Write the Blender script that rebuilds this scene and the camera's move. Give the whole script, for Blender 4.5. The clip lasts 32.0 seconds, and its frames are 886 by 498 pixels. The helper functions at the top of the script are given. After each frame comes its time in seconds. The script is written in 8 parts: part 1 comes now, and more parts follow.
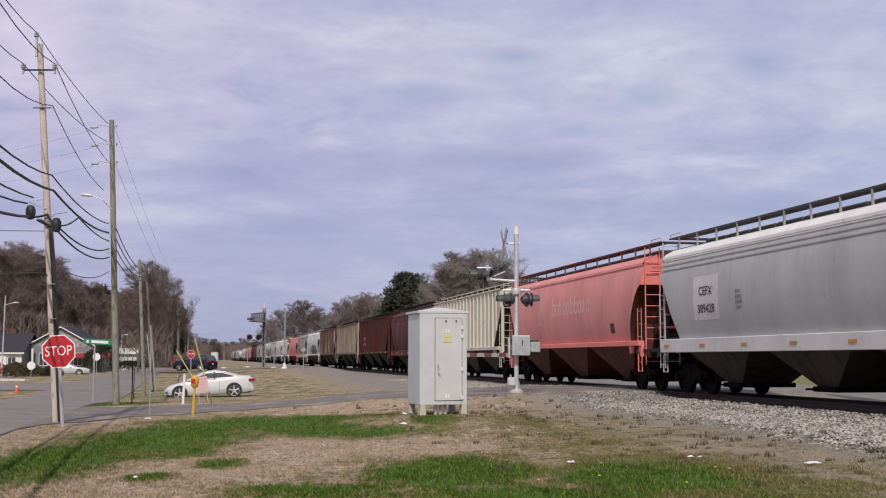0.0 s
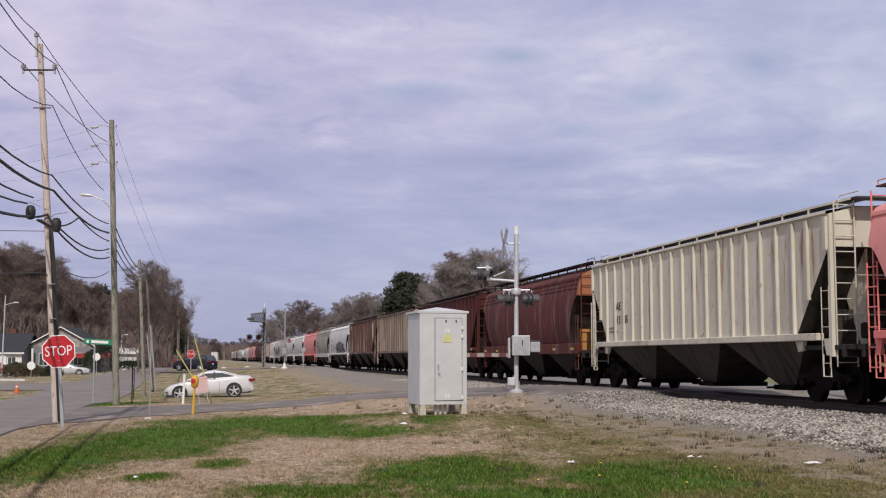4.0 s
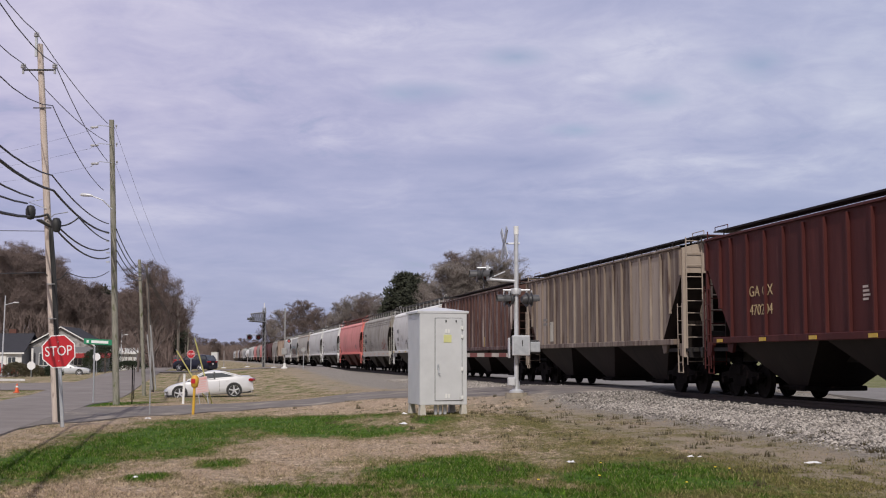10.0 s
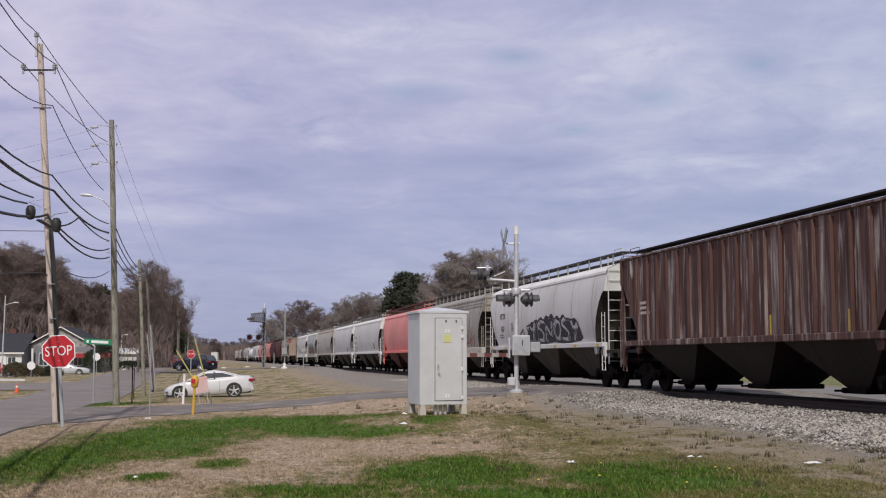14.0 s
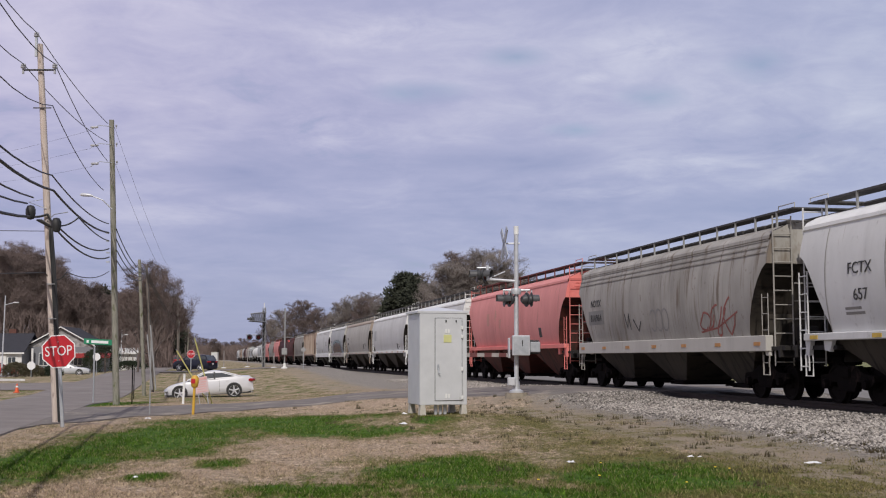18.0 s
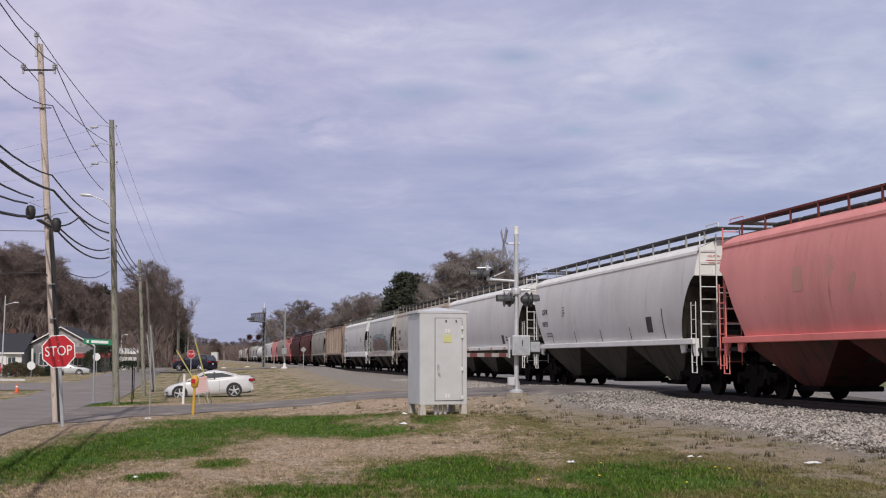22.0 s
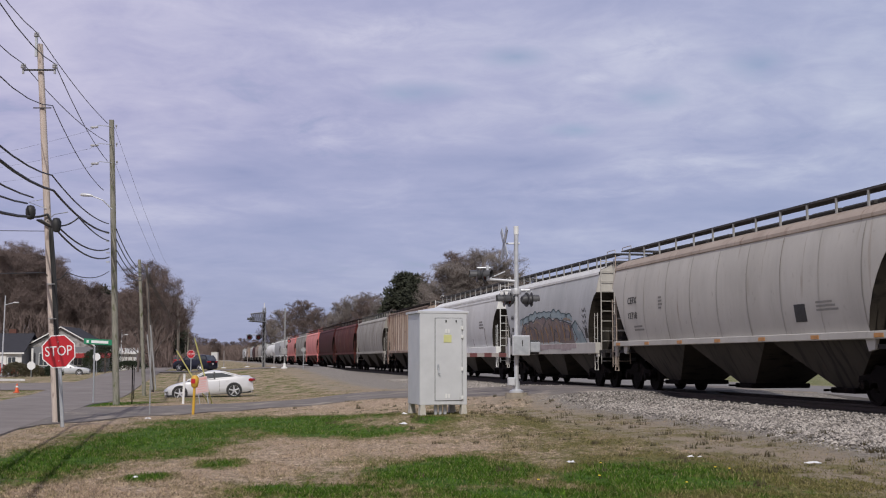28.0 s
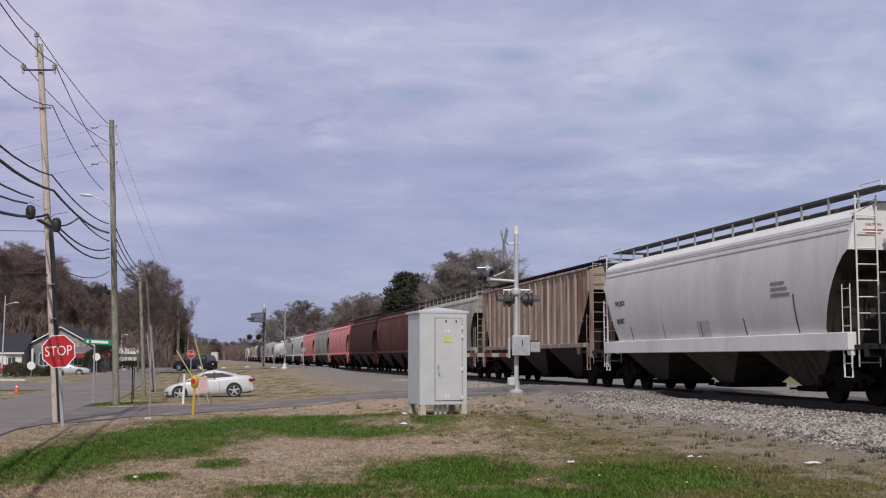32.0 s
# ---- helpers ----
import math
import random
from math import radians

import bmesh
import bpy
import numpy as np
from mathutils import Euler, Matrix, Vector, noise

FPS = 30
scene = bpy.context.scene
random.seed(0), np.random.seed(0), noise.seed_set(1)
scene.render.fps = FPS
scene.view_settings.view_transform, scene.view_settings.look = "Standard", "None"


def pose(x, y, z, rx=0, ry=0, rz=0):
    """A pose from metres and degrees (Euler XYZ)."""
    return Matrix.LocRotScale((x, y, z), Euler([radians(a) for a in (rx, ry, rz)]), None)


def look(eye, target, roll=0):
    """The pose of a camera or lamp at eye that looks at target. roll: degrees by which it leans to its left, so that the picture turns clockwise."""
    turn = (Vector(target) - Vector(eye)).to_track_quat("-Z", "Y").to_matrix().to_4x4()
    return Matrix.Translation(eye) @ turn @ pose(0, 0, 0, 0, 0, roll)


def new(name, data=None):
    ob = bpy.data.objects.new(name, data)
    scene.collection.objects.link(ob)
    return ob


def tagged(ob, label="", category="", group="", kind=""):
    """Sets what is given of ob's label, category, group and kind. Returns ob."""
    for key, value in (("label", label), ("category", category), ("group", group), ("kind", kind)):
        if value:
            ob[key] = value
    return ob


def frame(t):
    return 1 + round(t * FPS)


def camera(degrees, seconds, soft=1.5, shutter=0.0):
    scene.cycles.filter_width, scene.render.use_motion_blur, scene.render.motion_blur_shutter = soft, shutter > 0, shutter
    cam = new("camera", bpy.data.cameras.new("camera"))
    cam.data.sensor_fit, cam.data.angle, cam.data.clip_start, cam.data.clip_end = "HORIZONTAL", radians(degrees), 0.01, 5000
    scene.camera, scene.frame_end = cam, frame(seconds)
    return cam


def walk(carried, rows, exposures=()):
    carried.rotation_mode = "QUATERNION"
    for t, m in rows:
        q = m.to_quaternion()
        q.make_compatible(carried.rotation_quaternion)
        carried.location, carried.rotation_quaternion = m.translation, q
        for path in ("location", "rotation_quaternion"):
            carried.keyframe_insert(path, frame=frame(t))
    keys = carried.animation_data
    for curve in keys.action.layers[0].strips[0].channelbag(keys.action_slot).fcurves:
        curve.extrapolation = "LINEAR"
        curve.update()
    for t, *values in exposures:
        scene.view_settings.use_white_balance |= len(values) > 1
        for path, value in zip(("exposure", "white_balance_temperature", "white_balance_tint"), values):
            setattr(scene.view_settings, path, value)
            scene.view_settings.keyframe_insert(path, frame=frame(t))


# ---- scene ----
# The camera stands still on a tripod at eye height.
cam = camera(40.07, 32.0, soft=1.12)
TILT = 5.156
walk(cam, [(0.0, pose(0, 0, 1.6, 90 + TILT, 0, 0)), (32.0, pose(0, 0, 1.6, 90 + TILT, 0, 0))],
     exposures=[(0.0, 0.02, 6450, 13), (6.0, 0.0, 6450, 13), (13.0, -0.06, 6350, 12), (20.0, -0.09, 6300, 12), (25.0, 0.0, 6450, 12), (28.0, -0.14, 6220, 12), (32.0, -0.16, 6200, 12)])

# The track runs away from the camera, leaning 11 degrees to its left.
TRACK = 11.061
CT, ST = math.cos(radians(TRACK)), math.sin(radians(TRACK))
TRACK_L = 15.4      # centre line, metres to the right of the camera
RAIL_Z = 0.56      # top of the rails


def tw(s, l, z=0.0):
    """A place from metres along the track, metres across it and height."""
    return Vector((-ST * s + CT * l, CT * s + ST * l, z))


def tpose(s, l, z=0.0, turn=0.0):
    p = tw(s, l, z)
    return pose(p.x, p.y, p.z, 0, 0, TRACK + turn)


# ---- world, sun ----
SUN_TO = Vector((-0.045, -0.998, 0.95)).normalized()
world = bpy.data.worlds.new("sky")
scene.world = world
world.use_nodes = True
wn, wl = world.node_tree.nodes, world.node_tree.links
wn.clear()


def wnode(kind, **kw):
    n = wn.new(kind)
    for k, v in kw.items():
        n.inputs[k].default_value = v
    return n


w_out = wn.new("ShaderNodeOutputWorld")
w_bg = wnode("ShaderNodeBackground", Strength=0.092)
w_sky = wn.new("ShaderNodeTexSky")
w_sky.sky_type = "NISHITA"
w_sky.sun_disc = False
w_sky.sun_elevation = math.asin(SUN_TO.z)
w_sky.sun_rotation = math.atan2(SUN_TO.x, SUN_TO.y)
w_sky.dust_density = 1.5
w_co = wn.new("ShaderNodeTexCoord")
w_sep = wn.new("ShaderNodeSeparateXYZ")
wl.new(w_co.outputs["Generated"], w_sep.inputs[0])


def wmath(op, a, b=None, clamp=False):
    n = wn.new("ShaderNodeMath")
    n.operation, n.use_clamp = op, clamp
    for i, v in enumerate((a, b)):
        if v is None:
            continue
        if isinstance(v, (int, float)):
            n.inputs[i].default_value = v
        else:
            wl.new(v, n.inputs[i])
    return n.outputs[0]


# cloud sheet: directions projected onto a flat layer overhead
w_h = wmath("ADD", wmath("MAXIMUM", w_sep.outputs["Z"], 0.0), 0.13)
w_u = wmath("DIVIDE", w_sep.outputs["X"], w_h)
w_v = wmath("DIVIDE", w_sep.outputs["Y"], w_h)
w_uv = wn.new("ShaderNodeCombineXYZ")
wl.new(w_u, w_uv.inputs[0])
wl.new(w_v, w_uv.inputs[1])


def wnoise(scale, detail, rough, sx, sy, ox, distortion=0.0):
    m = wn.new("ShaderNodeMapping")
    m.inputs["Scale"].default_value = (sx, sy, 1)
    m.inputs["Location"].default_value = (ox, ox * 0.37, ox * 0.11)
    m.inputs["Rotation"].default_value = (0, 0, 0.18)
    wl.new(w_uv.outputs[0], m.inputs[0])
    n = wnode("ShaderNodeTexNoise", Scale=scale, Detail=detail, Roughness=rough, Distortion=distortion)
    wl.new(m.outputs[0], n.inputs["Vector"])
    return n.outputs["Fac"]


def wramp(fac, stops):
    r = wn.new("ShaderNodeValToRGB")
    el = r.color_ramp.elements
    for i, (p, c) in enumerate(stops):
        e = el[i] if i < 2 else el.new(p)
        e.position, e.color = p, (*c, 1)
    wl.new(fac, r.inputs[0])
    return r.outputs[0]


def wmix(fac, a, b):
    n = wn.new("ShaderNodeMix")
    n.data_type = "RGBA"
    for i, v in ((0, fac), (6, a), (7, b)):
        if isinstance(v, (int, float)):
            n.inputs[i].default_value = v
        elif isinstance(v, tuple):
            n.inputs[i].default_value = (*v, 1)
        else:
            wl.new(v, n.inputs[i])
    return n.outputs[2]


n_big = wnoise(0.95, 4, 0.55, 1.0, 0.85, 3.1, 0.5)
n_mid = wnoise(1.9, 6, 0.6, 1.0, 1.0, 7.7, 0.6)
n_fine = wnoise(6.0, 6, 0.65, 1.0, 1.0, 1.9, 0.5)
# bearings ahead: sideways and upward slope of the view ray
w_ahead = wmath("MAXIMUM", w_sep.outputs["Y"], 0.05)
w_side = wmath("DIVIDE", w_sep.outputs["X"], w_ahead)
w_rise = wmath("DIVIDE", w_sep.outputs["Z"], w_ahead)


def cloud_spot(x, z, rx, rz):
    """Soft lens-shaped region of the sheet, frayed by the fine noise."""
    dx = wmath("MULTIPLY", wmath("SUBTRACT", w_side, x), 1 / rx)
    dz = wmath("MULTIPLY", wmath("SUBTRACT", w_rise, z), 1 / rz)
    d_ = wmath("SQRT", wmath("ADD", wmath("MULTIPLY", dx, dx), wmath("MULTIPLY", dz, dz)))
    return wmath("MAXIMUM", wmath("SUBTRACT", 1.0, d_), 0.0)


def spots(rows):
    out = None
    for q in rows:
        v = cloud_spot(*q)
        out = v if out is None else wmath("ADD", out, v)
    return wmath("MULTIPLY", out, wmath("ADD", wmath("MULTIPLY", n_fine, 2.6), -0.55))


# pale streaks, blue-grey folds and small openings of the sheet
streaks = spots([(-0.22, 0.117, 0.07, 0.012), (-0.10, 0.19, 0.06, 0.025), (0.12, 0.138, 0.09, 0.010), (0.124, 0.234, 0.018, 0.006), (0.25, 0.16, 0.12, 0.02), (-0.05, 0.275, 0.10, 0.02), (0.16, 0.26, 0.06, 0.02)])
folds = spots([(-0.14, 0.105, 0.11, 0.018), (0.06, 0.165, 0.10, 0.018), (0.27, 0.125, 0.12, 0.015), (-0.16, 0.155, 0.09, 0.02)])
holes = spots([(0.265, 0.245, 0.035, 0.018), (0.06, 0.252, 0.035, 0.012), (-0.02, 0.222, 0.05, 0.012), (0.175, 0.218, 0.035, 0.014), (0.11, 0.19, 0.03, 0.008)])
n_sum = wmath("ADD", wmath("MULTIPLY", n_big, 0.5), wmath("ADD", wmath("MULTIPLY", n_mid, 0.30), wmath("MULTIPLY", n_fine, 0.20)))
n_sum = wmath("ADD", n_sum, wmath("SUBTRACT", wmath("MULTIPLY", streaks, 0.11), wmath("MULTIPLY", folds, 0.13)))
cloud_tone = wramp(n_sum, [(0.36, (3.75, 4.05, 6.1)), (0.50, (5.15, 5.2, 7.15)), (0.64, (7.0, 6.9, 8.35))])
gap = wramp(wmath("ADD", wmath("MULTIPLY", n_mid, 0.6), wmath("MULTIPLY", n_fine, 0.4)), [(0.33, (1, 1, 1)), (0.42, (0, 0, 0))])
w_cloud = wmix(wmath("MULTIPLY", wmath("ADD", wmath("MULTIPLY", gap, 0.35), wmath("MULTIPLY", holes, 0.9), True), 0.6), cloud_tone, w_sky.outputs[0])
# rosier to the left of the line, cooler to its right
w_turn = wmath("ADD", wmath("MULTIPLY", w_sep.outputs["X"], 1.3), 0.5, True)
w_tint = wn.new("ShaderNodeMix")
w_tint.data_type, w_tint.blend_type = "RGBA", "MULTIPLY"
w_tint.inputs[0].default_value = 1.0
wl.new(w_cloud, w_tint.inputs[6])
wl.new(wmix(w_turn, (1.03, 0.985, 1.0), (0.94, 1.01, 0.99)), w_tint.inputs[7])
w_cloud = w_tint.outputs[2]
# towards the horizon the sheet thins into a pale blue band
w_low = wmath("MULTIPLY", wmath("SUBTRACT", 0.20, w_sep.outputs["Z"]), 4.5, True)
w_band = wmix(0.72, w_sky.outputs[0], (3.6, 4.15, 6.5))
w_all = wmix(wmath("MULTIPLY", w_low, 0.75), w_cloud, w_band)
# the sheet is whiter round the veiled sun behind the camera
w_sunny = wmath("MULTIPLY", wmath("ADD", wmath("ADD", wmath("MULTIPLY", w_sep.outputs["Y"], -0.72), wmath("MULTIPLY", w_sep.outputs["Z"], 0.69)), 0.05), 1.1, True)
w_all = wmix(wmath("MULTIPLY", w_sunny, 0.8), w_all, (6.0, 5.75, 6.15))
wl.new(w_all, w_bg.inputs[0])
wl.new(w_bg.outputs[0], w_out.inputs[0])

sun = new("sun", bpy.data.lights.new("sun", "SUN"))
sun.data.energy, sun.data.angle, sun.data.color = 2.85, radians(0.55), (1.0, 0.94, 0.84)
sun.matrix_world = look(SUN_TO * 50, (0, 0, 0))


# ---- materials ----
def mat(name, c1, c2=None, rough=0.6, metal=0.0, scale=4.0, bump=0.15, bump_scale=40.0, stretch=(1, 1, 1), c3=None, c3_at=0.62,
        c3_scale=1.0, c3_stretch=(1, 1, 1), spec=0.5, coat=0.0, vary=0.0):
    """Two-tone grained surface; c3 is a stain or rust laid over it in patches."""
    m = bpy.data.materials.new(name)
    m.use_nodes = True
    nt = m.node_tree
    nd, ln = nt.nodes, nt.links
    b = nd["Principled BSDF"]
    b.inputs["Roughness"].default_value, b.inputs["Metallic"].default_value = rough, metal
    b.inputs["Specular IOR Level"].default_value = spec
    b.inputs["Coat Weight"].default_value = coat
    co = nd.new("ShaderNodeTexCoord")
    c2 = c2 or tuple(v * 0.8 for v in c1)

    def noise_at(sc, det, st):
        mp = nd.new("ShaderNodeMapping")
        mp.inputs["Scale"].default_value = st
        ln.new(co.outputs["Object"], mp.inputs[0])
        n = nd.new("ShaderNodeTexNoise")
        n.inputs["Scale"].default_value, n.inputs["Detail"].default_value, n.inputs["Roughness"].default_value = sc, det, 0.6
        ln.new(mp.outputs[0], n.inputs["Vector"])
        return n.outputs["Fac"]

    def ramp(fac, a, bb):
        r = nd.new("ShaderNodeMapRange")
        r.inputs[1].default_value, r.inputs[2].default_value = a, bb
        ln.new(fac, r.inputs[0])
        return r.outputs[0]

    def mix(fac, a, bb):
        n = nd.new("ShaderNodeMix")
        n.data_type = "RGBA"
        ln.new(fac, n.inputs[0])
        for i, v in ((6, a), (7, bb)):
            if isinstance(v, tuple):
                n.inputs[i].default_value = (*v, 1)
            else:
                ln.new(v, n.inputs[i])
        return n.outputs[2]

    col = mix(ramp(noise_at(scale, 5, stretch), 0.32, 0.68), c1, c2)
    if c3:
        col = mix(ramp(noise_at(c3_scale, 6, c3_stretch), c3_at, c3_at + 0.10), col, c3)
    if vary:
        oi = nd.new("ShaderNodeObjectInfo")
        hsv = nd.new("ShaderNodeHueSaturation")
        ln.new(ramp_out(nd, ln, oi.outputs["Random"], 1 - vary, 1 + vary), hsv.inputs["Value"])
        ln.new(col, hsv.inputs["Color"])
        col = hsv.outputs[0]
    ln.new(col, b.inputs["Base Color"])
    if bump:
        bp = nd.new("ShaderNodeBump")
        bp.inputs["Strength"].default_value, bp.inputs["Distance"].default_value = bump, 0.02
        ln.new(noise_at(bump_scale, 4, (1, 1, 1)), bp.inputs["Height"])
        ln.new(bp.outputs[0], b.inputs["Normal"])
    return m


def ramp_out(nd, ln, fac, a, b):
    r = nd.new("ShaderNodeMapRange")
    r.inputs[3].default_value, r.inputs[4].default_value = a, b
    ln.new(fac, r.inputs[0])
    return r.outputs[0]


def glow(name, c, strength):
    m = mat(name, c, rough=0.3)
    b = m.node_tree.nodes["Principled BSDF"]
    b.inputs["Emission Color"].default_value, b.inputs["Emission Strength"].default_value = (*c, 1), strength
    return m


# ---- mesh building ----
class M:
    """Vertices and faces gathered into one mesh."""

    def __init__(self):
        self.v, self.f = [], []

    def add(self, vs, fs):
        o = len(self.v)
        self.v += [tuple(p) for p in vs]
        self.f += [tuple(i + o for i in f) for f in fs]
        return self

    def box(self, c, s, rz=0.0, bev=0.0):
        x, y, z = s[0] / 2, s[1] / 2, s[2] / 2
        ca, sa = math.cos(rz), math.sin(rz)
        if bev <= 0:
            pts = [(a, b, d) for d in (-z, z) for a, b in ((-x, -y), (x, -y), (x, y), (-x, y))]
            fs = [(3, 2, 1, 0), (4, 5, 6, 7), (0, 1, 5, 4), (1, 2, 6, 5), (2, 3, 7, 6), (3, 0, 4, 7)]
        else:
            e = bev
            ring = [(-x + e, -y), (x - e, -y), (x, -y + e), (x, y - e), (x - e, y), (-x + e, y), (-x, y - e), (-x, -y + e)]
            k = lambda q: (q[0] * (1 - e / x), q[1] * (1 - e / y))
            pts = [(*k(q), -z) for q in ring] + [(*q, -z + e) for q in ring] + [(*q, z - e) for q in ring] + [(*k(q), z) for q in ring]
            fs = [tuple(range(7, -1, -1)), tuple(range(24, 32))]
            fs += [(r * 8 + i, r * 8 + (i + 1) % 8, r * 8 + 8 + (i + 1) % 8, r * 8 + 8 + i) for r in range(3) for i in range(8)]
        return self.add([(c[0] + p[0] * ca - p[1] * sa, c[1] + p[0] * sa + p[1] * ca, c[2] + p[2]) for p in pts], fs)

    def tube(self, pts, radii, n=8, cap=True):
        pts = [Vector(p) for p in pts]
        if isinstance(radii, (int, float)):
            radii = [radii] * len(pts)
        vs, fs = [], []
        for i, p in enumerate(pts):
            d = (pts[min(i + 1, len(pts) - 1)] - pts[max(i - 1, 0)]).normalized()
            u = d.orthogonal().normalized() if abs(d.z) > 0.98 else d.cross(Vector((0, 0, 1))).normalized()
            w = d.cross(u)
            vs += [p + (u * math.cos(2 * math.pi * k / n) + w * math.sin(2 * math.pi * k / n)) * radii[i] for k in range(n)]
        for i in range(len(pts) - 1):
            fs += [(i * n + k, i * n + (k + 1) % n, (i + 1) * n + (k + 1) % n, (i + 1) * n + k) for k in range(n)]
        if cap:
            fs += [tuple(range(n - 1, -1, -1)), tuple(range((len(pts) - 1) * n, len(pts) * n))]
        return self.add(vs, fs)

    def prism(self, poly, axis, a, b):
        """A flat outline pushed from a to b along an axis; the outline holds the other two coordinates in order."""
        def place(p, d):
            q = list(p)
            q.insert(axis, d)
            return q
        n = len(poly)
        return self.add([place(p, a) for p in poly] + [place(p, b) for p in poly],
                        [tuple(range(n - 1, -1, -1)), tuple(range(n, 2 * n))] + [(i, (i + 1) % n, n + (i + 1) % n, n + i) for i in range(n)])

    def grid(self, rows, close=False):
        n = len(rows[0])
        vs = [p for r in rows for p in r]
        m = n if close else n - 1
        return self.add(vs, [(i * n + k, i * n + (k + 1) % n, (i + 1) * n + (k + 1) % n, (i + 1) * n + k) for i in range(len(rows) - 1) for k in range(m)])

    def lathe(self, prof, c=(0, 0, 0), n=16, axis=2):
        rows = []
        for r, h in prof:
            ring = []
            for k in range(n):
                a = 2 * math.pi * k / n
                p = [r * math.cos(a), r * math.sin(a)]
                p.insert(axis, h)
                ring.append((p[0] + c[0], p[1] + c[1], p[2] + c[2]))
            rows.append(ring)
        return self.grid(rows, True)

    def mesh(self, name, material, smooth=None):
        me = bpy.data.meshes.new(name)
        me.from_pydata(self.v, [], self.f)
        bm = bmesh.new()
        bm.from_mesh(me)
        bmesh.ops.recalc_face_normals(bm, faces=bm.faces)
        bm.to_mesh(me)
        bm.free()
        if smooth:
            me.shade_smooth()
            me.set_sharp_from_angle(angle=radians(smooth))
        me.materials.append(material)
        return me


def part(name, m, material, parent, label="", smooth=None, at=None):
    """One mesh object under a thing or a part."""
    me = m.mesh(name, material, smooth) if isinstance(m, M) else m
    ob = new(name, me)
    ob.parent = parent
    if at is not None:
        ob.matrix_basis = at
    return tagged(ob, label)


def thing(name, label, category, at=None, group="", m=None, material=None, smooth=None, kind=""):
    ob = new(name, m.mesh(name, material, smooth) if m else None)
    ob.matrix_basis = at if at is not None else Matrix()
    return tagged(ob, label, category, group, kind)


def words(name, text, size, material, parent, at, label="", squeeze=1.0):
    """Lettering as a thin mesh; x runs along the writing, y up."""
    cu = bpy.data.curves.new(name, "FONT")
    cu.body, cu.size, cu.align_x, cu.align_y, cu.extrude = text, size, "CENTER", "CENTER", 0.004
    cu.resolution_u = 3
    tmp = bpy.data.objects.new(name, cu)
    scene.collection.objects.link(tmp)
    me = bpy.data.meshes.new_from_object(tmp.evaluated_get(bpy.context.evaluated_depsgraph_get()))
    bpy.data.objects.remove(tmp)
    me.transform(Matrix.Diagonal((squeeze, 1, 1, 1)))
    me.materials.clear()
    me.materials.append(material)
    me.name = name
    ob = new(name, me)
    ob.parent, ob.matrix_basis = parent, at
    return tagged(ob, label)


rnd = random.Random(7)
STEEL = mat("galvanised_steel", (0.52, 0.54, 0.56), (0.40, 0.42, 0.44), rough=0.45, metal=0.6, scale=6, bump=0.08)
ALU = mat("weathered_aluminium", (0.62, 0.63, 0.65), (0.50, 0.51, 0.53), rough=0.5, metal=0.4, scale=5, bump=0.06)
BLACK = mat("black_paint", (0.02, 0.02, 0.022), (0.035, 0.034, 0.034), rough=0.55, scale=8)
RUBBER = mat("tyre_rubber", (0.02, 0.02, 0.02), (0.03, 0.03, 0.03), rough=0.85)
WHITE = mat("white_paint", (0.78, 0.78, 0.76), (0.66, 0.66, 0.64), rough=0.5, scale=3)
# ---- ground ----
def lerp_table(tab, x):
    if x <= tab[0][0]:
        return tab[0][1]
    for (a, u), (b, v) in zip(tab, tab[1:]):
        if x <= b:
            k = (x - a) / (b - a)
            k = k * k * (3 - 2 * k)
            return u + (v - u) * k
    return tab[-1][1]


BASE = [(0, 0.0), (28, 0.0), (45, -0.10), (60, -0.38), (68, -0.40), (80, -0.27), (125, 0.30), (200, 0.3), (600, 0.1), (3000, 0.0)]


def road_a(l):
    """Nearer edge of the crossing road, metres along the track."""
    return lerp_table([(-4.6, 27.5), (-3.4, 32.0), (-1.4, 35.9), (0.7, 39.3), (2.7, 41.8), (5.5, 43.0), (8.0, 41.2), (12.0, 37.6), (20, 36.5), (80, 33)], l)


def road_b(l):
    return lerp_table([(-4.6, 44.6), (-3.0, 43.9), (-1.5, 44.4), (0.7, 46.8), (3.0, 48.8), (5.5, 49.8), (8.0, 49.0), (12.0, 46.6), (20, 45.5), (80, 42)], l)


def road_s(l):
    return (road_a(l) + road_b(l)) / 2


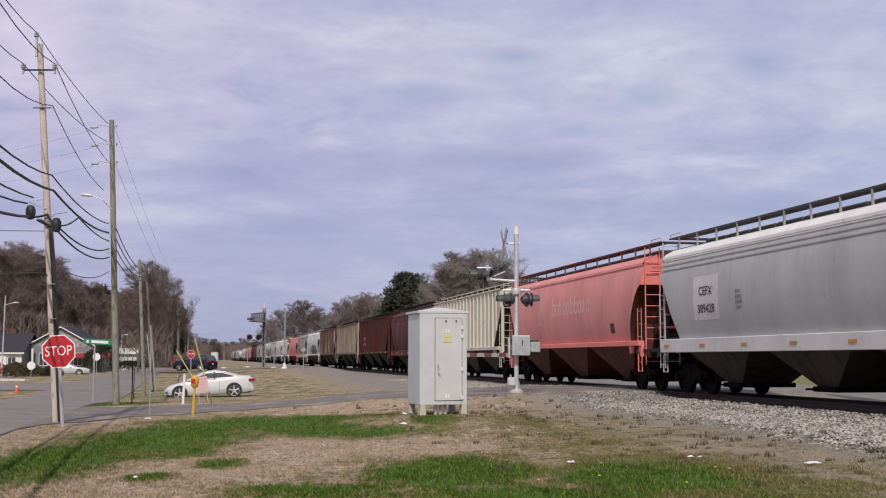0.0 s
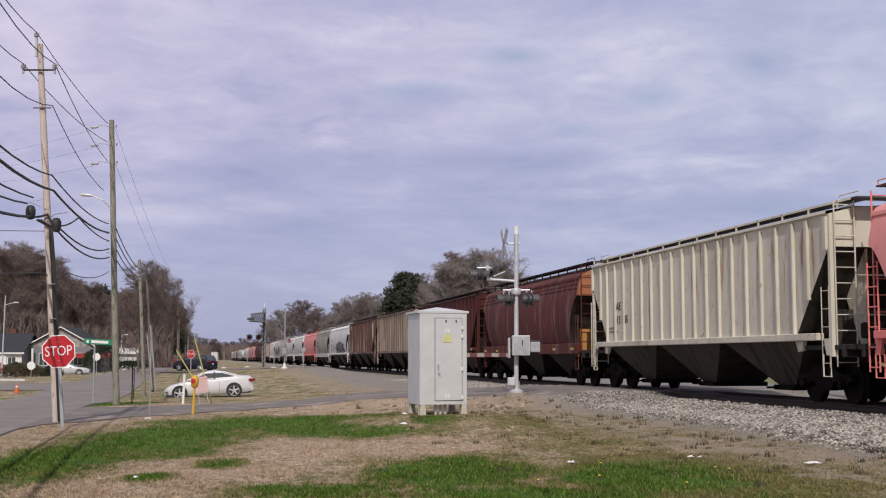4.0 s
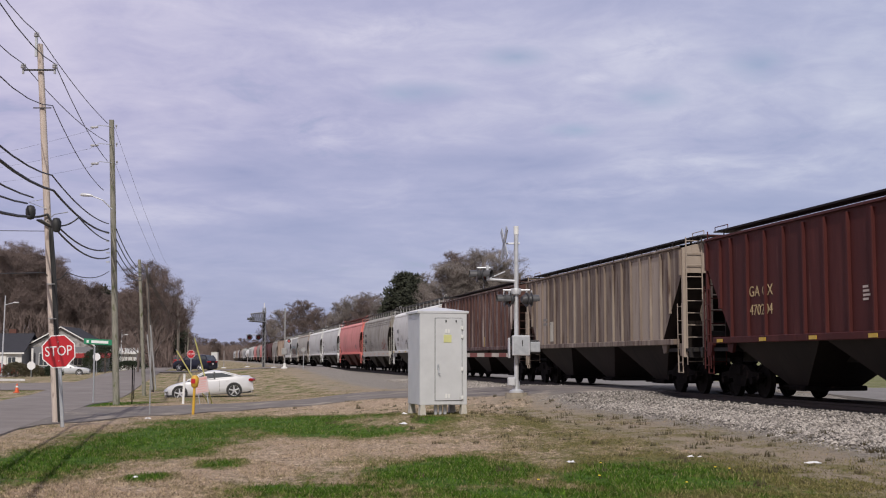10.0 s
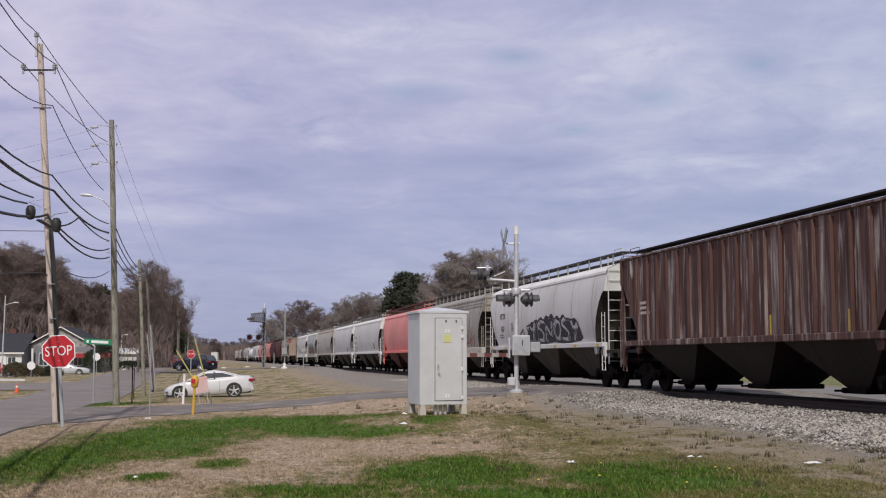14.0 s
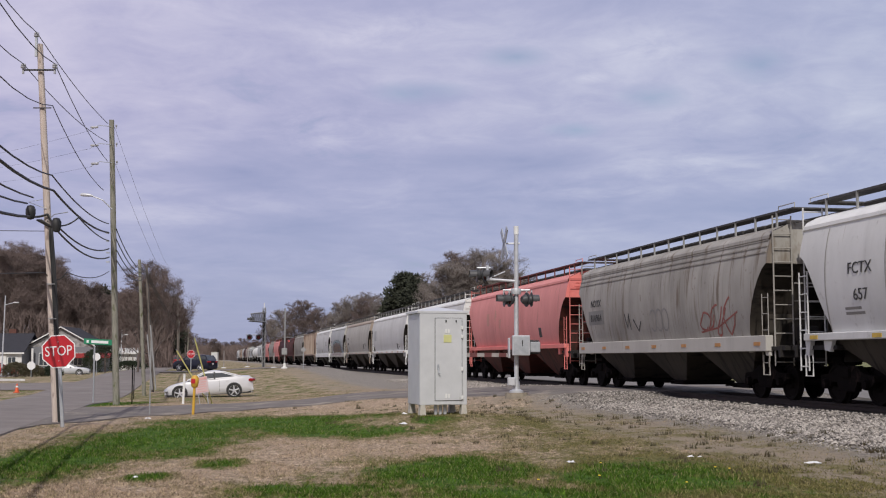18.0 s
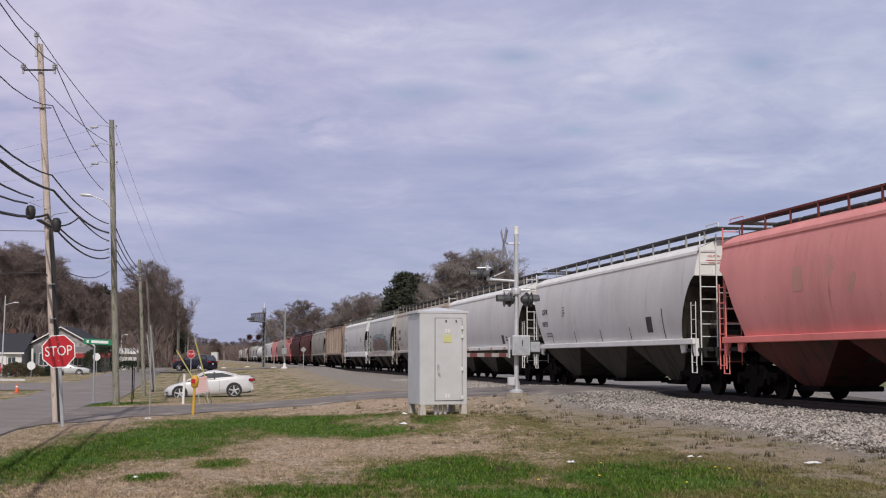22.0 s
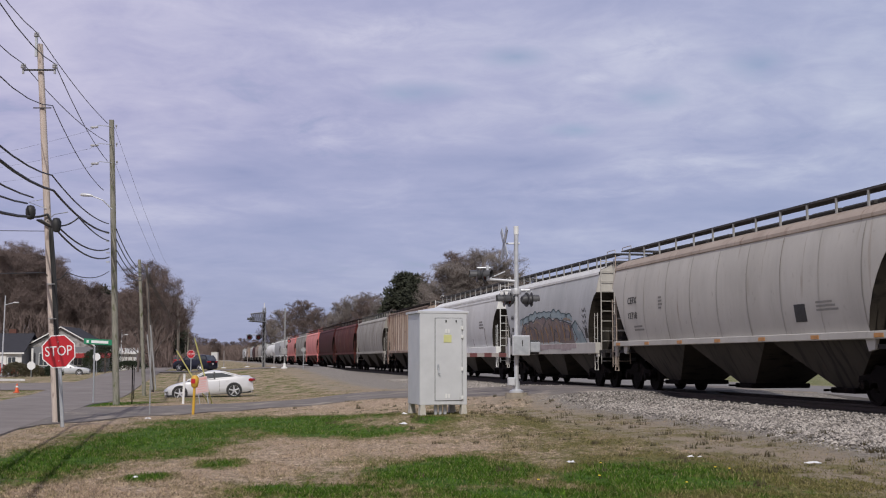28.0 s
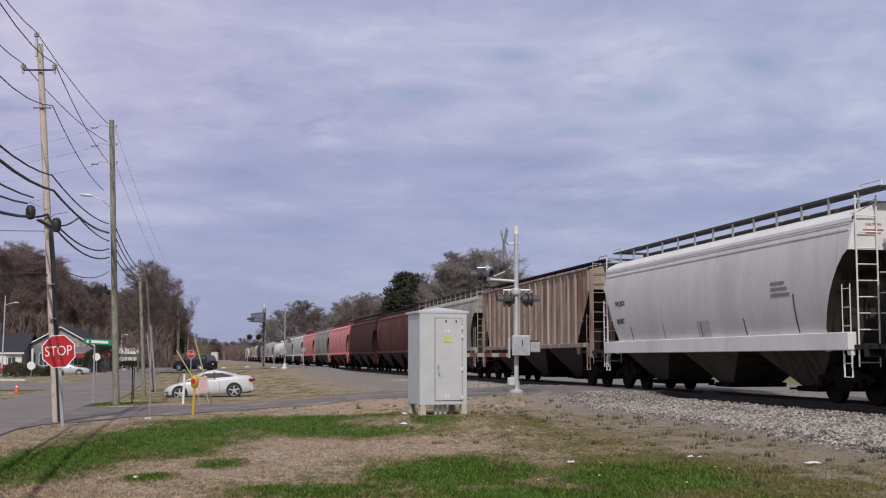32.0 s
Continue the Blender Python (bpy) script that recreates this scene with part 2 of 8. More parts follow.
def ground_z(s, l):
    base = lerp_table(BASE, s)
    rise = lerp_table([(3, 0.0), (8.6, 0.03), (9.8, 0.08), (12.2, 0.19), (13.6, 0.35), (13.9, 0.37), (17.0, 0.37), (19.2, 0.33), (60, 0.3)], l)
    rise_far = lerp_table([(0, 0.0), (8, 0.18), (12, 0.28), (13.6, 0.35), (13.9, 0.37), (17.0, 0.37), (19.2, 0.33), (60, 0.3)], l)
    k = min(1, max(0, (s - 34) / 12))
    k = k * k * (3 - 2 * k)
    up = rise * (1 - k) + rise_far * k
    w = min(1, max(0, (l - 3) / 8))
    if l < -8 and s > 85:
        # the forecourt side lies lower
        kl = min(1, (-8 - l) / 6) * min(1, (s - 85) / 20)
        base += (-0.28 - base) * kl
    z = base * (1 - w) + up
    # beyond the crossing the strip beside the line stands level with the track
    k2 = min(1, max(0, (s - 75) / 45))
    z += (max(z, 0.74 - 0.05 * max(0, 8 - l)) - z) * k2 * (1 if l < 12 else 0)
    # made ground under the signal case
    d = math.hypot((l - 5.75) / 1.6, (s - 29.4) / 1.8)
    z = max(z, 0.23 * (1 - max(0, d - 0.8) / 1.4)) if d < 2.2 else z
    # the crossing road climbs to the rails
    e = abs(s - road_s(l))
    if e < 6.5 and l > 2:
        top = lerp_table([(2, base), (8, 0.28), (12.6, RAIL_Z - 0.02), (18.4, RAIL_Z - 0.02), (22, 0.4), (60, 0.32)], l)
        k = 1 - max(0, e - 4.2) / 2.3
        z = z + (max(top, z) - z) * max(0, min(1, k))
    z += 0.02 * noise.noise((s * 0.5, l * 0.5, 0)) * min(1, max(0, (14 - l) / 3))
    return z


def gz(x, y):
    return ground_z(-ST * x + CT * y, CT * x + ST * y)


def ground_material():
    m = bpy.data.materials.new("lawn_and_dirt")
    m.use_nodes = True
    nt = m.node_tree
    build_ground_nodes(nt, m.node_tree.nodes["Principled BSDF"], False)
    return m


# green patches of the lawn: middle x, y and half sizes
PATCHES = [(-6.1, 19.8, 1.15, 3.4), (-5.5, 25.0, 1.6, 5.2), (-3.9, 31.0, 2.7, 3.6), (-2.2, 26.4, 1.7, 1.5), (0.2, 17.3, 1.5, 2.6), (2.7, 16.4, 1.7, 2.4), (-1.5, 14.9, 1.0, 0.9),
           (-3.45, 18.9, 0.36, 0.7), (-3.95, 16.6, 0.28, 0.45), (-2.1, 33.4, 1.5, 2.4), (-13.2, 48.0, 1.2, 5.0), (-0.3, 28.5, 0.5, 0.9), (0.9, 14.4, 2.2, 1.0), (-3.2, 27.6, 1.6, 1.2)]


def build_ground_nodes(nt, b, blades):
    """Dry straw with greener patches; worn dirt beside the ballast; all by place."""
    nd, ln = nt.nodes, nt.links
    geo = nd.new("ShaderNodeNewGeometry")
    sep = nd.new("ShaderNodeSeparateXYZ")
    ln.new(geo.outputs["Position"], sep.inputs[0])

    def mth(op, a, c=None, clamp=False):
        n = nd.new("ShaderNodeMath")
        n.operation, n.use_clamp = op, clamp
        for i, v in enumerate((a, c)):
            if v is None:
                continue
            if isinstance(v, (int, float)):
                n.inputs[i].default_value = v
            else:
                ln.new(v, n.inputs[i])
        return n.outputs[0]

    def nz(sc, det=5, st=(1, 1, 1), rough=0.6):
        mp = nd.new("ShaderNodeMapping")
        mp.inputs["Scale"].default_value = st
        ln.new(geo.outputs["Position"], mp.inputs[0])
        n = nd.new("ShaderNodeTexNoise")
        n.inputs["Scale"].default_value, n.inputs["Detail"].default_value, n.inputs["Roughness"].default_value = sc, det, rough
        ln.new(mp.outputs[0], n.inputs["Vector"])
        return n.outputs["Fac"]

    def rng(fac, a, c, lo=0.0, hi=1.0):
        r = nd.new("ShaderNodeMapRange")
        for i, v in ((1, a), (2, c), (3, lo), (4, hi)):
            r.inputs[i].default_value = v
        ln.new(fac, r.inputs[0])
        return r.outputs[0]

    def mix(fac, a, c):
        n = nd.new("ShaderNodeMix")
        n.data_type = "RGBA"
        ln.new(fac, n.inputs[0])
        for i, v in ((6, a), (7, c)):
            if isinstance(v, tuple):
                n.inputs[i].default_value = (*v, 1)
            else:
                ln.new(v, n.inputs[i])
        return n.outputs[2]

    x, y = sep.outputs[0], sep.outputs[1]
    near = None
    for cx, cy, rx, ry in PATCHES:
        d = mth("SQRT", mth("ADD", mth("POWER", mth("MULTIPLY", mth("SUBTRACT", x, cx), 1 / rx), 2.0), mth("POWER", mth("MULTIPLY", mth("SUBTRACT", y, cy), 1 / ry), 2.0)))
        v = mth("SUBTRACT", 1.0, d)
        near = v if near is None else mth("MAXIMUM", near, v)
    wob = mth("ADD", mth("MULTIPLY", nz(1.0, 7, (1, 0.40, 1), 0.75), 3.3), mth("MULTIPLY", nz(6.0, 6, (1, 0.5, 1), 0.8), 2.7))
    fld = mth("ADD", mth("ADD", mth("MAXIMUM", near, -0.75), mth("ADD", rng(y, 46.0, 58.0, 0.0, 0.30), rng(x, -2.5, -6.0, 0.0, 0.22))), wob)
    green = rng(fld, 2.92, 3.38)
    lat = mth("ADD", mth("MULTIPLY", x, CT), mth("MULTIPLY", y, ST))
    far_s = mth("ADD", mth("MULTIPLY", x, -ST), mth("MULTIPLY", y, CT))
    toe = mth("SUBTRACT", mth("SUBTRACT", 10.6, rng(far_s, 47.0, 62.0, 0.0, 2.0)), rng(far_s, 24.0, 15.0, 0.0, 0.8))
    past = mth("SUBTRACT", lat, toe)
    rag = mth("MULTIPLY", mth("SUBTRACT", nz(1.3, 7, (1, 1, 1), 0.75), 0.5), 3.2)
    dirt = mth("MULTIPLY", rng(mth("ADD", past, rag), -2.6, -1.5), rng(nz(1.1, 7, (1, 0.6, 1), 0.75), 0.42, 0.54, 0.1, 1.0))
    tuft = mth("MULTIPLY", rng(nz(2.6, 7, (1, 0.6, 1), 0.85), 0.575, 0.66), rng(past, -6.0, -4.0, 0.6, 1.0))
    straw = mix(rng(nz(7.0, 7, (1, 0.45, 1), 0.75), 0.35, 0.65), (0.19, 0.14, 0.092), (0.62, 0.49, 0.36))
    straw = mix(rng(nz(0.45, 5), 0.45, 0.6), straw, mix(nz(14.0, 5), (0.30, 0.22, 0.155), (0.52, 0.405, 0.295)))
    gcol = mix(rng(nz(6.0, 7, (1, 0.45, 1), 0.75), 0.35, 0.65), (0.026, 0.068, 0.006), (0.102, 0.182, 0.022))
    olive = mix(nz(6.0, 6), (0.10, 0.10, 0.03), (0.22, 0.19, 0.08))
    straw = mix(rng(mth("ADD", fld, mth("MULTIPLY", mth("MULTIPLY", rng(lat, 4.2, 6.6), rng(far_s, 40.0, 33.0)), 0.75)), 2.40, 3.1), straw, olive)
    green = mth("MAXIMUM", green, rng(lat, 27.0, 29.0, 0.0, 0.55))
    dirt = mth("MULTIPLY", dirt, rng(lat, 29.0, 27.0))
    col = mix(green, straw, gcol)
    speck = nd.new("ShaderNodeHueSaturation")
    ln.new(rng(nz(19.0, 5, (1, 0.5, 1), 0.8), 0.34, 0.66, 0.45, 1.50), speck.inputs["Value"])
    ln.new(col, speck.inputs["Color"])
    col = speck.outputs[0]
    if not blades:
        bare = mix(nz(5.0, 7, (1, 1, 1), 0.7), (0.21, 0.17, 0.125), (0.40, 0.335, 0.255))
        col = mix(dirt, col, bare)
        col = mix(tuft, col, (0.075, 0.068, 0.03))
        grit = mix(rng(nz(15.0, 6, (1, 0.6, 1), 0.9), 0.40, 0.60), (0.11, 0.10, 0.088), (0.40, 0.365, 0.32))
        col = mix(mth("MULTIPLY", rng(mth("ADD", past, mth("MULTIPLY", rag, 0.8)), -0.5, 0.5), rng(lat, 26.0, 22.0)), col, grit)
    else:
        isl = rng(geo.outputs["Random Per Island"], 0.0, 1.0, 0.55, 1.35)
        h = nd.new("ShaderNodeHueSaturation")
        ln.new(isl, h.inputs["Value"])
        ln.new(mix(rng(geo.outputs["Random Per Island"], 0.86, 0.90, 0.0, 0.5), col, (0.30, 0.25, 0.13)), h.inputs["Color"])
        col = h.outputs[0]
    ln.new(col, b.inputs["Base Color"])
    b.inputs["Roughness"].default_value = 0.95
    b.inputs["Specular IOR Level"].default_value = 0.15
    if not blades:
        bp = nd.new("ShaderNodeBump")
        bp.inputs["Strength"].default_value, bp.inputs["Distance"].default_value = 0.9, 0.06
        ln.new(nz(16.0, 6, (1, 1, 1), 0.7), bp.inputs["Height"])
        ln.new(bp.outputs[0], b.inputs["Normal"])


GROUND = ground_material()


def axis_steps(bands):
    out = []
    for a, b, st in bands:
        n = max(1, round((b - a) / st))
        out += [a + (b - a) * i / n for i in range(n)]
    return out + [bands[-1][1]]


s_steps = axis_steps([(-3000, -40, 740), (-40, 0, 10), (0, 12, 2), (12, 56, 0.5), (56, 140, 3), (140, 400, 20), (400, 4000, 300)])
l_steps = axis_steps([(-3000, -300, 540), (-300, -60, 40), (-60, -12, 6), (-12, 22, 0.4), (22, 60, 4), (60, 300, 40), (300, 3000, 540)])
g = M()
g.grid([[tw(s, l, ground_z(s, l)) for l in l_steps] for s in s_steps])
tagged(new("ground", g.mesh("ground", GROUND, 60)), "dry winter lawn with green patches and bare dirt", "ground", kind="structure")

ASPHALT = mat("worn_asphalt", (0.245, 0.218, 0.203), (0.185, 0.165, 0.154), spec=0.12, rough=0.9, scale=0.6, bump=0.5, bump_scale=60, c3=(0.24, 0.228, 0.218), c3_at=0.56, c3_scale=0.25)
ASPHALT_DARK = mat("patched_asphalt", (0.215, 0.193, 0.178), (0.15, 0.135, 0.125), spec=0.12, rough=0.92, scale=1.2, bump=0.5, bump_scale=70, c3=(0.31, 0.272, 0.23), c3_at=0.54, c3_scale=0.8)
PALE_ROAD = mat("pale_asphalt", (0.24, 0.225, 0.215), (0.18, 0.17, 0.162), spec=0.12, rough=0.9, scale=0.8, bump=0.4)


def sheet(name, rows, material, label, category):
    """A thin paved layer over the ground, with a turned-down edge."""
    m = M()
    m.grid([[tw(s, l, ground_z(s, l) + lift) for s, l, lift in r] for r in rows])
    return tagged(new(name, m.mesh(name, material, 50)), label, category, kind="structure")


def road_rows(s_list, l0, l1, n, lift=0.035):
    rows = []
    for s in s_list:
        r = [(s, l0, -0.06)] + [(s, l0 + (l1 - l0) * i / n + (0.03 if i == 0 else -0.03 if i == n else 0), lift) for i in range(n + 1)] + [(s, l1, -0.06)]
        rows.append(r)
    return rows


sheet("road_street", road_rows(axis_steps([(-30, 60, 2), (60, 140, 4), (140, 700, 20)]), -9.3, -4.1, 12), ASPHALT, "two-lane asphalt street running beside the railway line", "road")
cross_l = axis_steps([(-4.6, 12.0, 0.4)])
rows = []
for l in cross_l:
    a, b2 = road_a(l), road_b(l)
    rows.append([(a, l, -0.06)] + [(a + 0.03 + (b2 - a - 0.06) * i / 14, l, 0.03) for i in range(15)] + [(b2, l, -0.06)])
sheet("road_crossing", rows, ASPHALT_DARK, "grey patched asphalt road climbing to the level crossing", "road")
rows = [[(road_a(l), l, -0.20)] + [(road_a(l) + 0.03 + (road_b(l) - road_a(l) - 0.06) * i / 8, l, 0.03) for i in range(9)] + [(road_b(l), l, -0.20)] for l in axis_steps([(12.0, 19.5, 0.5)])]
sheet("road_crossing_deck", rows, ASPHALT_DARK, "asphalt level-crossing deck across the rails", "road")
sheet("road_far_side", road_rows(axis_steps([(-60, 140, 4), (140, 500, 20)]), 19.6, 27.5, 8), PALE_ROAD, "pale asphalt road on the far side of the tracks", "road")
rows = road_rows(axis_steps([(120, 131, 1.0)]), -4.1, 12.0, 10)
sheet("road_second_crossing", rows, ASPHALT, "asphalt side road to the second crossing", "road")
sheet("road_side_street", road_rows(axis_steps([(76.5, 93, 2.5)]), -70.0, -9.2, 24), ASPHALT, "side street opening onto the main street", "road")
sheet("road_forecourt", road_rows(axis_steps([(97, 150, 4)]), -70.0, -20.0, 16), ASPHALT, "asphalt forecourt in front of the houses", "road")
KERB = mat("white_kerb", (0.72, 0.71, 0.68), (0.55, 0.54, 0.51), rough=0.85, scale=3)
k = M()
kp = [tw(s, l, 0) for s, l in ((126.0, -26.6), (114.5, -20.5), (102.3, -14.2))]
for a, b2 in zip(kp, kp[1:]):
    n = 10
    for i in range(n):
        p, q = a.lerp(b2, i / n), a.lerp(b2, (i + 0.97) / n)
        c = (p + q) / 2
        k.box((c.x, c.y, gz(c.x, c.y) + 0.10), ((q - p).length, 0.35, 0.24), math.atan2((q - p).y, (q - p).x), 0.03)
tagged(new("kerb", k.mesh("kerb", KERB)), "white-painted concrete kerb along the forecourt", "kerb", kind="structure")

# ---- railway track ----
stone_mat = mat("ballast_stones", (0.37, 0.34, 0.305), (0.25, 0.225, 0.20), rough=0.9, scale=1.2, bump=0.5, bump_scale=30)
nt = stone_mat.node_tree
isl = nt.nodes.new("ShaderNodeNewGeometry")
hs = nt.nodes.new("ShaderNodeHueSaturation")
nt.links.new(ramp_out(nt.nodes, nt.links, isl.outputs["Random Per Island"], 0.35, 1.6), hs.inputs["Value"])
old = nt.nodes["Principled BSDF"].inputs["Base Color"].links[0].from_socket
nt.links.new(old, hs.inputs["Color"])
nt.links.new(hs.outputs[0], nt.nodes["Principled BSDF"].inputs["Base Color"])


def ballast_z(s, l):
    k = lerp_table([(10, 0.0), (18, 0.3), (26, 1.0), (34, 1.3), (60, 1.0), (105, -0.5)], s)
    z = lerp_table([(9.0, -0.05), (9.9, 0.03), (12.4, 0.05), (13.7, 0.03), (18.0, 0.03), (19.4, -0.08)], l - (0.8 + k) * max(0.0, min(1.0, (13.3 - l) / 2.5)) + 0.5 * noise.noise((s * 0.4, 0, 5)))
    return ground_z(s, l) + z


def near_road(s, l):
    return road_a(l) - 0.1 < s < road_b(l) + 0.1


bl = M()
for s0, s1 in ((-30, 37.2), (46.8, 119.5)):
    bl.grid([[tw(s, l, ballast_z(s, l)) for l in axis_steps([(9.0, 20.2, 0.4)])] for s in axis_steps([(s0, s1, 0.5 if s0 < 40 else 3)])])
bl.grid([[tw(s, l, ballast_z(s, l)) for l in axis_steps([(9.0, 20.2, 0.8)])] for s in axis_steps([(131.5, 900, 20)])])
tagged(new("ballast", bl.mesh("ballast", GROUND, 60)), "grey crushed-stone ballast bed under the track", "ballast", kind="stuff")
# oil stain plus the shade beneath the train, both put into the colour
FOULED_SHADED = mat("oily_shaded_track_bed", (0.026, 0.022, 0.020), (0.014, 0.012, 0.011), rough=0.85, scale=9, bump=1.0, bump_scale=24, c3=(0.045, 0.04, 0.035), c3_at=0.6, c3_scale=6)
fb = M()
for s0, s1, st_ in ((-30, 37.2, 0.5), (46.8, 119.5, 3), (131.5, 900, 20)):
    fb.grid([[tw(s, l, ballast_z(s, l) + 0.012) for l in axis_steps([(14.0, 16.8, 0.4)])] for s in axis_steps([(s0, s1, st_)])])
tagged(new("track_bed", fb.mesh("track_bed", FOULED_SHADED, 60)), "oil-stained ballast between the tie ends, darkened with the shade of the train", "ballast", kind="stuff")
# single stones where the bed lies open to view
st = M()
r = random.Random(3)
ico = [(0, 0, 1), (0.9, 0, 0.2), (0.2, 0.85, 0.1), (-0.8, 0.3, 0.2), (-0.4, -0.8, 0.15), (0.5, -0.7, 0.3), (0, 0, -0.7)]
icf = [(0, 1, 2), (0, 2, 3), (0, 3, 4), (0, 4, 5), (0, 5, 1), (6, 2, 1), (6, 3, 2), (6, 4, 3), (6, 5, 4), (6, 1, 5)]
count = 0
while count < 62000:
    s = 10 + 64 * r.random() ** 1.7
    l = r.triangular(7.6, 14.3, 12.6)
    toe = lerp_table([(10, 9.4), (16, 9.8), (25, 10.8), (34, 10.6), (60, 10.6), (80, 9.8)], s) + 0.5 * noise.noise((s * 0.7, l * 0.7, 2))
    if near_road(s, l) or r.random() > max(0.02, min(1.0, (l - toe + 1.9) / 2.6)) ** 1.9 or r.random() < 0.25 * (noise.noise((s * 0.5, l * 0.5, 8)) > 0.15):
        continue
    q = 0.014 + 0.034 * r.random() ** 1.4
    p = tw(s, l, ballast_z(s, l) + q * 0.25)
    a, cx, cy, cz = r.random() * 6.28, 0.8 + 0.5 * r.random(), 0.7 + 0.4 * r.random(), 0.6 + 0.5 * r.random()
    ca, sa = math.cos(a), math.sin(a)
    st.add([(p.x + q * (cx * u * ca - cy * v * sa), p.y + q * (cx * u * sa + cy * v * ca), p.z + q * cz * w + q * 0.3 * u * (a - 3)/3) for u, v, w in ico], icf)
    count += 1
me = bpy.data.meshes.new("stones")
me.from_pydata(st.v, [], st.f)
me.materials.append(stone_mat)
tagged(new("ballast_stones", me), "loose angular grey and pinkish ballast stones", "stones", kind="stuff")

RAIL_STEEL = mat("rail_steel", (0.055, 0.038, 0.03), (0.035, 0.026, 0.022), rough=0.7, metal=0.3, scale=3)
TIE = mat("creosoted_tie", (0.035, 0.029, 0.025), (0.022, 0.019, 0.017), rough=0.9, stretch=(1, 8, 8), bump=0.5)
prof = [(-0.075, 0), (0.075, 0), (0.075, 0.015), (0.012, 0.04), (0.012, 0.12), (0.036, 0.13), (0.036, 0.168), (-0.036, 0.168), (-0.036, 0.13), (-0.012, 0.12), (-0.012, 0.04), (-0.075, 0.015)]
for side in (-1, 1):
    rl = M()
    rl.prism([(x, z - 0.168) for x, z in prof], 1, -30, 900)
    tagged(new("rail", rl.mesh("rail", RAIL_STEEL)), "rusty steel running rail", "rail", "running rails", "structure").matrix_basis = tpose(0, TRACK_L + side * 0.755, RAIL_Z)
tie_me = M().box((0, 0, 0), (2.6, 0.22, 0.17), 0, 0.015).mesh("tie", TIE)
for i in range(150):
    s = -12 + i * 0.6
    if near_road(s, TRACK_L):
        continue
    o = tagged(new("railway_tie", tie_me), "dark creosoted timber railway tie", "railway tie", "ties under the rails", "structure")
    o.matrix_basis = tpose(s, TRACK_L, RAIL_Z - 0.168 - 0.088)
# ---- the freight train ----
def layer(m, colour, lo, hi, scale, stretch, amount, detail=5):
    """Lays one more stain over a surface, in patches of noise."""
    nd, ln = m.node_tree.nodes, m.node_tree.links
    b = nd["Principled BSDF"]
    under_ = b.inputs["Base Color"].links[0].from_socket
    co = nd.new("ShaderNodeTexCoord")
    mp = nd.new("ShaderNodeMapping")
    mp.inputs["Scale"].default_value = stretch
    mp.inputs["Location"].default_value = (3.7 * scale, 1.3 + lo, 5.1 * hi)
    oi = nd.new("ShaderNodeObjectInfo")
    add = nd.new("ShaderNodeVectorMath")
    add.operation = "MULTIPLY_ADD"
    add.inputs[1].default_value, add.inputs[2].default_value = (17.0, 23.0, 9.0), (0, 0, 0)
    ln.new(oi.outputs["Random"], add.inputs[0])
    tot = nd.new("ShaderNodeVectorMath")
    ln.new(co.outputs["Object"], mp.inputs[0])
    ln.new(mp.outputs[0], tot.inputs[0])
    ln.new(add.outputs[0], tot.inputs[1])
    n = nd.new("ShaderNodeTexNoise")
    n.inputs["Scale"].default_value, n.inputs["Detail"].default_value, n.inputs["Roughness"].default_value = scale, detail, 0.65
    ln.new(tot.outputs[0], n.inputs["Vector"])
    r = nd.new("ShaderNodeMapRange")
    for i, v in ((1, lo), (2, hi), (3, 0.0), (4, amount)):
        r.inputs[i].default_value = v
    ln.new(n.outputs["Fac"], r.inputs[0])
    x = nd.new("ShaderNodeMix")
    x.data_type = "RGBA"
    ln.new(r.outputs[0], x.inputs[0])
    ln.new(under_, x.inputs[6])
    x.inputs[7].default_value = (*colour, 1)
    ln.new(x.outputs[2], b.inputs["Base Color"])


def paint(name, c, dark=None, rust=None, at=0.60, fine=(1.0, 0.9, 0.3), rough=0.68, streak=0.8, runs=None, pale=None, spots_=None, wear=0.42):
    """Sun-bleached railcar paint: dirt runs, bleached clouds, rust specks."""
    dark = dark or tuple(v * 0.72 for v in c)
    m = mat(name, c, dark, rough=rough, scale=streak, stretch=fine, bump=0.08, bump_scale=9, c3=rust, c3_at=at, c3_scale=1.5, c3_stretch=(1, 3.4, 0.30), spec=0.22)
    layer(m, tuple(v * 0.62 for v in dark), 0.46, 0.68, 0.55, (0.6, 1.0, 0.45), 0.55 * wear)
    layer(m, pale or tuple(min(0.85, v * 1.25 + 0.02) for v in c), *((0.54, 0.70, 1.0, (1, 3.2 if wear > 0.9 else 1.1, 0.15 if wear > 0.9 else 0.24), 0.6 * wear if wear > 0.9 else 0.34 * wear) if pale else (0.52, 0.74, 0.6, (1, 1.2, 0.35), 0.5 * wear)))
    layer(m, runs or tuple(v * 0.45 for v in dark), 0.57, 0.72, 1.2 if wear < 0.9 else 1.6, (1, 1.7 if wear < 0.9 else 3.0, 0.18), 0.35 * wear * (1 + wear) if wear > 0.9 else 0.35 * wear)
    layer(m, spots_ or tuple(0.4 * v + w * 0.6 for v, w in zip(dark, (0.10, 0.05, 0.03))), 0.62, 0.70, 4.0, (1, 1, 0.8), 0.8 * wear, 7)
    return m


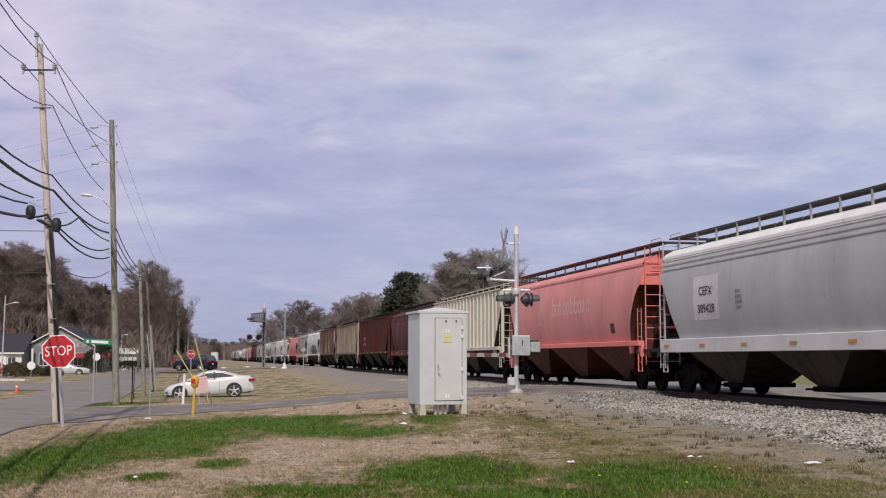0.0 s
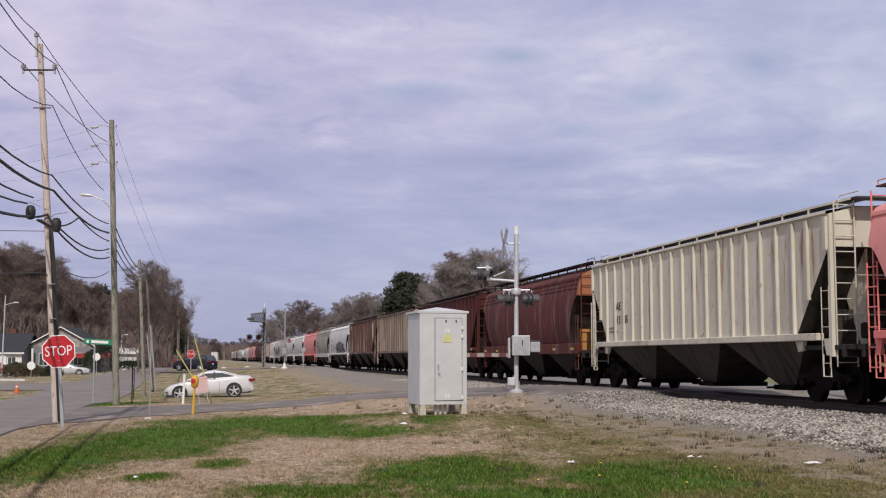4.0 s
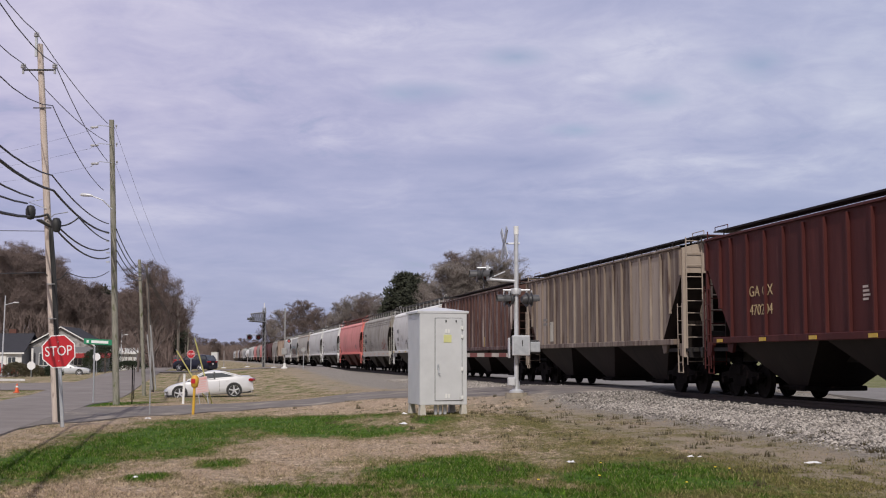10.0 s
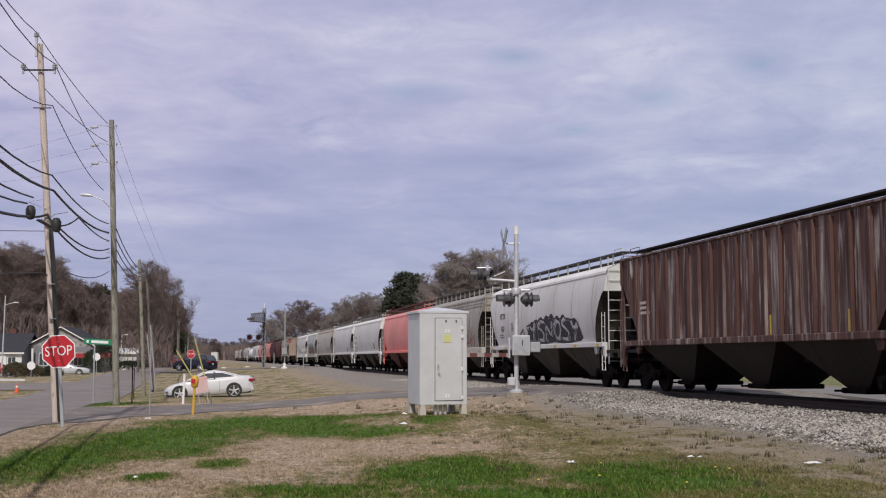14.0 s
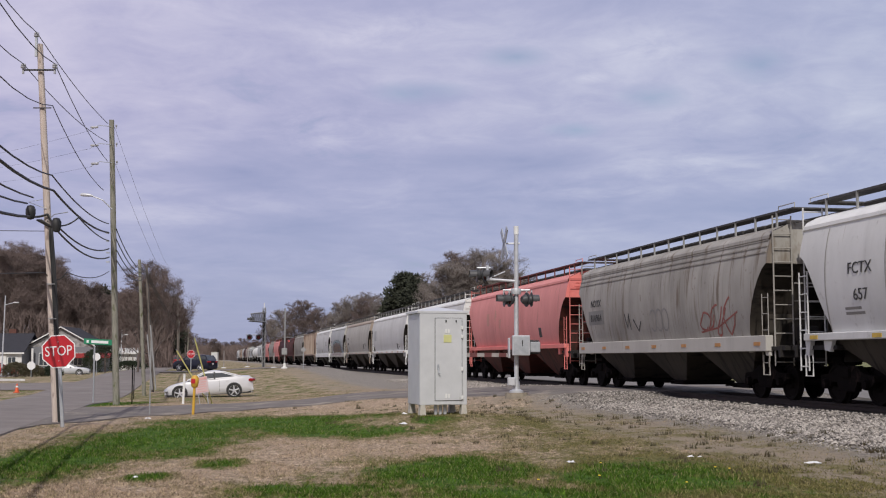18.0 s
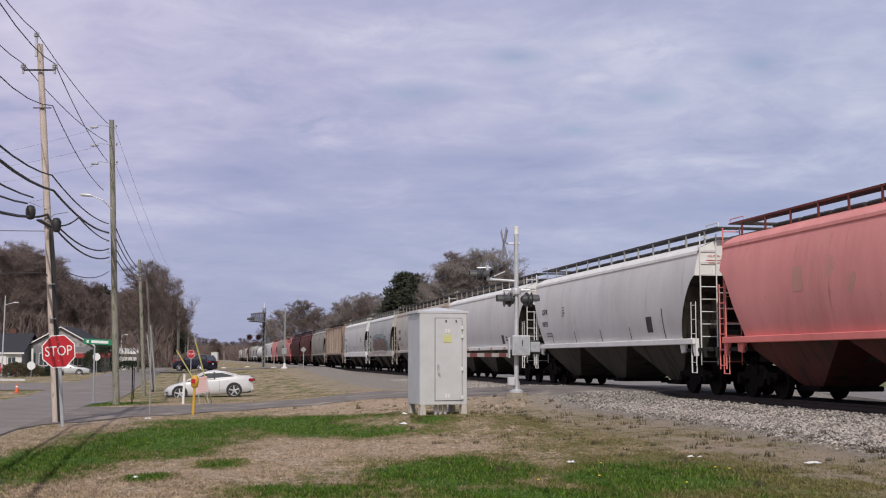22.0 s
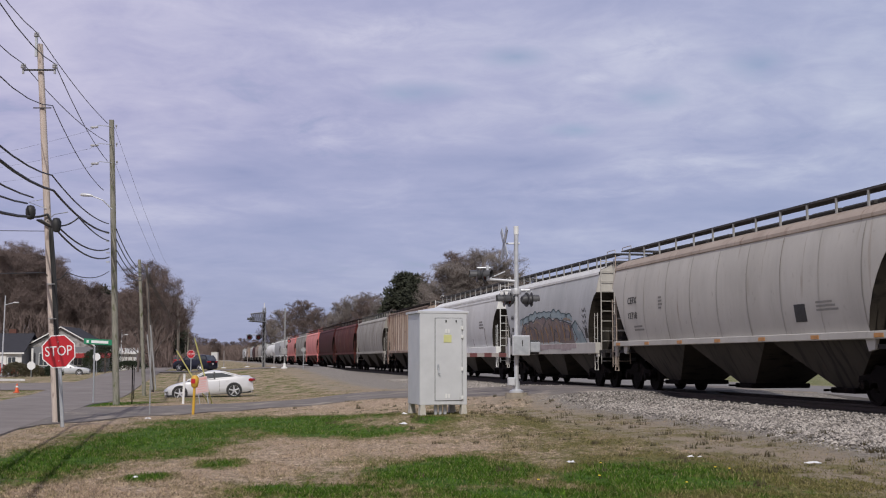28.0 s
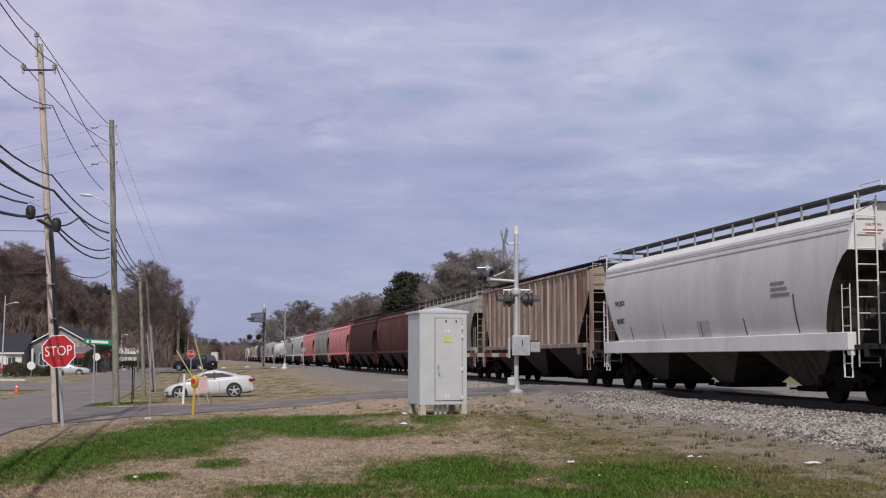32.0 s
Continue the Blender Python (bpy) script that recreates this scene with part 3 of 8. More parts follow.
P_GREY = paint("light_grey_paint", (0.49, 0.50, 0.50), (0.40, 0.41, 0.41), (0.37, 0.36, 0.34), 0.63)
P_PALE = paint("pale_grey_paint", (0.66, 0.66, 0.65), (0.57, 0.57, 0.55), (0.47, 0.445, 0.41), 0.63)
P_WHITE = paint("white_car_paint", (0.80, 0.80, 0.78), (0.68, 0.68, 0.66))
P_RED = paint("faded_salmon_paint", (0.76, 0.315, 0.295), (0.63, 0.25, 0.23), (0.48, 0.21, 0.185), 0.62)
P_RED_END = paint("bright_salmon_paint", (0.80, 0.25, 0.22), (0.70, 0.21, 0.185), (0.55, 0.17, 0.13), 0.66)
P_CREAM = paint("cream_paint", (0.66, 0.63, 0.53), (0.52, 0.49, 0.40), (0.33, 0.21, 0.13), 0.575, spots_=(0.20, 0.09, 0.05), wear=0.8)
P_MAROON = paint("maroon_paint", (0.125, 0.026, 0.020), (0.066, 0.017, 0.014), (0.25, 0.115, 0.055), 0.575, (1.2, 2.4, 0.16), pale=(0.36, 0.31, 0.29), wear=0.8)
P_OXIDE = paint("oxide_red_paint", (0.080, 0.0185, 0.0165), (0.054, 0.0135, 0.0125), (0.105, 0.038, 0.032), 0.62, (1.2, 2.4, 0.16), pale=(0.17, 0.05, 0.04), wear=0.8)
P_TAN = paint("weathered_tan_paint", (0.27, 0.22, 0.18), (0.155, 0.115, 0.092), (0.085, 0.052, 0.04), 0.52, (1.2, 3.0, 0.14), pale=(0.46, 0.41, 0.34), wear=1.0)
P_BROWN = paint("weathered_brown_paint", (0.135, 0.072, 0.060), (0.060, 0.029, 0.025), (0.36, 0.315, 0.30), 0.545, (1.2, 4.0, 0.12), pale=(0.46, 0.42, 0.39), runs=(0.045, 0.016, 0.014), wear=1.0)
P_BEIGE = paint("weathered_beige_paint", (0.42, 0.345, 0.285), (0.25, 0.18, 0.145), (0.16, 0.075, 0.055), 0.52, (1.2, 4.0, 0.12), pale=(0.56, 0.50, 0.45), runs=(0.10, 0.04, 0.03), wear=1.0)
P_DGREY = paint("weathered_grey_paint", (0.42, 0.40, 0.365), (0.29, 0.275, 0.245), (0.20, 0.165, 0.13), 0.555, wear=0.9)
P_STONE = paint("stone_grey_paint", (0.52, 0.50, 0.46), (0.45, 0.43, 0.39), (0.36, 0.32, 0.27), 0.62)
P_SAND = paint("dirty_sand_paint", (0.40, 0.335, 0.28), (0.33, 0.27, 0.22), (0.25, 0.19, 0.15), 0.58)
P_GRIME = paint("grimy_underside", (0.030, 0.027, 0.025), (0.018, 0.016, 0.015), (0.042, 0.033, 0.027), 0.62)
# darkened body colours: grime, with the shade under the wagons mixed in
U_GREY = paint("grimy_shaded_grey_underside", (0.062, 0.053, 0.043), (0.034, 0.029, 0.024), (0.018, 0.016, 0.014), 0.52)
U_RED = paint("grimy_shaded_red_underside", (0.12, 0.034, 0.026), (0.060, 0.023, 0.019), (0.026, 0.018, 0.015), 0.53)
U_BROWN = paint("grimy_shaded_brown_underside", (0.022, 0.014, 0.012), (0.012, 0.009, 0.008), (0.009, 0.007, 0.0065), 0.55)
P_RUST_TRIM = paint("dirty_red_walkway_paint", (0.20, 0.055, 0.045), (0.12, 0.035, 0.03))
P_PATCH = paint("dark_grey_patch_paint", (0.27, 0.265, 0.25), (0.22, 0.215, 0.20))
P_ORANGE = paint("yellow_orange_primer", (0.50, 0.26, 0.08), (0.36, 0.15, 0.05), (0.20, 0.07, 0.04), 0.58)
P_ORANGE_END = paint("faded_orange_end_paint", (0.46, 0.20, 0.105), (0.34, 0.13, 0.065), (0.20, 0.07, 0.04), 0.58)
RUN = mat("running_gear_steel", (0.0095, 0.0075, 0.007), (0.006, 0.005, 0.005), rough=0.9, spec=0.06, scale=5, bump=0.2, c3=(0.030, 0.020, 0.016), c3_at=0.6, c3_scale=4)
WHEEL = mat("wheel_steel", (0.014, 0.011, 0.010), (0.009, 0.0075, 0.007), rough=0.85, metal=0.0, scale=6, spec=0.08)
GRATE = mat("dirty_grating", (0.085, 0.08, 0.076), (0.05, 0.047, 0.045), rough=0.7, metal=0.2, scale=10)
HATCH = mat("dark_dusty_hatch", (0.060, 0.054, 0.050), (0.035, 0.032, 0.030), rough=0.8, scale=4)
REFLECT = mat("orange_reflector", (0.52, 0.25, 0.06), (0.42, 0.19, 0.05), rough=0.4)
YELLOW_R = mat("yellow_reflector", (0.62, 0.42, 0.05), (0.50, 0.33, 0.04), rough=0.4)
BOARD_PALE = mat("dusty_grey_angle", (0.36, 0.36, 0.35), (0.27, 0.27, 0.26), rough=0.7, scale=4)
WORN = paint("worn_red_patch", (0.62, 0.30, 0.25), (0.50, 0.27, 0.22))
INK = mat("black_lettering", (0.03, 0.03, 0.032), (0.05, 0.05, 0.05), rough=0.7)
INK_W = mat("faded_white_lettering", (0.58, 0.50, 0.45), (0.46, 0.38, 0.34), rough=0.8)
INK_Y = mat("faded_yellow_lettering", (0.52, 0.40, 0.22), (0.38, 0.28, 0.15), rough=0.8)
INK_P = mat("faded_pink_logo_paint", (0.74, 0.50, 0.46), (0.66, 0.38, 0.34), rough=0.8)
INK_G = mat("faded_grey_lettering", (0.20, 0.19, 0.18), (0.26, 0.25, 0.23), rough=0.8)
INK_R = mat("red_stencil", (0.45, 0.06, 0.04), rough=0.7)

TOP, SILL = 4.43, 1.46
INSET = 0.92        # from the coupling face to the end bulkhead


def side_x(z, flat):
    if flat:
        return 1.50
    return 1.60 - (0.17 * ((2.65 - z) / 1.19) ** 2 if z < 2.65 else 0.19 * ((z - 2.65) / 1.3) ** 2.4)


def hull(L, flat, slope, knee):
    """Side sheets, end bulkheads and roof of a covered hopper, as rows of points along the car."""
    half = L / 2 - INSET
    ys = [-half, -half + 0.002] + [-half + slope * k / 6 for k in range(1, 6)] + [-half + slope - 0.001]
    n = 12
    ys += [-half + slope + 0.004] + [-half + slope + (2 * half - 2 * slope) * k / n for k in range(1, n)] + [half - slope - 0.004]
    ys += [half - slope + 0.001] + [half - slope * k / 6 for k in range(5, 0, -1)] + [half - 0.002, half]
    zs_n = 9

    def bottom(y):
        d = half - abs(y)
        if d >= slope:
            return SILL
        k = d / slope
        return knee + (SILL - knee) * k if flat else knee + (SILL + 0.12 - knee) * k ** 1.45
    return half, ys, zs_n, bottom


def ribbon(m, pts, w, flat, lift=0.006):
    """A flat painted stroke on the camera side of a car; pts are (y, z)."""
    fine_pts = [pts[0]]
    for a, b in zip(pts, pts[1:]):
        k = max(1, math.ceil(abs(b[1] - a[1]) / 0.14))
        fine_pts += [(a[0] + (b[0] - a[0]) * i / k, a[1] + (b[1] - a[1]) * i / k) for i in range(1, k + 1)]
    pts = fine_pts
    n = len(pts)
    vs = []
    for i, (y, z) in enumerate(pts):
        a, b = pts[max(0, i - 1)], pts[min(n - 1, i + 1)]
        dy, dz = b[0] - a[0], b[1] - a[1]
        q = math.hypot(dy, dz) or 1
        ny, nz_ = -dz / q * w / 2, dy / q * w / 2
        for k in (1, -1):
            vs.append((-side_x(z + k * nz_, flat) - lift, y + k * ny, z + k * nz_))
    m.add(vs, [(2 * i, 2 * i + 1, 2 * i + 3, 2 * i + 2) for i in range(n - 1)])


PAINTS = {}


def spray(c):
    if c not in PAINTS:
        PAINTS[c] = mat("spray_paint", c, tuple(v * 0.75 for v in c), rough=0.8, scale=3)
    return PAINTS[c]


def poly(m, pts, flat, lift):
    """A filled shape on the side, cut into upright strips so that it follows the curve."""
    ys = sorted({p[0] for p in pts})
    n = len(pts)
    for y0_, y1_ in zip(ys, ys[1:]):
        ym = (y0_ + y1_) / 2
        cuts = []
        for i in range(n):
            p, q = pts[i], pts[(i + 1) % n]
            if min(p[0], q[0]) < ym < max(p[0], q[0]):
                f_ = lambda y: p[1] + (q[1] - p[1]) * (y - p[0]) / (q[0] - p[0])
                cuts.append((f_(ym), f_(y0_), f_(y1_)))
        cuts.sort()
        for lo, hi in zip(cuts[::2], cuts[1::2]):
            k = max(1, math.ceil((hi[0] - lo[0]) / 0.2))
            rows_ = []
            for j in range(k + 1):
                za, zb = lo[1] + (hi[1] - lo[1]) * j / k, lo[2] + (hi[2] - lo[2]) * j / k
                rows_.append([(-side_x(za, flat) - lift, y0_, za), (-side_x(zb, flat) - lift, y1_, zb)])
            m.grid(rows_)


def arc(cy, cz, ry, rz, a0, a1, n=9):
    return [(cy + ry * math.cos(a0 + (a1 - a0) * i / n), cz + rz * math.sin(a0 + (a1 - a0) * i / n)) for i in range(n + 1)]


def rounded(pts, times=2):
    """Cuts the corners of a stroke."""
    for _ in range(times):
        out = [pts[0]]
        for p, q in zip(pts, pts[1:]):
            out += [(p[0] * 0.75 + q[0] * 0.25, p[1] * 0.75 + q[1] * 0.25), (p[0] * 0.25 + q[0] * 0.75, p[1] * 0.25 + q[1] * 0.75)]
        pts = out + [pts[-1]]
    return pts


# letter-like bent strokes in a unit box
GLYPHS = [[(0.0, 1.0), (0.45, 0.45), (1.0, 1.05), (0.55, 0.4), (0.35, 0.0)], [(1.0, 0.9), (0.4, 1.0), (0.05, 0.7), (0.85, 0.45), (0.75, 0.05), (0.0, 0.1)],
          [(0.05, 0.0), (0.15, 0.95), (0.8, 0.1), (0.9, 1.0)], [(0.5, 1.0), (0.05, 0.6), (0.3, 0.05), (0.85, 0.2), (0.95, 0.75), (0.5, 1.0)]]


def graffiti(car, flat, seed, y0, y1, z0, z1, mass, line, inner, letters, w=0.06, label="spray-painted graffiti", spikes=1.0):
    """A jagged painted mass with bent letter shapes drawn over it; y0 is the end nearer the head of the train."""
    r = random.Random(seed)
    step = (y1 - y0) / letters
    hgt = z1 - z0
    top = []
    for i in range(letters * 3 + 1):
        k_ = i / (letters * 3)
        env = 0.45 + 0.55 * math.sin(math.pi * min(1, max(0, 0.12 + 0.8 * k_))) ** 0.7
        top.append((y0 + (y1 - y0) * k_, z0 + hgt * env * (1.0 if i % 2 else 0.86) * r.uniform(0.9, 1.05)))
    base = [(y0 + (y1 - y0) * (1 - i / 6), z0 + 0.10 * hgt * r.random()) for i in range(7)]
    m = M()
    poly(m, [(y0 - step * 0.35, z0 + 0.25 * hgt)] + top + [(y1 + step * 0.3, z0 + 0.15 * hgt)] + base, flat, 0.004)
    tagged(part("graffiti_mass", m, spray(mass), car, label), kind="stuff")
    m = M()
    for i in range(letters):
        g_ = GLYPHS[i % 4] if i < 4 else GLYPHS[(i * 3 + 1) % 4]
        ya, sl_ = y0 + step * (i + 0.06), r.uniform(-0.12, 0.12)
        pts = [(ya + step * (0.95 * u + sl_ * v), z0 + hgt * (0.10 + 0.74 * v * r.uniform(0.9, 1.08))) for u, v in g_]
        pts = rounded(pts)
        ribbon(m, pts, w * 1.5, flat, 0.010)
        ribbon(m, [(p[0] + step * 0.14, p[1] - 0.05 * hgt) for p in pts], w * 0.5, flat, 0.010)
    tagged(part("graffiti_letters", m, spray(inner), car), kind="stuff")
    m = M()
    edge = [(y0 - step * 0.35, z0 + 0.25 * hgt)] + [(y, z + 0.03 * hgt) for y, z in top] + [(y1 + step * 0.3, z0 + 0.15 * hgt)]
    ribbon(m, rounded(edge, 1), w, flat, 0.013)
    for i in range(letters * 2):
        k_ = (i + r.uniform(0.2, 0.8)) / (letters * 2)
        y, z = y0 + (y1 - y0) * k_, z0 + hgt * r.uniform(0.0, 0.5)
        ribbon(m, [(y, z), (y + r.uniform(-0.2, 0.2) * step, z + hgt * 0.25), (y + r.uniform(-0.5, 0.5) * step, z + hgt * r.uniform(0.35, 0.5))], w * r.uniform(0.5, 1.2), flat, 0.013)
        if r.random() < 0.5 * spikes:
            ribbon(m, [(y, z0 + hgt * 0.85), (y + 0.08, z0 + hgt * 1.06), (y + 0.18, z0 + hgt * 0.9)], w * 0.7, flat, 0.013)
    tagged(part("graffiti_outline", m, spray(line), car), kind="stuff")


def on_side(y, z, flat, lift=0.012):
    e = side_x(z + 0.2, flat) - side_x(z - 0.2, flat)
    m = Matrix(((0, 0, -1, 0), (-1, 0, 0, 0), (0, 1, 0, 0), (0, 0, 0, 1)))
    return Matrix.Translation((-side_x(z, flat) - lift, y, z)) @ Matrix.Rotation(math.atan2(-e, 0.4), 4, "Y") @ m


SHARED = {}


def wheelset_mesh():
    if "wheel" not in SHARED:
        m = M()
        prof = [(0.0, -0.07), (0.16, -0.07), (0.17, -0.03), (0.38, -0.03), (0.40, -0.065), (0.457, -0.065), (0.462, 0.03), (0.49, 0.04), (0.49, 0.07), (0.39, 0.07), (0.37, 0.02), (0.17, 0.02), (0.0, 0.05)]
        for sx in (-1, 1):
            m.lathe([(r_, -sx * h) for r_, h in prof], (sx * 0.78, 0, 0), 20, 0)
        m.tube([(-0.9, 0, 0), (0.9, 0, 0)], 0.085, 8)
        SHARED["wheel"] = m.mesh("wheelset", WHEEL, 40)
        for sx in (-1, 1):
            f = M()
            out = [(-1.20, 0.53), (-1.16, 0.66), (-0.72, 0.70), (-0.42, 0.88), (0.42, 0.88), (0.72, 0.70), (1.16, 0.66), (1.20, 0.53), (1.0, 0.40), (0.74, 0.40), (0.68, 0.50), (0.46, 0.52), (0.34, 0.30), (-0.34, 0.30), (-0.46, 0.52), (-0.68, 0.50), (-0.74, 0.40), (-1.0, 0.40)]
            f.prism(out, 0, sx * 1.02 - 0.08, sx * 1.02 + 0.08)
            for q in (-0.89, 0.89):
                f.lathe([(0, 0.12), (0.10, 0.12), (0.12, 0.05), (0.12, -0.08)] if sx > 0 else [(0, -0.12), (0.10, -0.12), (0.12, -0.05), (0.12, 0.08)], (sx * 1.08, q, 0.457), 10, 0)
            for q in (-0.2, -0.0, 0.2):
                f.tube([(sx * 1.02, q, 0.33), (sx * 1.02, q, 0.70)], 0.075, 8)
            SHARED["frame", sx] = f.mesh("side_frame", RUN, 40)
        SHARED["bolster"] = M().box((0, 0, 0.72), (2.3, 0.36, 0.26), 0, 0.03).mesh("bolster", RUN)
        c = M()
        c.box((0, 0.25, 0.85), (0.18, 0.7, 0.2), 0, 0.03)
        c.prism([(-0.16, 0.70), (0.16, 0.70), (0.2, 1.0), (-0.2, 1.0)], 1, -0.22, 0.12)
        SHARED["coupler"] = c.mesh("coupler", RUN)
    return SHARED["wheel"]


WHEELS = []
RIDE = 0.135        # bodies ride this much above the level of their drawn rail


def bogie(car, y):
    wheelset_mesh()
    b = part("bogie", SHARED["bolster"], None, car, "cast steel two-axle bogie", at=pose(0, y, -RIDE))
    for sx in (-1, 1):
        part("side_frame", SHARED["frame", sx], None, b)
    for k, q in enumerate((-0.89, 0.89)):
        w = part("wheelset", SHARED["wheel"], None, b, at=pose(0, q, 0.457))
        WHEELS.append((k, w))


def ladder(car, material, x, y, z0, z1, width=0.44, along=True, name="ladder", rod=0.020):
    key = (name, round(x, 2), z0, z1, width, along, material.name)
    if key not in SHARED:
        m = M()
        a = (lambda q, z: (0, q, z)) if along else (lambda q, z: (q, 0, z))
        for q in (-width / 2, width / 2):
            m.tube([a(q, z0), a(q, z1)], rod, 6)
        n = max(2, round((z1 - z0) / 0.36))
        for i in range(n):
            z = z0 + 0.10 + (z1 - z0 - 0.2) * i / (n - 1)
            m.tube([a(-width / 2, z), a(width / 2, z)], rod * 0.75, 5)
        SHARED[key] = m.mesh(name, material, 40)
    return part(name, SHARED[key], None, car, at=pose(x, y, 0))


def hopper_car(label, L, body, flat=False, roof=None, sill=None, end=None, ribs=0, rib_mat=None, hoppers=3, grooves=0, deep_sill=False, reflect=None,
               seams=0, board_posts=True, far=False, under=None, arch_end=False, knee=None):
    car = thing("hopper_car", label, "hopper wagon", group="wagons of the freight train")
    roof, sill, end = roof or body, sill or body, end or body
    trim = BOARD_PALE if body in (P_GREY, P_PALE, P_STONE, P_DGREY) else P_RUST_TRIM if body is P_RED else U_BROWN if body in (P_MAROON, P_OXIDE, P_BROWN, P_TAN, P_BEIGE) else roof
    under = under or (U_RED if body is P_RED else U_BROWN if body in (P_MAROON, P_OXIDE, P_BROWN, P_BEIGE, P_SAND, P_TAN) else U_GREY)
    slope, knee = (1.60, 3.45) if flat else (1.20, 3.30)
    EAVE = 4.20 if flat else 3.92
    BOARD = 4.54 if flat else 4.57 if arch_end else 4.66
    half, ys, zn, bottom = hull(L, flat, slope, knee)
    # side sheets
    for sx in (-1, 1):
        m = M()
        m.grid([[(sx * side_x(z, flat), y, z) for z in [bottom(y) + (EAVE - bottom(y)) * k / zn for k in range(zn + 1)]] for y in ys])
        part("side_sheet", m, body, car, smooth=35)
    # slope sheets and end bulkheads
    for sy in (-1, 1):
        m = M()
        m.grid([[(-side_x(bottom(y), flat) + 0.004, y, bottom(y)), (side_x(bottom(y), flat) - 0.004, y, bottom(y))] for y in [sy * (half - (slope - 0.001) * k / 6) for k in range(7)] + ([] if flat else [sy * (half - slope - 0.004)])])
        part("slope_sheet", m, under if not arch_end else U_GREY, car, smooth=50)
        zs = [knee + (EAVE - knee) * k / 5 for k in range(6)]
        m = M()
        out = [(side_x(z, flat), z) for z in zs] + ([(0.9, 4.36), (0.0, TOP), (-0.9, 4.36)] if flat else [(1.38, 4.10), (0.9, 4.32), (0.0, TOP), (-0.9, 4.32), (-1.38, 4.10)]) + [(-side_x(z, flat), z) for z in reversed(zs)]
        m.prism(out, 1, sy * half, sy * (half + 0.05))
        part("end_bulkhead", m, end if not arch_end else P_ORANGE_END, car)
    # roof
    sect = [(side_x(EAVE, flat), EAVE), (side_x(EAVE, flat) + 0.07, EAVE + 0.01), (side_x(EAVE, flat) + 0.06, EAVE + 0.07), (1.36, 4.30), (1.1, 4.34), (0.7, 4.39), (0, TOP)] if flat else [(side_x(EAVE, flat), EAVE), (side_x(EAVE, flat) + 0.03, EAVE + 0.02), (side_x(EAVE, flat) + 0.02, EAVE + 0.10), (1.36, 4.12), (1.1, 4.25), (0.7, 4.36), (0, TOP)]
    full = [(x, z) for x, z in sect] + [(-x, z) for x, z in reversed(sect[:-1])]
    part("roof", M().grid([[(x, y, z) for x, z in full] for y in (-half - 0.03, -half / 2, 0, half / 2, half + 0.03)]), roof, car, smooth=30)
    for k in range(grooves):
        m = M()
        z = EAVE - 0.02 - 0.15 * k
        for sx in (-1, 1):
            m.box((sx * (side_x(z, flat) + 0.008), 0, z), (0.03, 2 * half - 0.1, 0.035))
        part("eave_rail", m, roof if k == 0 else body, car)
    # trough hatches and running boards
    nh = 10
    hm = M().box((0, 0, TOP + 0.04), (0.9, (2 * half - 1.8) / nh - 0.06, 0.13), 0, 0.04).mesh("trough_hatch", HATCH)
    for i in range(nh):
        part("trough_hatch", hm, None, car, at=pose(0, -half + 0.9 + (2 * half - 1.8) * (i + 0.5) / nh, 0))
    for sx in (-1, 1):
        m = M()
        m.box((sx * 0.81, 0, BOARD), (0.50, 2 * half + 0.5, 0.03))
        rb = part("running_board", m, GRATE, car)
        part("edge_angle", M().box((sx * 1.06, 0, BOARD - 0.008), (0.02, 2 * half + 0.5, 0.05)), trim if trim is not BOARD_PALE else GRATE, rb)
    if board_posts:
        np_ = 13
        pm = M().box((0, 0, BOARD - 0.25 if not flat else BOARD - 0.1), (0.04, 0.06, 0.52 if not flat else 0.24)).mesh("board_bracket", trim)
        for i in range(np_):
            y = -half + 0.35 + (2 * half - 0.7) * i / (np_ - 1)
            part("board_bracket", pm, None, car, at=pose(-1.05, y, 0))
            if not far:
                part("board_bracket", pm, None, car, at=pose(1.05, y, 0))
    for sy in (-1, 1):
        m = M().box((0, sy * (half + 0.28), BOARD), (2.1, 0.5, 0.035))
        part("end_platform_board", m, GRATE, car)
        for x in (-1.0, 1.0):
            m = M()
            m.tube([(x, sy * (half + 0.52), BOARD), (x, sy * (half + 0.52), BOARD + 0.13), (x, sy * (half - 0.35), BOARD + 0.13), (x, sy * (half - 0.35), BOARD)], 0.014, 5)
            part("grab_rail", m, end, car)
    # ribs
    if ribs:
        zt = EAVE - 0.06
        rm = M().box((0, 0, (SILL + zt) / 2), (0.09, 0.085, zt - SILL), 0, 0.015).mesh("rib", rib_mat or body)
        for sx in (-1, 1):
            for i in range(ribs):
                y = -half + slope + 0.05 + (2 * half - 2 * slope - 0.1) * i / (ribs - 1)
                part("rib", rm, None, car, at=pose(sx * 1.53, y, 0))
            for sy in (-1, 1):
                for d in (0.06, 0.95):
                    zb = bottom(half - d)
                    part("end_rib", M().box((sx * 1.53, sy * (half - d), (zb + zt) / 2), (0.09, 0.11, zt - zb)), rib_mat or body, car)
    if seams:
        for i in range(seams):
            m = M()
            y = -half + slope + (2 * half - 2 * slope) * (i + 0.0) / (seams - 1)
            ribbon(m, [(y, SILL + 0.02 + (EAVE - SILL - 0.06) * k / 6) for k in range(7)], 0.035, flat, 0.006)
            part("weld_seam", m, P_DGREY, car)
    # side sills and end frames
    sh = 0.40 if deep_sill else 0.17
    sl = half - 0.02 if deep_sill else half - slope + 1.1
    for sx in (-1, 1):
        m = M().box((sx * 1.49, 0, SILL - sh / 2 + 0.03), (0.21, 2 * sl, sh), 0, 0.015)
        part("side_sill", m, sill, car)
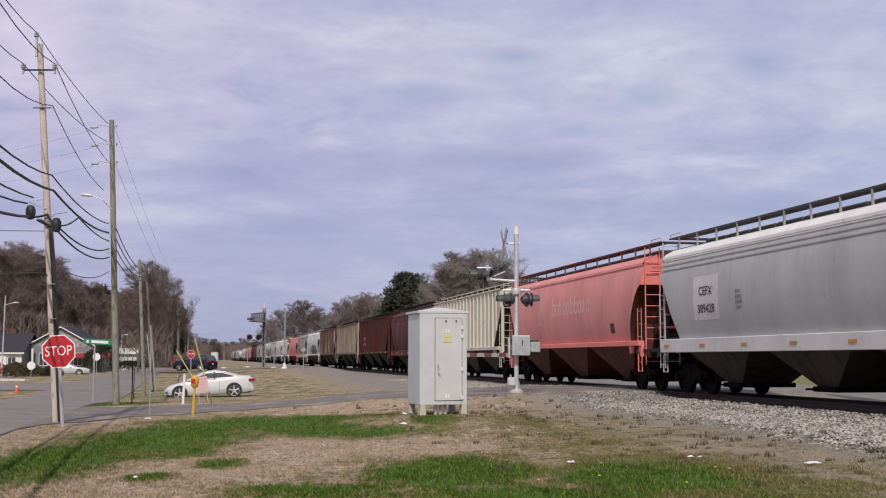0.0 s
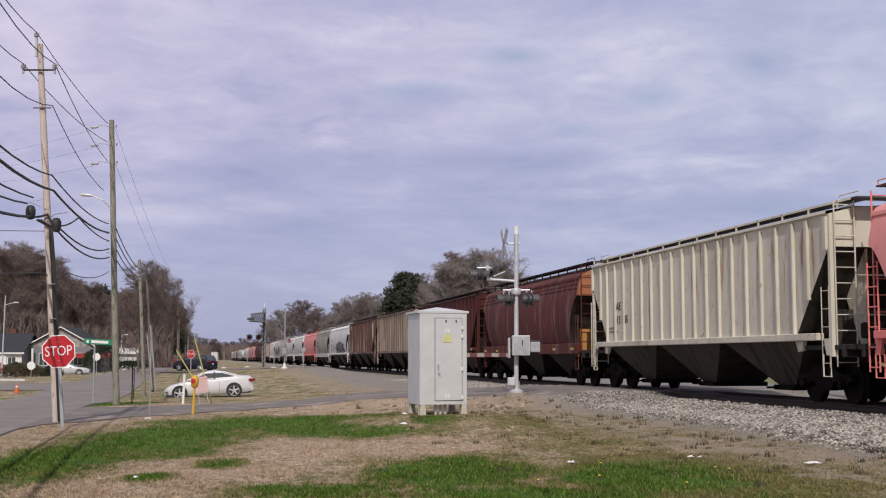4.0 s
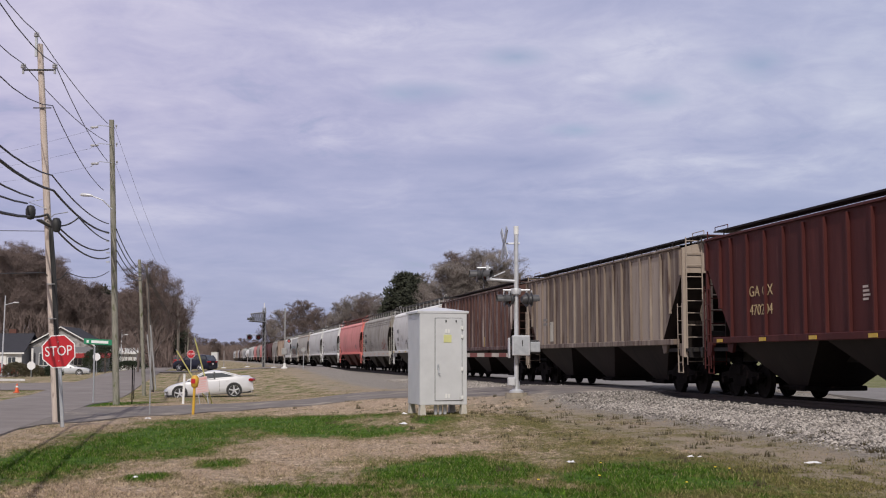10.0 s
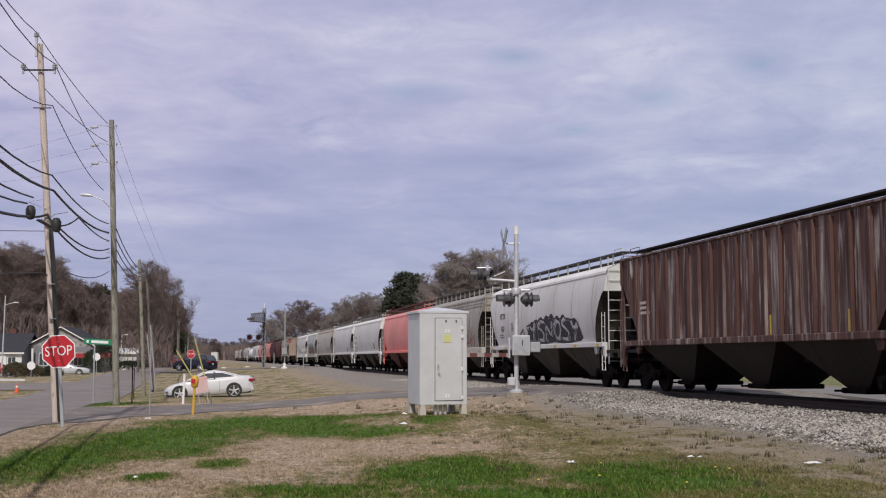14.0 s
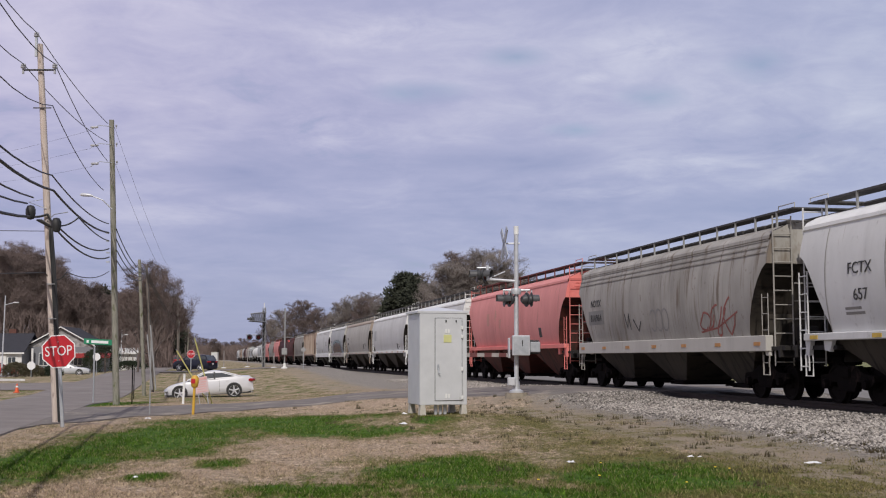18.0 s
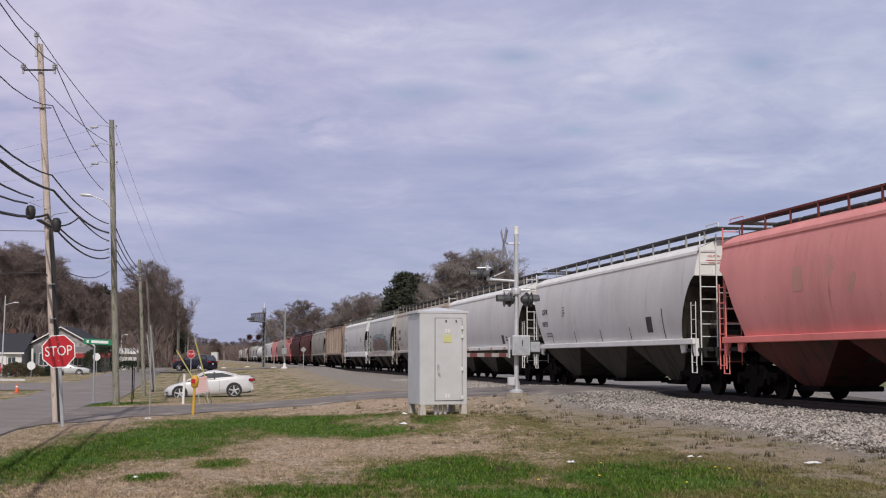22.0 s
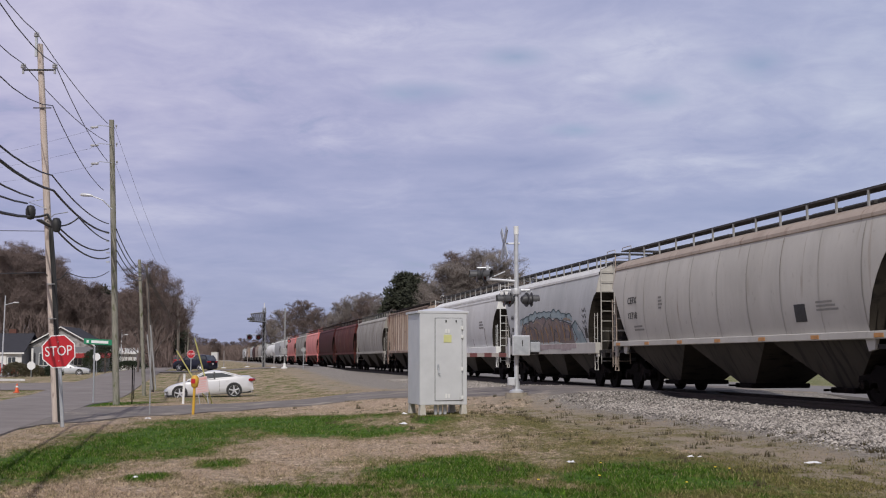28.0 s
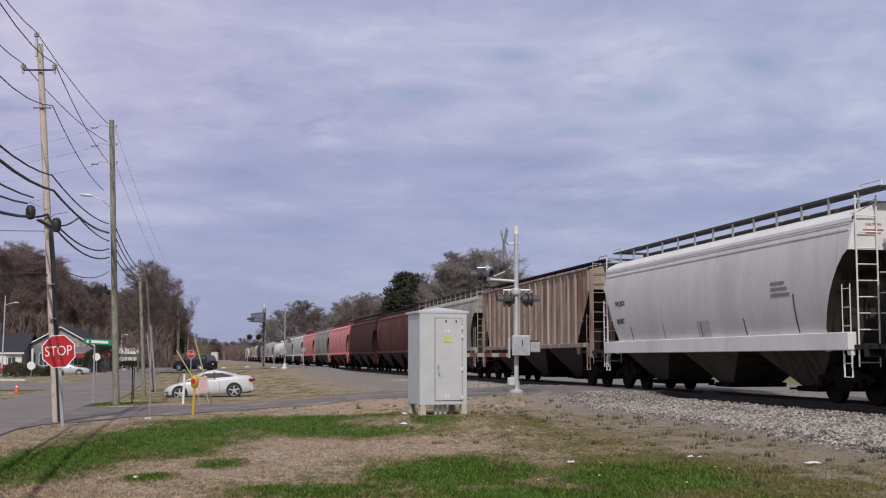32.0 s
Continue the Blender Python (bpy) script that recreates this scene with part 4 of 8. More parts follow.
    for sy in (-1, 1):
        m = M()
        m.box((0, sy * (L / 2 - 1.25), 1.16), (2.9, 2.1, 0.10))
        m.box((0, sy * (L / 2 - 0.42), 1.08), (3.0, 0.12, 0.30), 0, 0.015)
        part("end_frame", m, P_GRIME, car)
        m = M()
        for sx in (-1, 1):
            m.prism([(sy * (half - 0.05), 1.2), (sy * (half - 0.3), 1.2), (sy * (half - 0.9), 2.3), (sy * (half - 0.15), knee + 0.05), (sy * (half - 0.02), knee + 0.05)], 0, sx * 0.55 - 0.03, sx * 0.55 + 0.03)
            if flat:
                m.box((sx * 1.46, sy * (half + 0.02), (0.95 + EAVE) / 2), (0.10, 0.10, EAVE - 0.95))
        # posts and sheet inside the end opening: its shade comes from the dark paint
        part("end_post", m, end if flat else under, car)
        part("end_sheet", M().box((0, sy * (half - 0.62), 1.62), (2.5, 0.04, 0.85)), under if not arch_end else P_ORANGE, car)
        part("coupler", SHARED["coupler"] if "coupler" in SHARED else (wheelset_mesh() and SHARED["coupler"]), None, car, at=pose(0, sy * (L / 2 - 0.12), 0, 0, 0, 0 if sy < 0 else 180))
        for sx in (-1, 1):
            if far and sx > 0:
                continue
            if sy > 0:
                ladder(car, end, sx * 1.50, half + 0.02, 0.62, 2.95, 0.40)
            else:
                ladder(car, end, sx * 1.50, -half + 0.22, 0.70, 2.55, 0.34, name="grab_ladder", rod=0.013)
            part("jacking_pad", M().prism([(sy * (half - slope - 0.10), 1.34), (sy * (half - slope + 0.32), 1.34), (sy * (half - slope + 0.28), 1.10), (sy * (half - slope + 0.04), 1.06)], 0, sx * 1.46 - 0.045, sx * 1.46 + 0.045), sill, car)
            part("corner_gusset", M().prism([(sy * (half - 0.32), 1.36), (sy * (half - 0.05), 1.36), (sy * (half - 0.05), 0.98), (sy * (half - 0.20), 0.98)], 0, sx * 1.46 - 0.05, sx * 1.46 + 0.05), sill, car)
            part("stirrup_step", M().tube([(sx * 1.50, sy * (half - 0.02), 1.0), (sx * 1.50, sy * (half - 0.02), 0.50), (sx * 1.50, sy * (half - 0.36), 0.50), (sx * 1.50, sy * (half - 0.36), 1.0)], 0.022, 6), end, car)
        ladder(car, end, -1.16, sy * (half + 0.12), 0.72, 4.5, 0.50, False, "end_ladder")
        if not far:
            m = M()
            for z in (1.9, 2.35, 2.8):
                m.tube([(-0.85, sy * (half + 0.10), z), (1.35, sy * (half + 0.10), z)], 0.018, 5)
            part("end_grab_iron", m, end, car)
            m = M().lathe([(0.0, -0.32), (0.24, -0.30), (0.26, 0.0), (0.24, 0.30), (0.0, 0.32)], (0.35, sy * (half - 0.05), 1.75), 12, 0)
            m.box((-0.45, sy * (half - 0.02), 1.55), (0.45, 0.30, 0.36), 0, 0.03)
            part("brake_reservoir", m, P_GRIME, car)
    # discharge hoppers
    span = 2 * (half - slope) + 0.7
    for i in range(hoppers):
        cy = -span / 2 + span * (i + 0.5) / hoppers
        wt = span / hoppers / 2 - 0.02
        m = M()
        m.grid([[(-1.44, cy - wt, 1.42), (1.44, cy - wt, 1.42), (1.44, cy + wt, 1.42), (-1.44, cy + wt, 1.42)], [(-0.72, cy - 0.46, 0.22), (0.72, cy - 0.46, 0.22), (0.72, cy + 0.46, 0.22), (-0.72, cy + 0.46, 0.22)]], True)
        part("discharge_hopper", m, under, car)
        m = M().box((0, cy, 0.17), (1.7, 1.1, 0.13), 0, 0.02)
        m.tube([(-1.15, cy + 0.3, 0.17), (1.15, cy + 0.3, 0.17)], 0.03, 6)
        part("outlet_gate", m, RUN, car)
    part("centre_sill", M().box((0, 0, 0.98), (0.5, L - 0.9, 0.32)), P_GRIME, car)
    bogie(car, -(L / 2 - 2.05))
    bogie(car, L / 2 - 2.05)
    if reflect:
        rm = M().box((0, 0, 0), (0.012, 0.36, 0.09)).mesh("reflector", reflect)
        for i in range(7):
            y = -sl + 0.5 + (2 * sl - 1.0) * i / 6
            part("reflector", rm, None, car, at=pose(-1.602, y, SILL - sh / 2 + 0.02))
    car["half"] = half
    return car


def stencil(car, lines, flat, L, size=0.36, ink=INK, inset=3.05, z=2.80, gap=0.50, squeeze=1.12):
    y = L / 2 - inset
    for i, t in enumerate(lines):
        words("lettering", t, size * 0.78, ink, car, on_side(y, z - gap * i, flat), squeeze=squeeze)


def bars(car, y, z, w, h, n, flat, ink=INK_G):
    m = M()
    for i in range(n):
        zz = z - i * h * 1.8
        ribbon(m, [(y, zz), (y - w * (0.75 + 0.25 * ((i * 7) % 3) / 2), zz)], h, flat, 0.008)
    part("small_stencil", m, ink, car)


def plate(car, y, z, w, h, material, flat, name="placard"):
    m = M()
    ribbon(m, [(y, z + h / 2), (y, z - h / 2)], w, flat, 0.005)
    return part(name, m, material, car)


def tall_marks(car, L, n, ink=P_BROWN):
    for i in range(n):
        m = M()
        y = L / 2 - 3.6 - (L - 7.0) * i / (n - 1)
        ribbon(m, [(y, 1.52), (y + 0.02, 1.95 + (0.5 if i == n - 1 else 0))], 0.06, False, 0.008)
        part("vertical_stripe", m, ink, car)


def caution(car, L, flat):
    half = L / 2 - INSET
    at = Matrix.Translation((-0.95, -half - 0.056, 3.86)) @ Matrix.Rotation(radians(90), 4, "X")
    words("lettering", "CAUTION", 0.085, INK_R, car, at)
    part("small_stencil", M().box((-0.95, -half - 0.055, 3.74), (0.50, 0.010, 0.022)), INK_R, car)
    part("small_stencil", M().box((-0.95, -half - 0.055, 3.67), (0.36, 0.010, 0.022)), INK_R, car)


def tank_car(label, L, body, far=True):
    car = thing("tank_car", label, "tank wagon", group="wagons of the freight train")
    R, zc, h = 1.5, 2.55, L / 2 - 0.9
    prof = [(0.0, -h), (0.55, -h + 0.06), (1.05, -h + 0.26), (1.36, -h + 0.55), (R, -h + 1.0), (R, h - 1.0), (1.36, h - 0.55), (1.05, h - 0.26), (0.55, h - 0.06), (0.0, h)]
    part("tank", M().lathe(prof, (0, 0, zc), 24, 1), body, car, smooth=50)
    part("dome", M().lathe([(0.55, -0.1), (0.55, 0.35), (0.45, 0.42), (0, 0.44)], (0, 0, zc + R - 0.05), 14, 2), body, car, smooth=40)
    m = M().box((0, 0, zc + R + 0.12), (2.0, 2.6, 0.05))
    for sx in (-1, 1):
        m.tube([(sx * 0.98, -1.3, zc + R + 0.1), (sx * 0.98, -1.3, zc + R + 0.75), (sx * 0.98, 1.3, zc + R + 0.75), (sx * 0.98, 1.3, zc + R + 0.1)], 0.02, 5)
    part("top_platform", m, GRATE, car)
    for sx in (-1, 1):
        ladder(car, body, sx * 1.56, 0, 1.0, 4.1)
    for sy in (-1, 1):
        m = M().box((0, sy * (L / 2 - 1.3), 1.06), (2.9, 2.2, 0.2), 0, 0.02)
        part("end_frame", m, P_GRIME, car)
        part("saddle", M().prism([(-1.3, 1.1), (1.3, 1.1), (1.15, 1.75), (0.6, 1.3), (-0.6, 1.3), (-1.15, 1.75)], 1, sy * (L / 2 - 2.1) - 0.25, sy * (L / 2 - 2.1) + 0.25), RUN, car)
        part("coupler", SHARED["coupler"], None, car, at=pose(0, sy * (L / 2 - 0.12), 0, 0, 0, 0 if sy < 0 else 180))
    bogie(car, -(L / 2 - 2.05))
    bogie(car, L / 2 - 2.05)
    return car


SPEED = 8.0
# time marks of the wagons' far upper corners, from which their places along the line follow
MARKS = [5.003, 7.385, 9.757, 11.945, 14.372, 16.818, 19.233, 21.638, 23.814, 26.243, 28.65, 31.04, 33.463, 35.371, 37.681]
MARKS += [37.681 + 2.415 * i for i in range(1, 21)]
CORNER = 1.12


def car_length(i):
    return SPEED * (MARKS[i] - MARKS[i - 1]) if i else 19.2


cars = []
L = car_length(0)
a = hopper_car("light grey smooth-sided covered hopper with white roof band", L, P_GREY, roof=P_WHITE, sill=P_PALE, grooves=3, deep_sill=True, reflect=REFLECT)
plate(a, L / 2 - 4.45, 2.62, 1.75, 1.25, P_PALE, False, "lettering_panel")
stencil(a, ["CEFX", "389428"], False, L, 0.45, inset=4.45)
bars(a, L / 2 - 6.4, 2.7, 0.4, 0.08, 4, False)
bars(a, L / 2 - 3.0, 1.38, 0.9, 0.07, 2, False)
cars.append(a)

L = car_length(1)
b = hopper_car("faded salmon-red covered hopper with a worn white logo", L, P_RED, end=P_RED_END, sill=P_RED_END)
# worn emblem and wordmark as plain shapes
m = M()
for k in range(4):
    rr = 0.50 - 0.12 * k
    ribbon(m, [(L / 2 - 6.15 - 0.62 * (1 - k / 5) * 0.6 - rr * 0.62 * math.cos(q), 3.02 + rr * math.sin(q) * 0.72) for q in [-1.5 + 3.1 * j / 10 for j in range(11)]], 0.06, False)
    ribbon(m, [(L / 2 - 6.15 - 0.30 - 0.05 * k, 3.38 - 0.08 * k), (L / 2 - 6.0 - 0.10 * k, 2.75), (L / 2 - 6.0 - 0.20 * k, 2.22)], 0.06, False)
part("emblem", m, INK_P, b, "faded pale emblem")
for k, (w, h) in enumerate(((0.40, 0.72), (0.34, 0.45), (0.18, 0.62), (0.34, 0.45), (0.28, 0.45), (0.34, 0.70), (0.40, 0.70), (0.34, 0.45), (0.20, 0.45), (0.34, 0.45))):
    m = M()
    yy = L / 2 - 8.1 - 0.50 * k
    if h > 0.5:
        ribbon(m, [(yy, 2.62 + h), (yy, 2.62)], 0.10, False)
    ribbon(m, [(yy - w * (0.5 - 0.5 * math.cos(q)), 2.62 + 0.22 + 0.22 * math.sin(q)) for q in [6.283 * j / 10 for j in range(11)]], 0.085, False)
    part("wordmark_stroke", m, INK_P, b, "faded pale paint stroke")
plate(b, -L / 2 + 3.7, 1.95, 0.42, 0.34, BLACK, False)
caution(b, L, False)
cars.append(b)

L = car_length(2)
c = hopper_car("cream covered hopper with outside ribs and rust streaks", L, P_CREAM, flat=True, ribs=17, hoppers=3)
stencil(c, ["AE X"], True, L, 0.48, inset=3.9, z=2.68)
stencil(c, ["13 385"], True, L, 0.48, inset=4.05, z=2.22)
bars(c, L / 2 - 2.7, 1.95, 1.0, 0.07, 2, True)
cars.append(c)

L = car_length(3)
d = hopper_car("dark maroon smooth-sided covered hopper with rust and yellow end", L, P_MAROON, end=P_MAROON, sill=P_MAROON, grooves=3, deep_sill=True, reflect=YELLOW_R, arch_end=True)
cars.append(d)

L = car_length(4)
e = hopper_car("dark oxide-red ribbed covered hopper", L, P_OXIDE, flat=True, ribs=15, hoppers=3, board_posts=False, reflect=YELLOW_R)
stencil(e, ["GA CX", "470204"], True, L, 0.50, INK_Y, inset=4.3, z=2.62, gap=0.48)
bars(e, L / 2 - 9.2, 2.45, 0.3, 0.05, 4, True, INK_W)
bars(e, -L / 2 + 4.0, 2.4, 0.45, 0.06, 4, True, INK_W)
cars.append(e)

L = car_length(5)
f = hopper_car("weathered tan ribbed covered hopper streaked with grime", L, P_TAN, flat=True, ribs=17, hoppers=3, end=P_SAND)
for y_, w_ in ((L / 2 - 3.2, 1.5), (-L / 2 + 4.0, 2.9)):
    plate(f, y_, (SILL + 4.1) / 2, w_, 4.1 - SILL - 0.06, P_SAND, True, "repainted_panel")
plate(f, L / 2 - 4.9, 2.0, 0.75, 0.8, P_CREAM, True, "patch_panel")
bars(f, L / 2 - 3.2, 2.5, 1.6, 0.10, 2, True)
cars.append(f)

L = car_length(6)
g2 = hopper_car("weathered brown-grey ribbed covered hopper", L, P_BROWN, flat=True, ribs=18, hoppers=3, board_posts=False)
bars(g2, L / 2 - 2.6, 2.7, 0.9, 0.09, 3, True, INK_W)
for yy in (-L / 2 + 3.6, -L / 2 + 7.4):
    plate(g2, yy, 1.75, 0.10, 0.5, YELLOW_R, True, "yellow_mark")
cars.append(g2)

L = car_length(7)
h = hopper_car("pale grey smooth covered hopper with black graffiti", L, P_PALE, roof=P_WHITE, sill=P_PALE, reflect=YELLOW_R, seams=7)
stencil(h, ["FCTX", "657"], False, L, 0.46, inset=3.6, z=2.86, gap=0.58)
bars(h, L / 2 - 2.9, 2.0, 0.9, 0.06, 2, False)
bars(h, L / 2 - 5.2, 2.5, 0.4, 0.06, 4, False)
graffiti(h, False, 11, L / 2 - 8.3, L / 2 - 15.4, 1.5, 2.68, (0.035, 0.035, 0.042), (0.03, 0.03, 0.036), (0.50, 0.50, 0.51), 6, 0.075, "black and grey spray-painted graffiti", 0.0)
m = M()
ribbon(m, [(L / 2 - 6.7, 1.95), (L / 2 - 7.3, 2.2), (L / 2 - 7.5, 1.85), (L / 2 - 7.2, 1.6), (L / 2 - 7.9, 1.55), (L / 2 - 8.3, 1.8), (L / 2 - 7.9, 2.3), (L / 2 - 8.5, 2.35)], 0.075, False, 0.012)
tagged(part("graffiti_tail", m, spray((0.03, 0.03, 0.036)), h), kind="stuff")
cars.append(h)

L = car_length(8)
i_ = hopper_car("weathered grey covered hopper with red and black tags", L, P_DGREY, sill=P_STONE, end=P_DGREY, grooves=3, deep_sill=True, reflect=REFLECT)
plate(i_, L / 2 - 3.0, 2.36, 1.7, 0.50, P_PATCH, False, "patch_panel")
stencil(i_, ["NDYX", "816964"], False, L, 0.46, INK, inset=3.0, z=2.86, gap=0.52)
m = M()
ribbon(m, [(L / 2 - 6.0, 2.4), (L / 2 - 6.2, 1.9), (L / 2 - 6.4, 2.4), (L / 2 - 6.5, 1.85)], 0.06, False)
ribbon(m, [(L / 2 - 6.8, 2.2), (L / 2 - 7.2, 1.8), (L / 2 - 7.5, 2.1)], 0.06, False)
tagged(part("graffiti", m, INK, i_, "small black spray-painted tag"), kind="stuff")
m = M()
for q in range(3):
    ribbon(m, arc(L / 2 - 8.6 - 0.5 * q, 2.1, 0.28, 0.34, 0.5, 5.6), 0.06, False)
tagged(part("faded_tag", m, spray((0.30, 0.29, 0.28)), i_, "faded grey graffiti"), kind="stuff")
m = M()
for q in range(4):
    y_, z_ = L / 2 - 12.6 - 0.55 * q, 1.95 + 0.10 * (q % 2)
    ribbon(m, [(y_ - 0.30 * math.cos(a_) * (1 + 0.5 * math.sin(2 * a_)), z_ + 0.42 * math.sin(a_ + 0.9 * q) * (0.6 + 0.2 * q)) for a_ in [0.4 + 5.2 * j_ / 10 for j_ in range(11)]], 0.065, False)
ribbon(m, [(L / 2 - 12.2, 1.65), (L / 2 - 13.4, 1.75), (L / 2 - 14.8, 2.15)], 0.05, False)
tagged(part("graffiti", m, spray((0.34, 0.12, 0.10)), i_, "red spray-painted tag"), kind="stuff")
cars.append(i_)

L = car_length(9)
j = hopper_car("faded salmon-red covered hopper with a ghost of a logo", L, P_RED, end=P_RED_END, sill=P_RED_END)
m = M()
ribbon(m, [(L / 2 - 5.4, 3.1), (L / 2 - 5.4, 2.5)], 0.5, False, 0.004)
ribbon(m, [(L / 2 - 7.5, 3.0), (L / 2 - 7.3, 2.55)], 1.3, False, 0.004)
part("worn_patch", m, WORN, j, "worn grey-brown patch where a logo was")
plate(j, -L / 2 + 4.6, 2.0, 0.42, 0.40, BLACK, False)
caution(j, L, False)
cars.append(j)

L = car_length(10)
k1 = hopper_car("pale grey smooth covered hopper with short brown stripes", L, P_PALE, roof=P_WHITE, end=P_WHITE, sill=P_WHITE)
stencil(k1, ["CEFX", "10773"], False, L, 0.38, inset=2.75)
bars(k1, L / 2 - 2.8, 1.92, 1.0, 0.06, 2, False)
bars(k1, L / 2 - 5.2, 2.9, 0.35, 0.06, 4, False)
tall_marks(k1, L, 5)
plate(k1, -L / 2 + 4.6, 1.98, 0.5, 0.5, BLACK, False)
caution(k1, L, False)
cars.append(k1)

L = car_length(11)
k2 = hopper_car("pale grey smooth covered hopper, orange marks along its sill", L, P_PALE, roof=P_WHITE, end=P_WHITE, sill=P_WHITE, reflect=REFLECT)
plate(k2, L / 2 - 3.0, 2.75, 1.3, 0.8, P_GREY, False, "patch_panel")
plate(k2, -L / 2 + 4.8, 1.8, 0.45, 0.42, BLACK, False)
bars(k2, -L / 2 + 4.2, 1.9, 0.35, 0.07, 2, False, INK)
caution(k2, L, False)
cars.append(k2)

L = car_length(12)
w3 = hopper_car("stone grey covered hopper with dark vertical seams", L, P_STONE, roof=P_SAND, end=P_SAND, sill=P_STONE, reflect=REFLECT, seams=9)
stencil(w3, ["CEFX", "12718"], False, L, 0.40, inset=2.95)
bars(w3, L / 2 - 3.0, 1.95, 1.0, 0.06, 2, False)
bars(w3, L / 2 - 5.3, 2.8, 0.35, 0.06, 4, False)
plate(w3, -L / 2 + 5.0, 1.98, 0.55, 0.42, BLACK, False)
bars(w3, -L / 2 + 4.2, 2.2, 1.0, 0.05, 3, False)
cars.append(w3)

L = car_length(13)
w4 = hopper_car("short grey covered hopper with faded rust-red graffiti", L, P_GREY, roof=P_PALE, end=P_STONE, sill=P_STONE, deep_sill=True)
stencil(w4, ["NAHX", "20727"], False, L, 0.34, inset=2.55, z=2.75, gap=0.55)
graffiti(w4, False, 21, L / 2 - 4.0, L / 2 - 11.4, 1.48, 2.66, (0.235, 0.185, 0.175), (0.06, 0.075, 0.08), (0.30, 0.235, 0.18), 5, 0.05, "faded rose and brown graffiti with teal outlines")
m = M()
rr = random.Random(4)
cap = []
for q in range(23):
    k_ = q / 22
    cap.append((L / 2 - 3.7 - 7.8 * k_, 2.42 + 0.50 * math.sin(math.pi * (0.15 + 0.75 * k_)) ** 0.8 + (0.15 if q % 2 else 0.0) * rr.uniform(0.2, 1.3) - 0.12))
poly(m, cap + [(y_, z_ - 0.22) for y_, z_ in reversed(cap[::2])], False, 0.003)
poly(m, [(L / 2 - 11.2, 1.5), (L / 2 - 11.3, 2.1), (L / 2 - 11.9, 2.35), (L / 2 - 12.6, 1.9), (L / 2 - 12.9, 1.5)], False, 0.003)
tagged(part("graffiti_halo", m, spray((0.30, 0.37, 0.39)), w4, "pale teal spray-painted halo"), kind="stuff")
m = M()
ribbon(m, rounded(cap, 1), 0.035, False, 0.014)
ribbon(m, [(L / 2 - 11.3, 2.1), (L / 2 - 11.9, 2.35), (L / 2 - 12.6, 1.9), (L / 2 - 12.9, 1.5)], 0.045, False, 0.014)
tagged(part("graffiti_edge", m, spray((0.05, 0.085, 0.095)), w4), kind="stuff")
m = M()
for q in range(9):
    yy = L / 2 - 4.6 - q * 0.80
    z0 = 1.5 + rr.random() * 0.15
    ribbon(m, [(yy, z0), (yy - 0.1, z0 + 0.3), (yy + 0.05, z0 + rr.uniform(0.45, 0.7))], 0.08, False, 0.016)
tagged(part("graffiti_flame", m, spray((0.40, 0.24, 0.09)), w4, "orange spray-painted flames"), kind="stuff")
m = M()
for q in range(13):
    y_, h_ = L / 2 - 3.8 - 0.66 * q, rr.uniform(0.16, 0.30)
    m.box((-1.597, y_, 1.48 - h_ / 2), (0.012, rr.uniform(0.62, 0.70), h_))
tagged(part("sill_overspray", m, spray((0.40, 0.33, 0.32)), w4, "rose overspray along the sill"), kind="stuff")
m = M()
for q in range(4):
    ribbon(m, [(L / 2 - 12.75, 2.75 - 0.22 * q), (L / 2 - 12.95, 2.65 - 0.22 * q), (L / 2 - 13.1, 2.78 - 0.22 * q), (L / 2 - 13.25, 2.62 - 0.22 * q)], 0.045, False, 0.010)
tagged(part("small_tag", m, INK, w4, "small black tag"), kind="stuff")
plate(w4, L / 2 - 13.05, 1.85, 0.3, 0.36, BLACK, False)
cars.append(w4)

L = car_length(14)
w5 = hopper_car("pale grey smooth covered hopper with deep white sill", L, P_PALE, roof=P_WHITE, end=P_WHITE, sill=P_WHITE, grooves=2, deep_sill=True)
stencil(w5, ["WQRX", "00097"], False, L, 0.34, inset=2.7, z=2.75, gap=0.6)
tall_marks(w5, L, 5)
bars(w5, -L / 2 + 4.6, 2.75, 1.0, 0.08, 3, False)
plate(w5, L / 2 - 9.5, 1.75, 0.9, 0.45, P_STONE, False, "patch_panel")
caution(w5, L, False)
cars.append(w5)

TAIL = [("weathered beige and brown ribbed covered hopper", P_BEIGE, True, 16), ("dull grey-beige smooth covered hopper", P_DGREY, False, 0), ("dark maroon smooth covered hopper", P_MAROON, False, 0),
        ("dark oxide-red covered hopper", P_OXIDE, False, 0), ("faded salmon-red covered hopper", P_RED, False, 0), ("weathered grey-green covered hopper", P_DGREY, False, 0),
        ("faded salmon-red covered hopper", P_RED, False, 0), ("pale grey smooth covered hopper", P_PALE, False, 0), ("weathered grey covered hopper", P_GREY, False, 0),
        ("white tank car with top platform", None, False, 0), ("white tank car with top platform", None, False, 0), ("light grey smooth covered hopper", P_GREY, False, 0), ("pale stone-coloured covered hopper", P_STONE, False, 0),
        ("weathered tan covered hopper", P_SAND, False, 0), ("dark red smooth covered hopper", P_OXIDE, False, 0), ("light grey smooth covered hopper", P_GREY, False, 0), ("weathered beige ribbed covered hopper", P_BEIGE, True, 14),
        ("orange-tan smooth covered hopper", P_SAND, False, 0), ("white tank car with top platform", None, False, 0), ("plain grey smooth covered hopper", P_GREY, False, 0)]
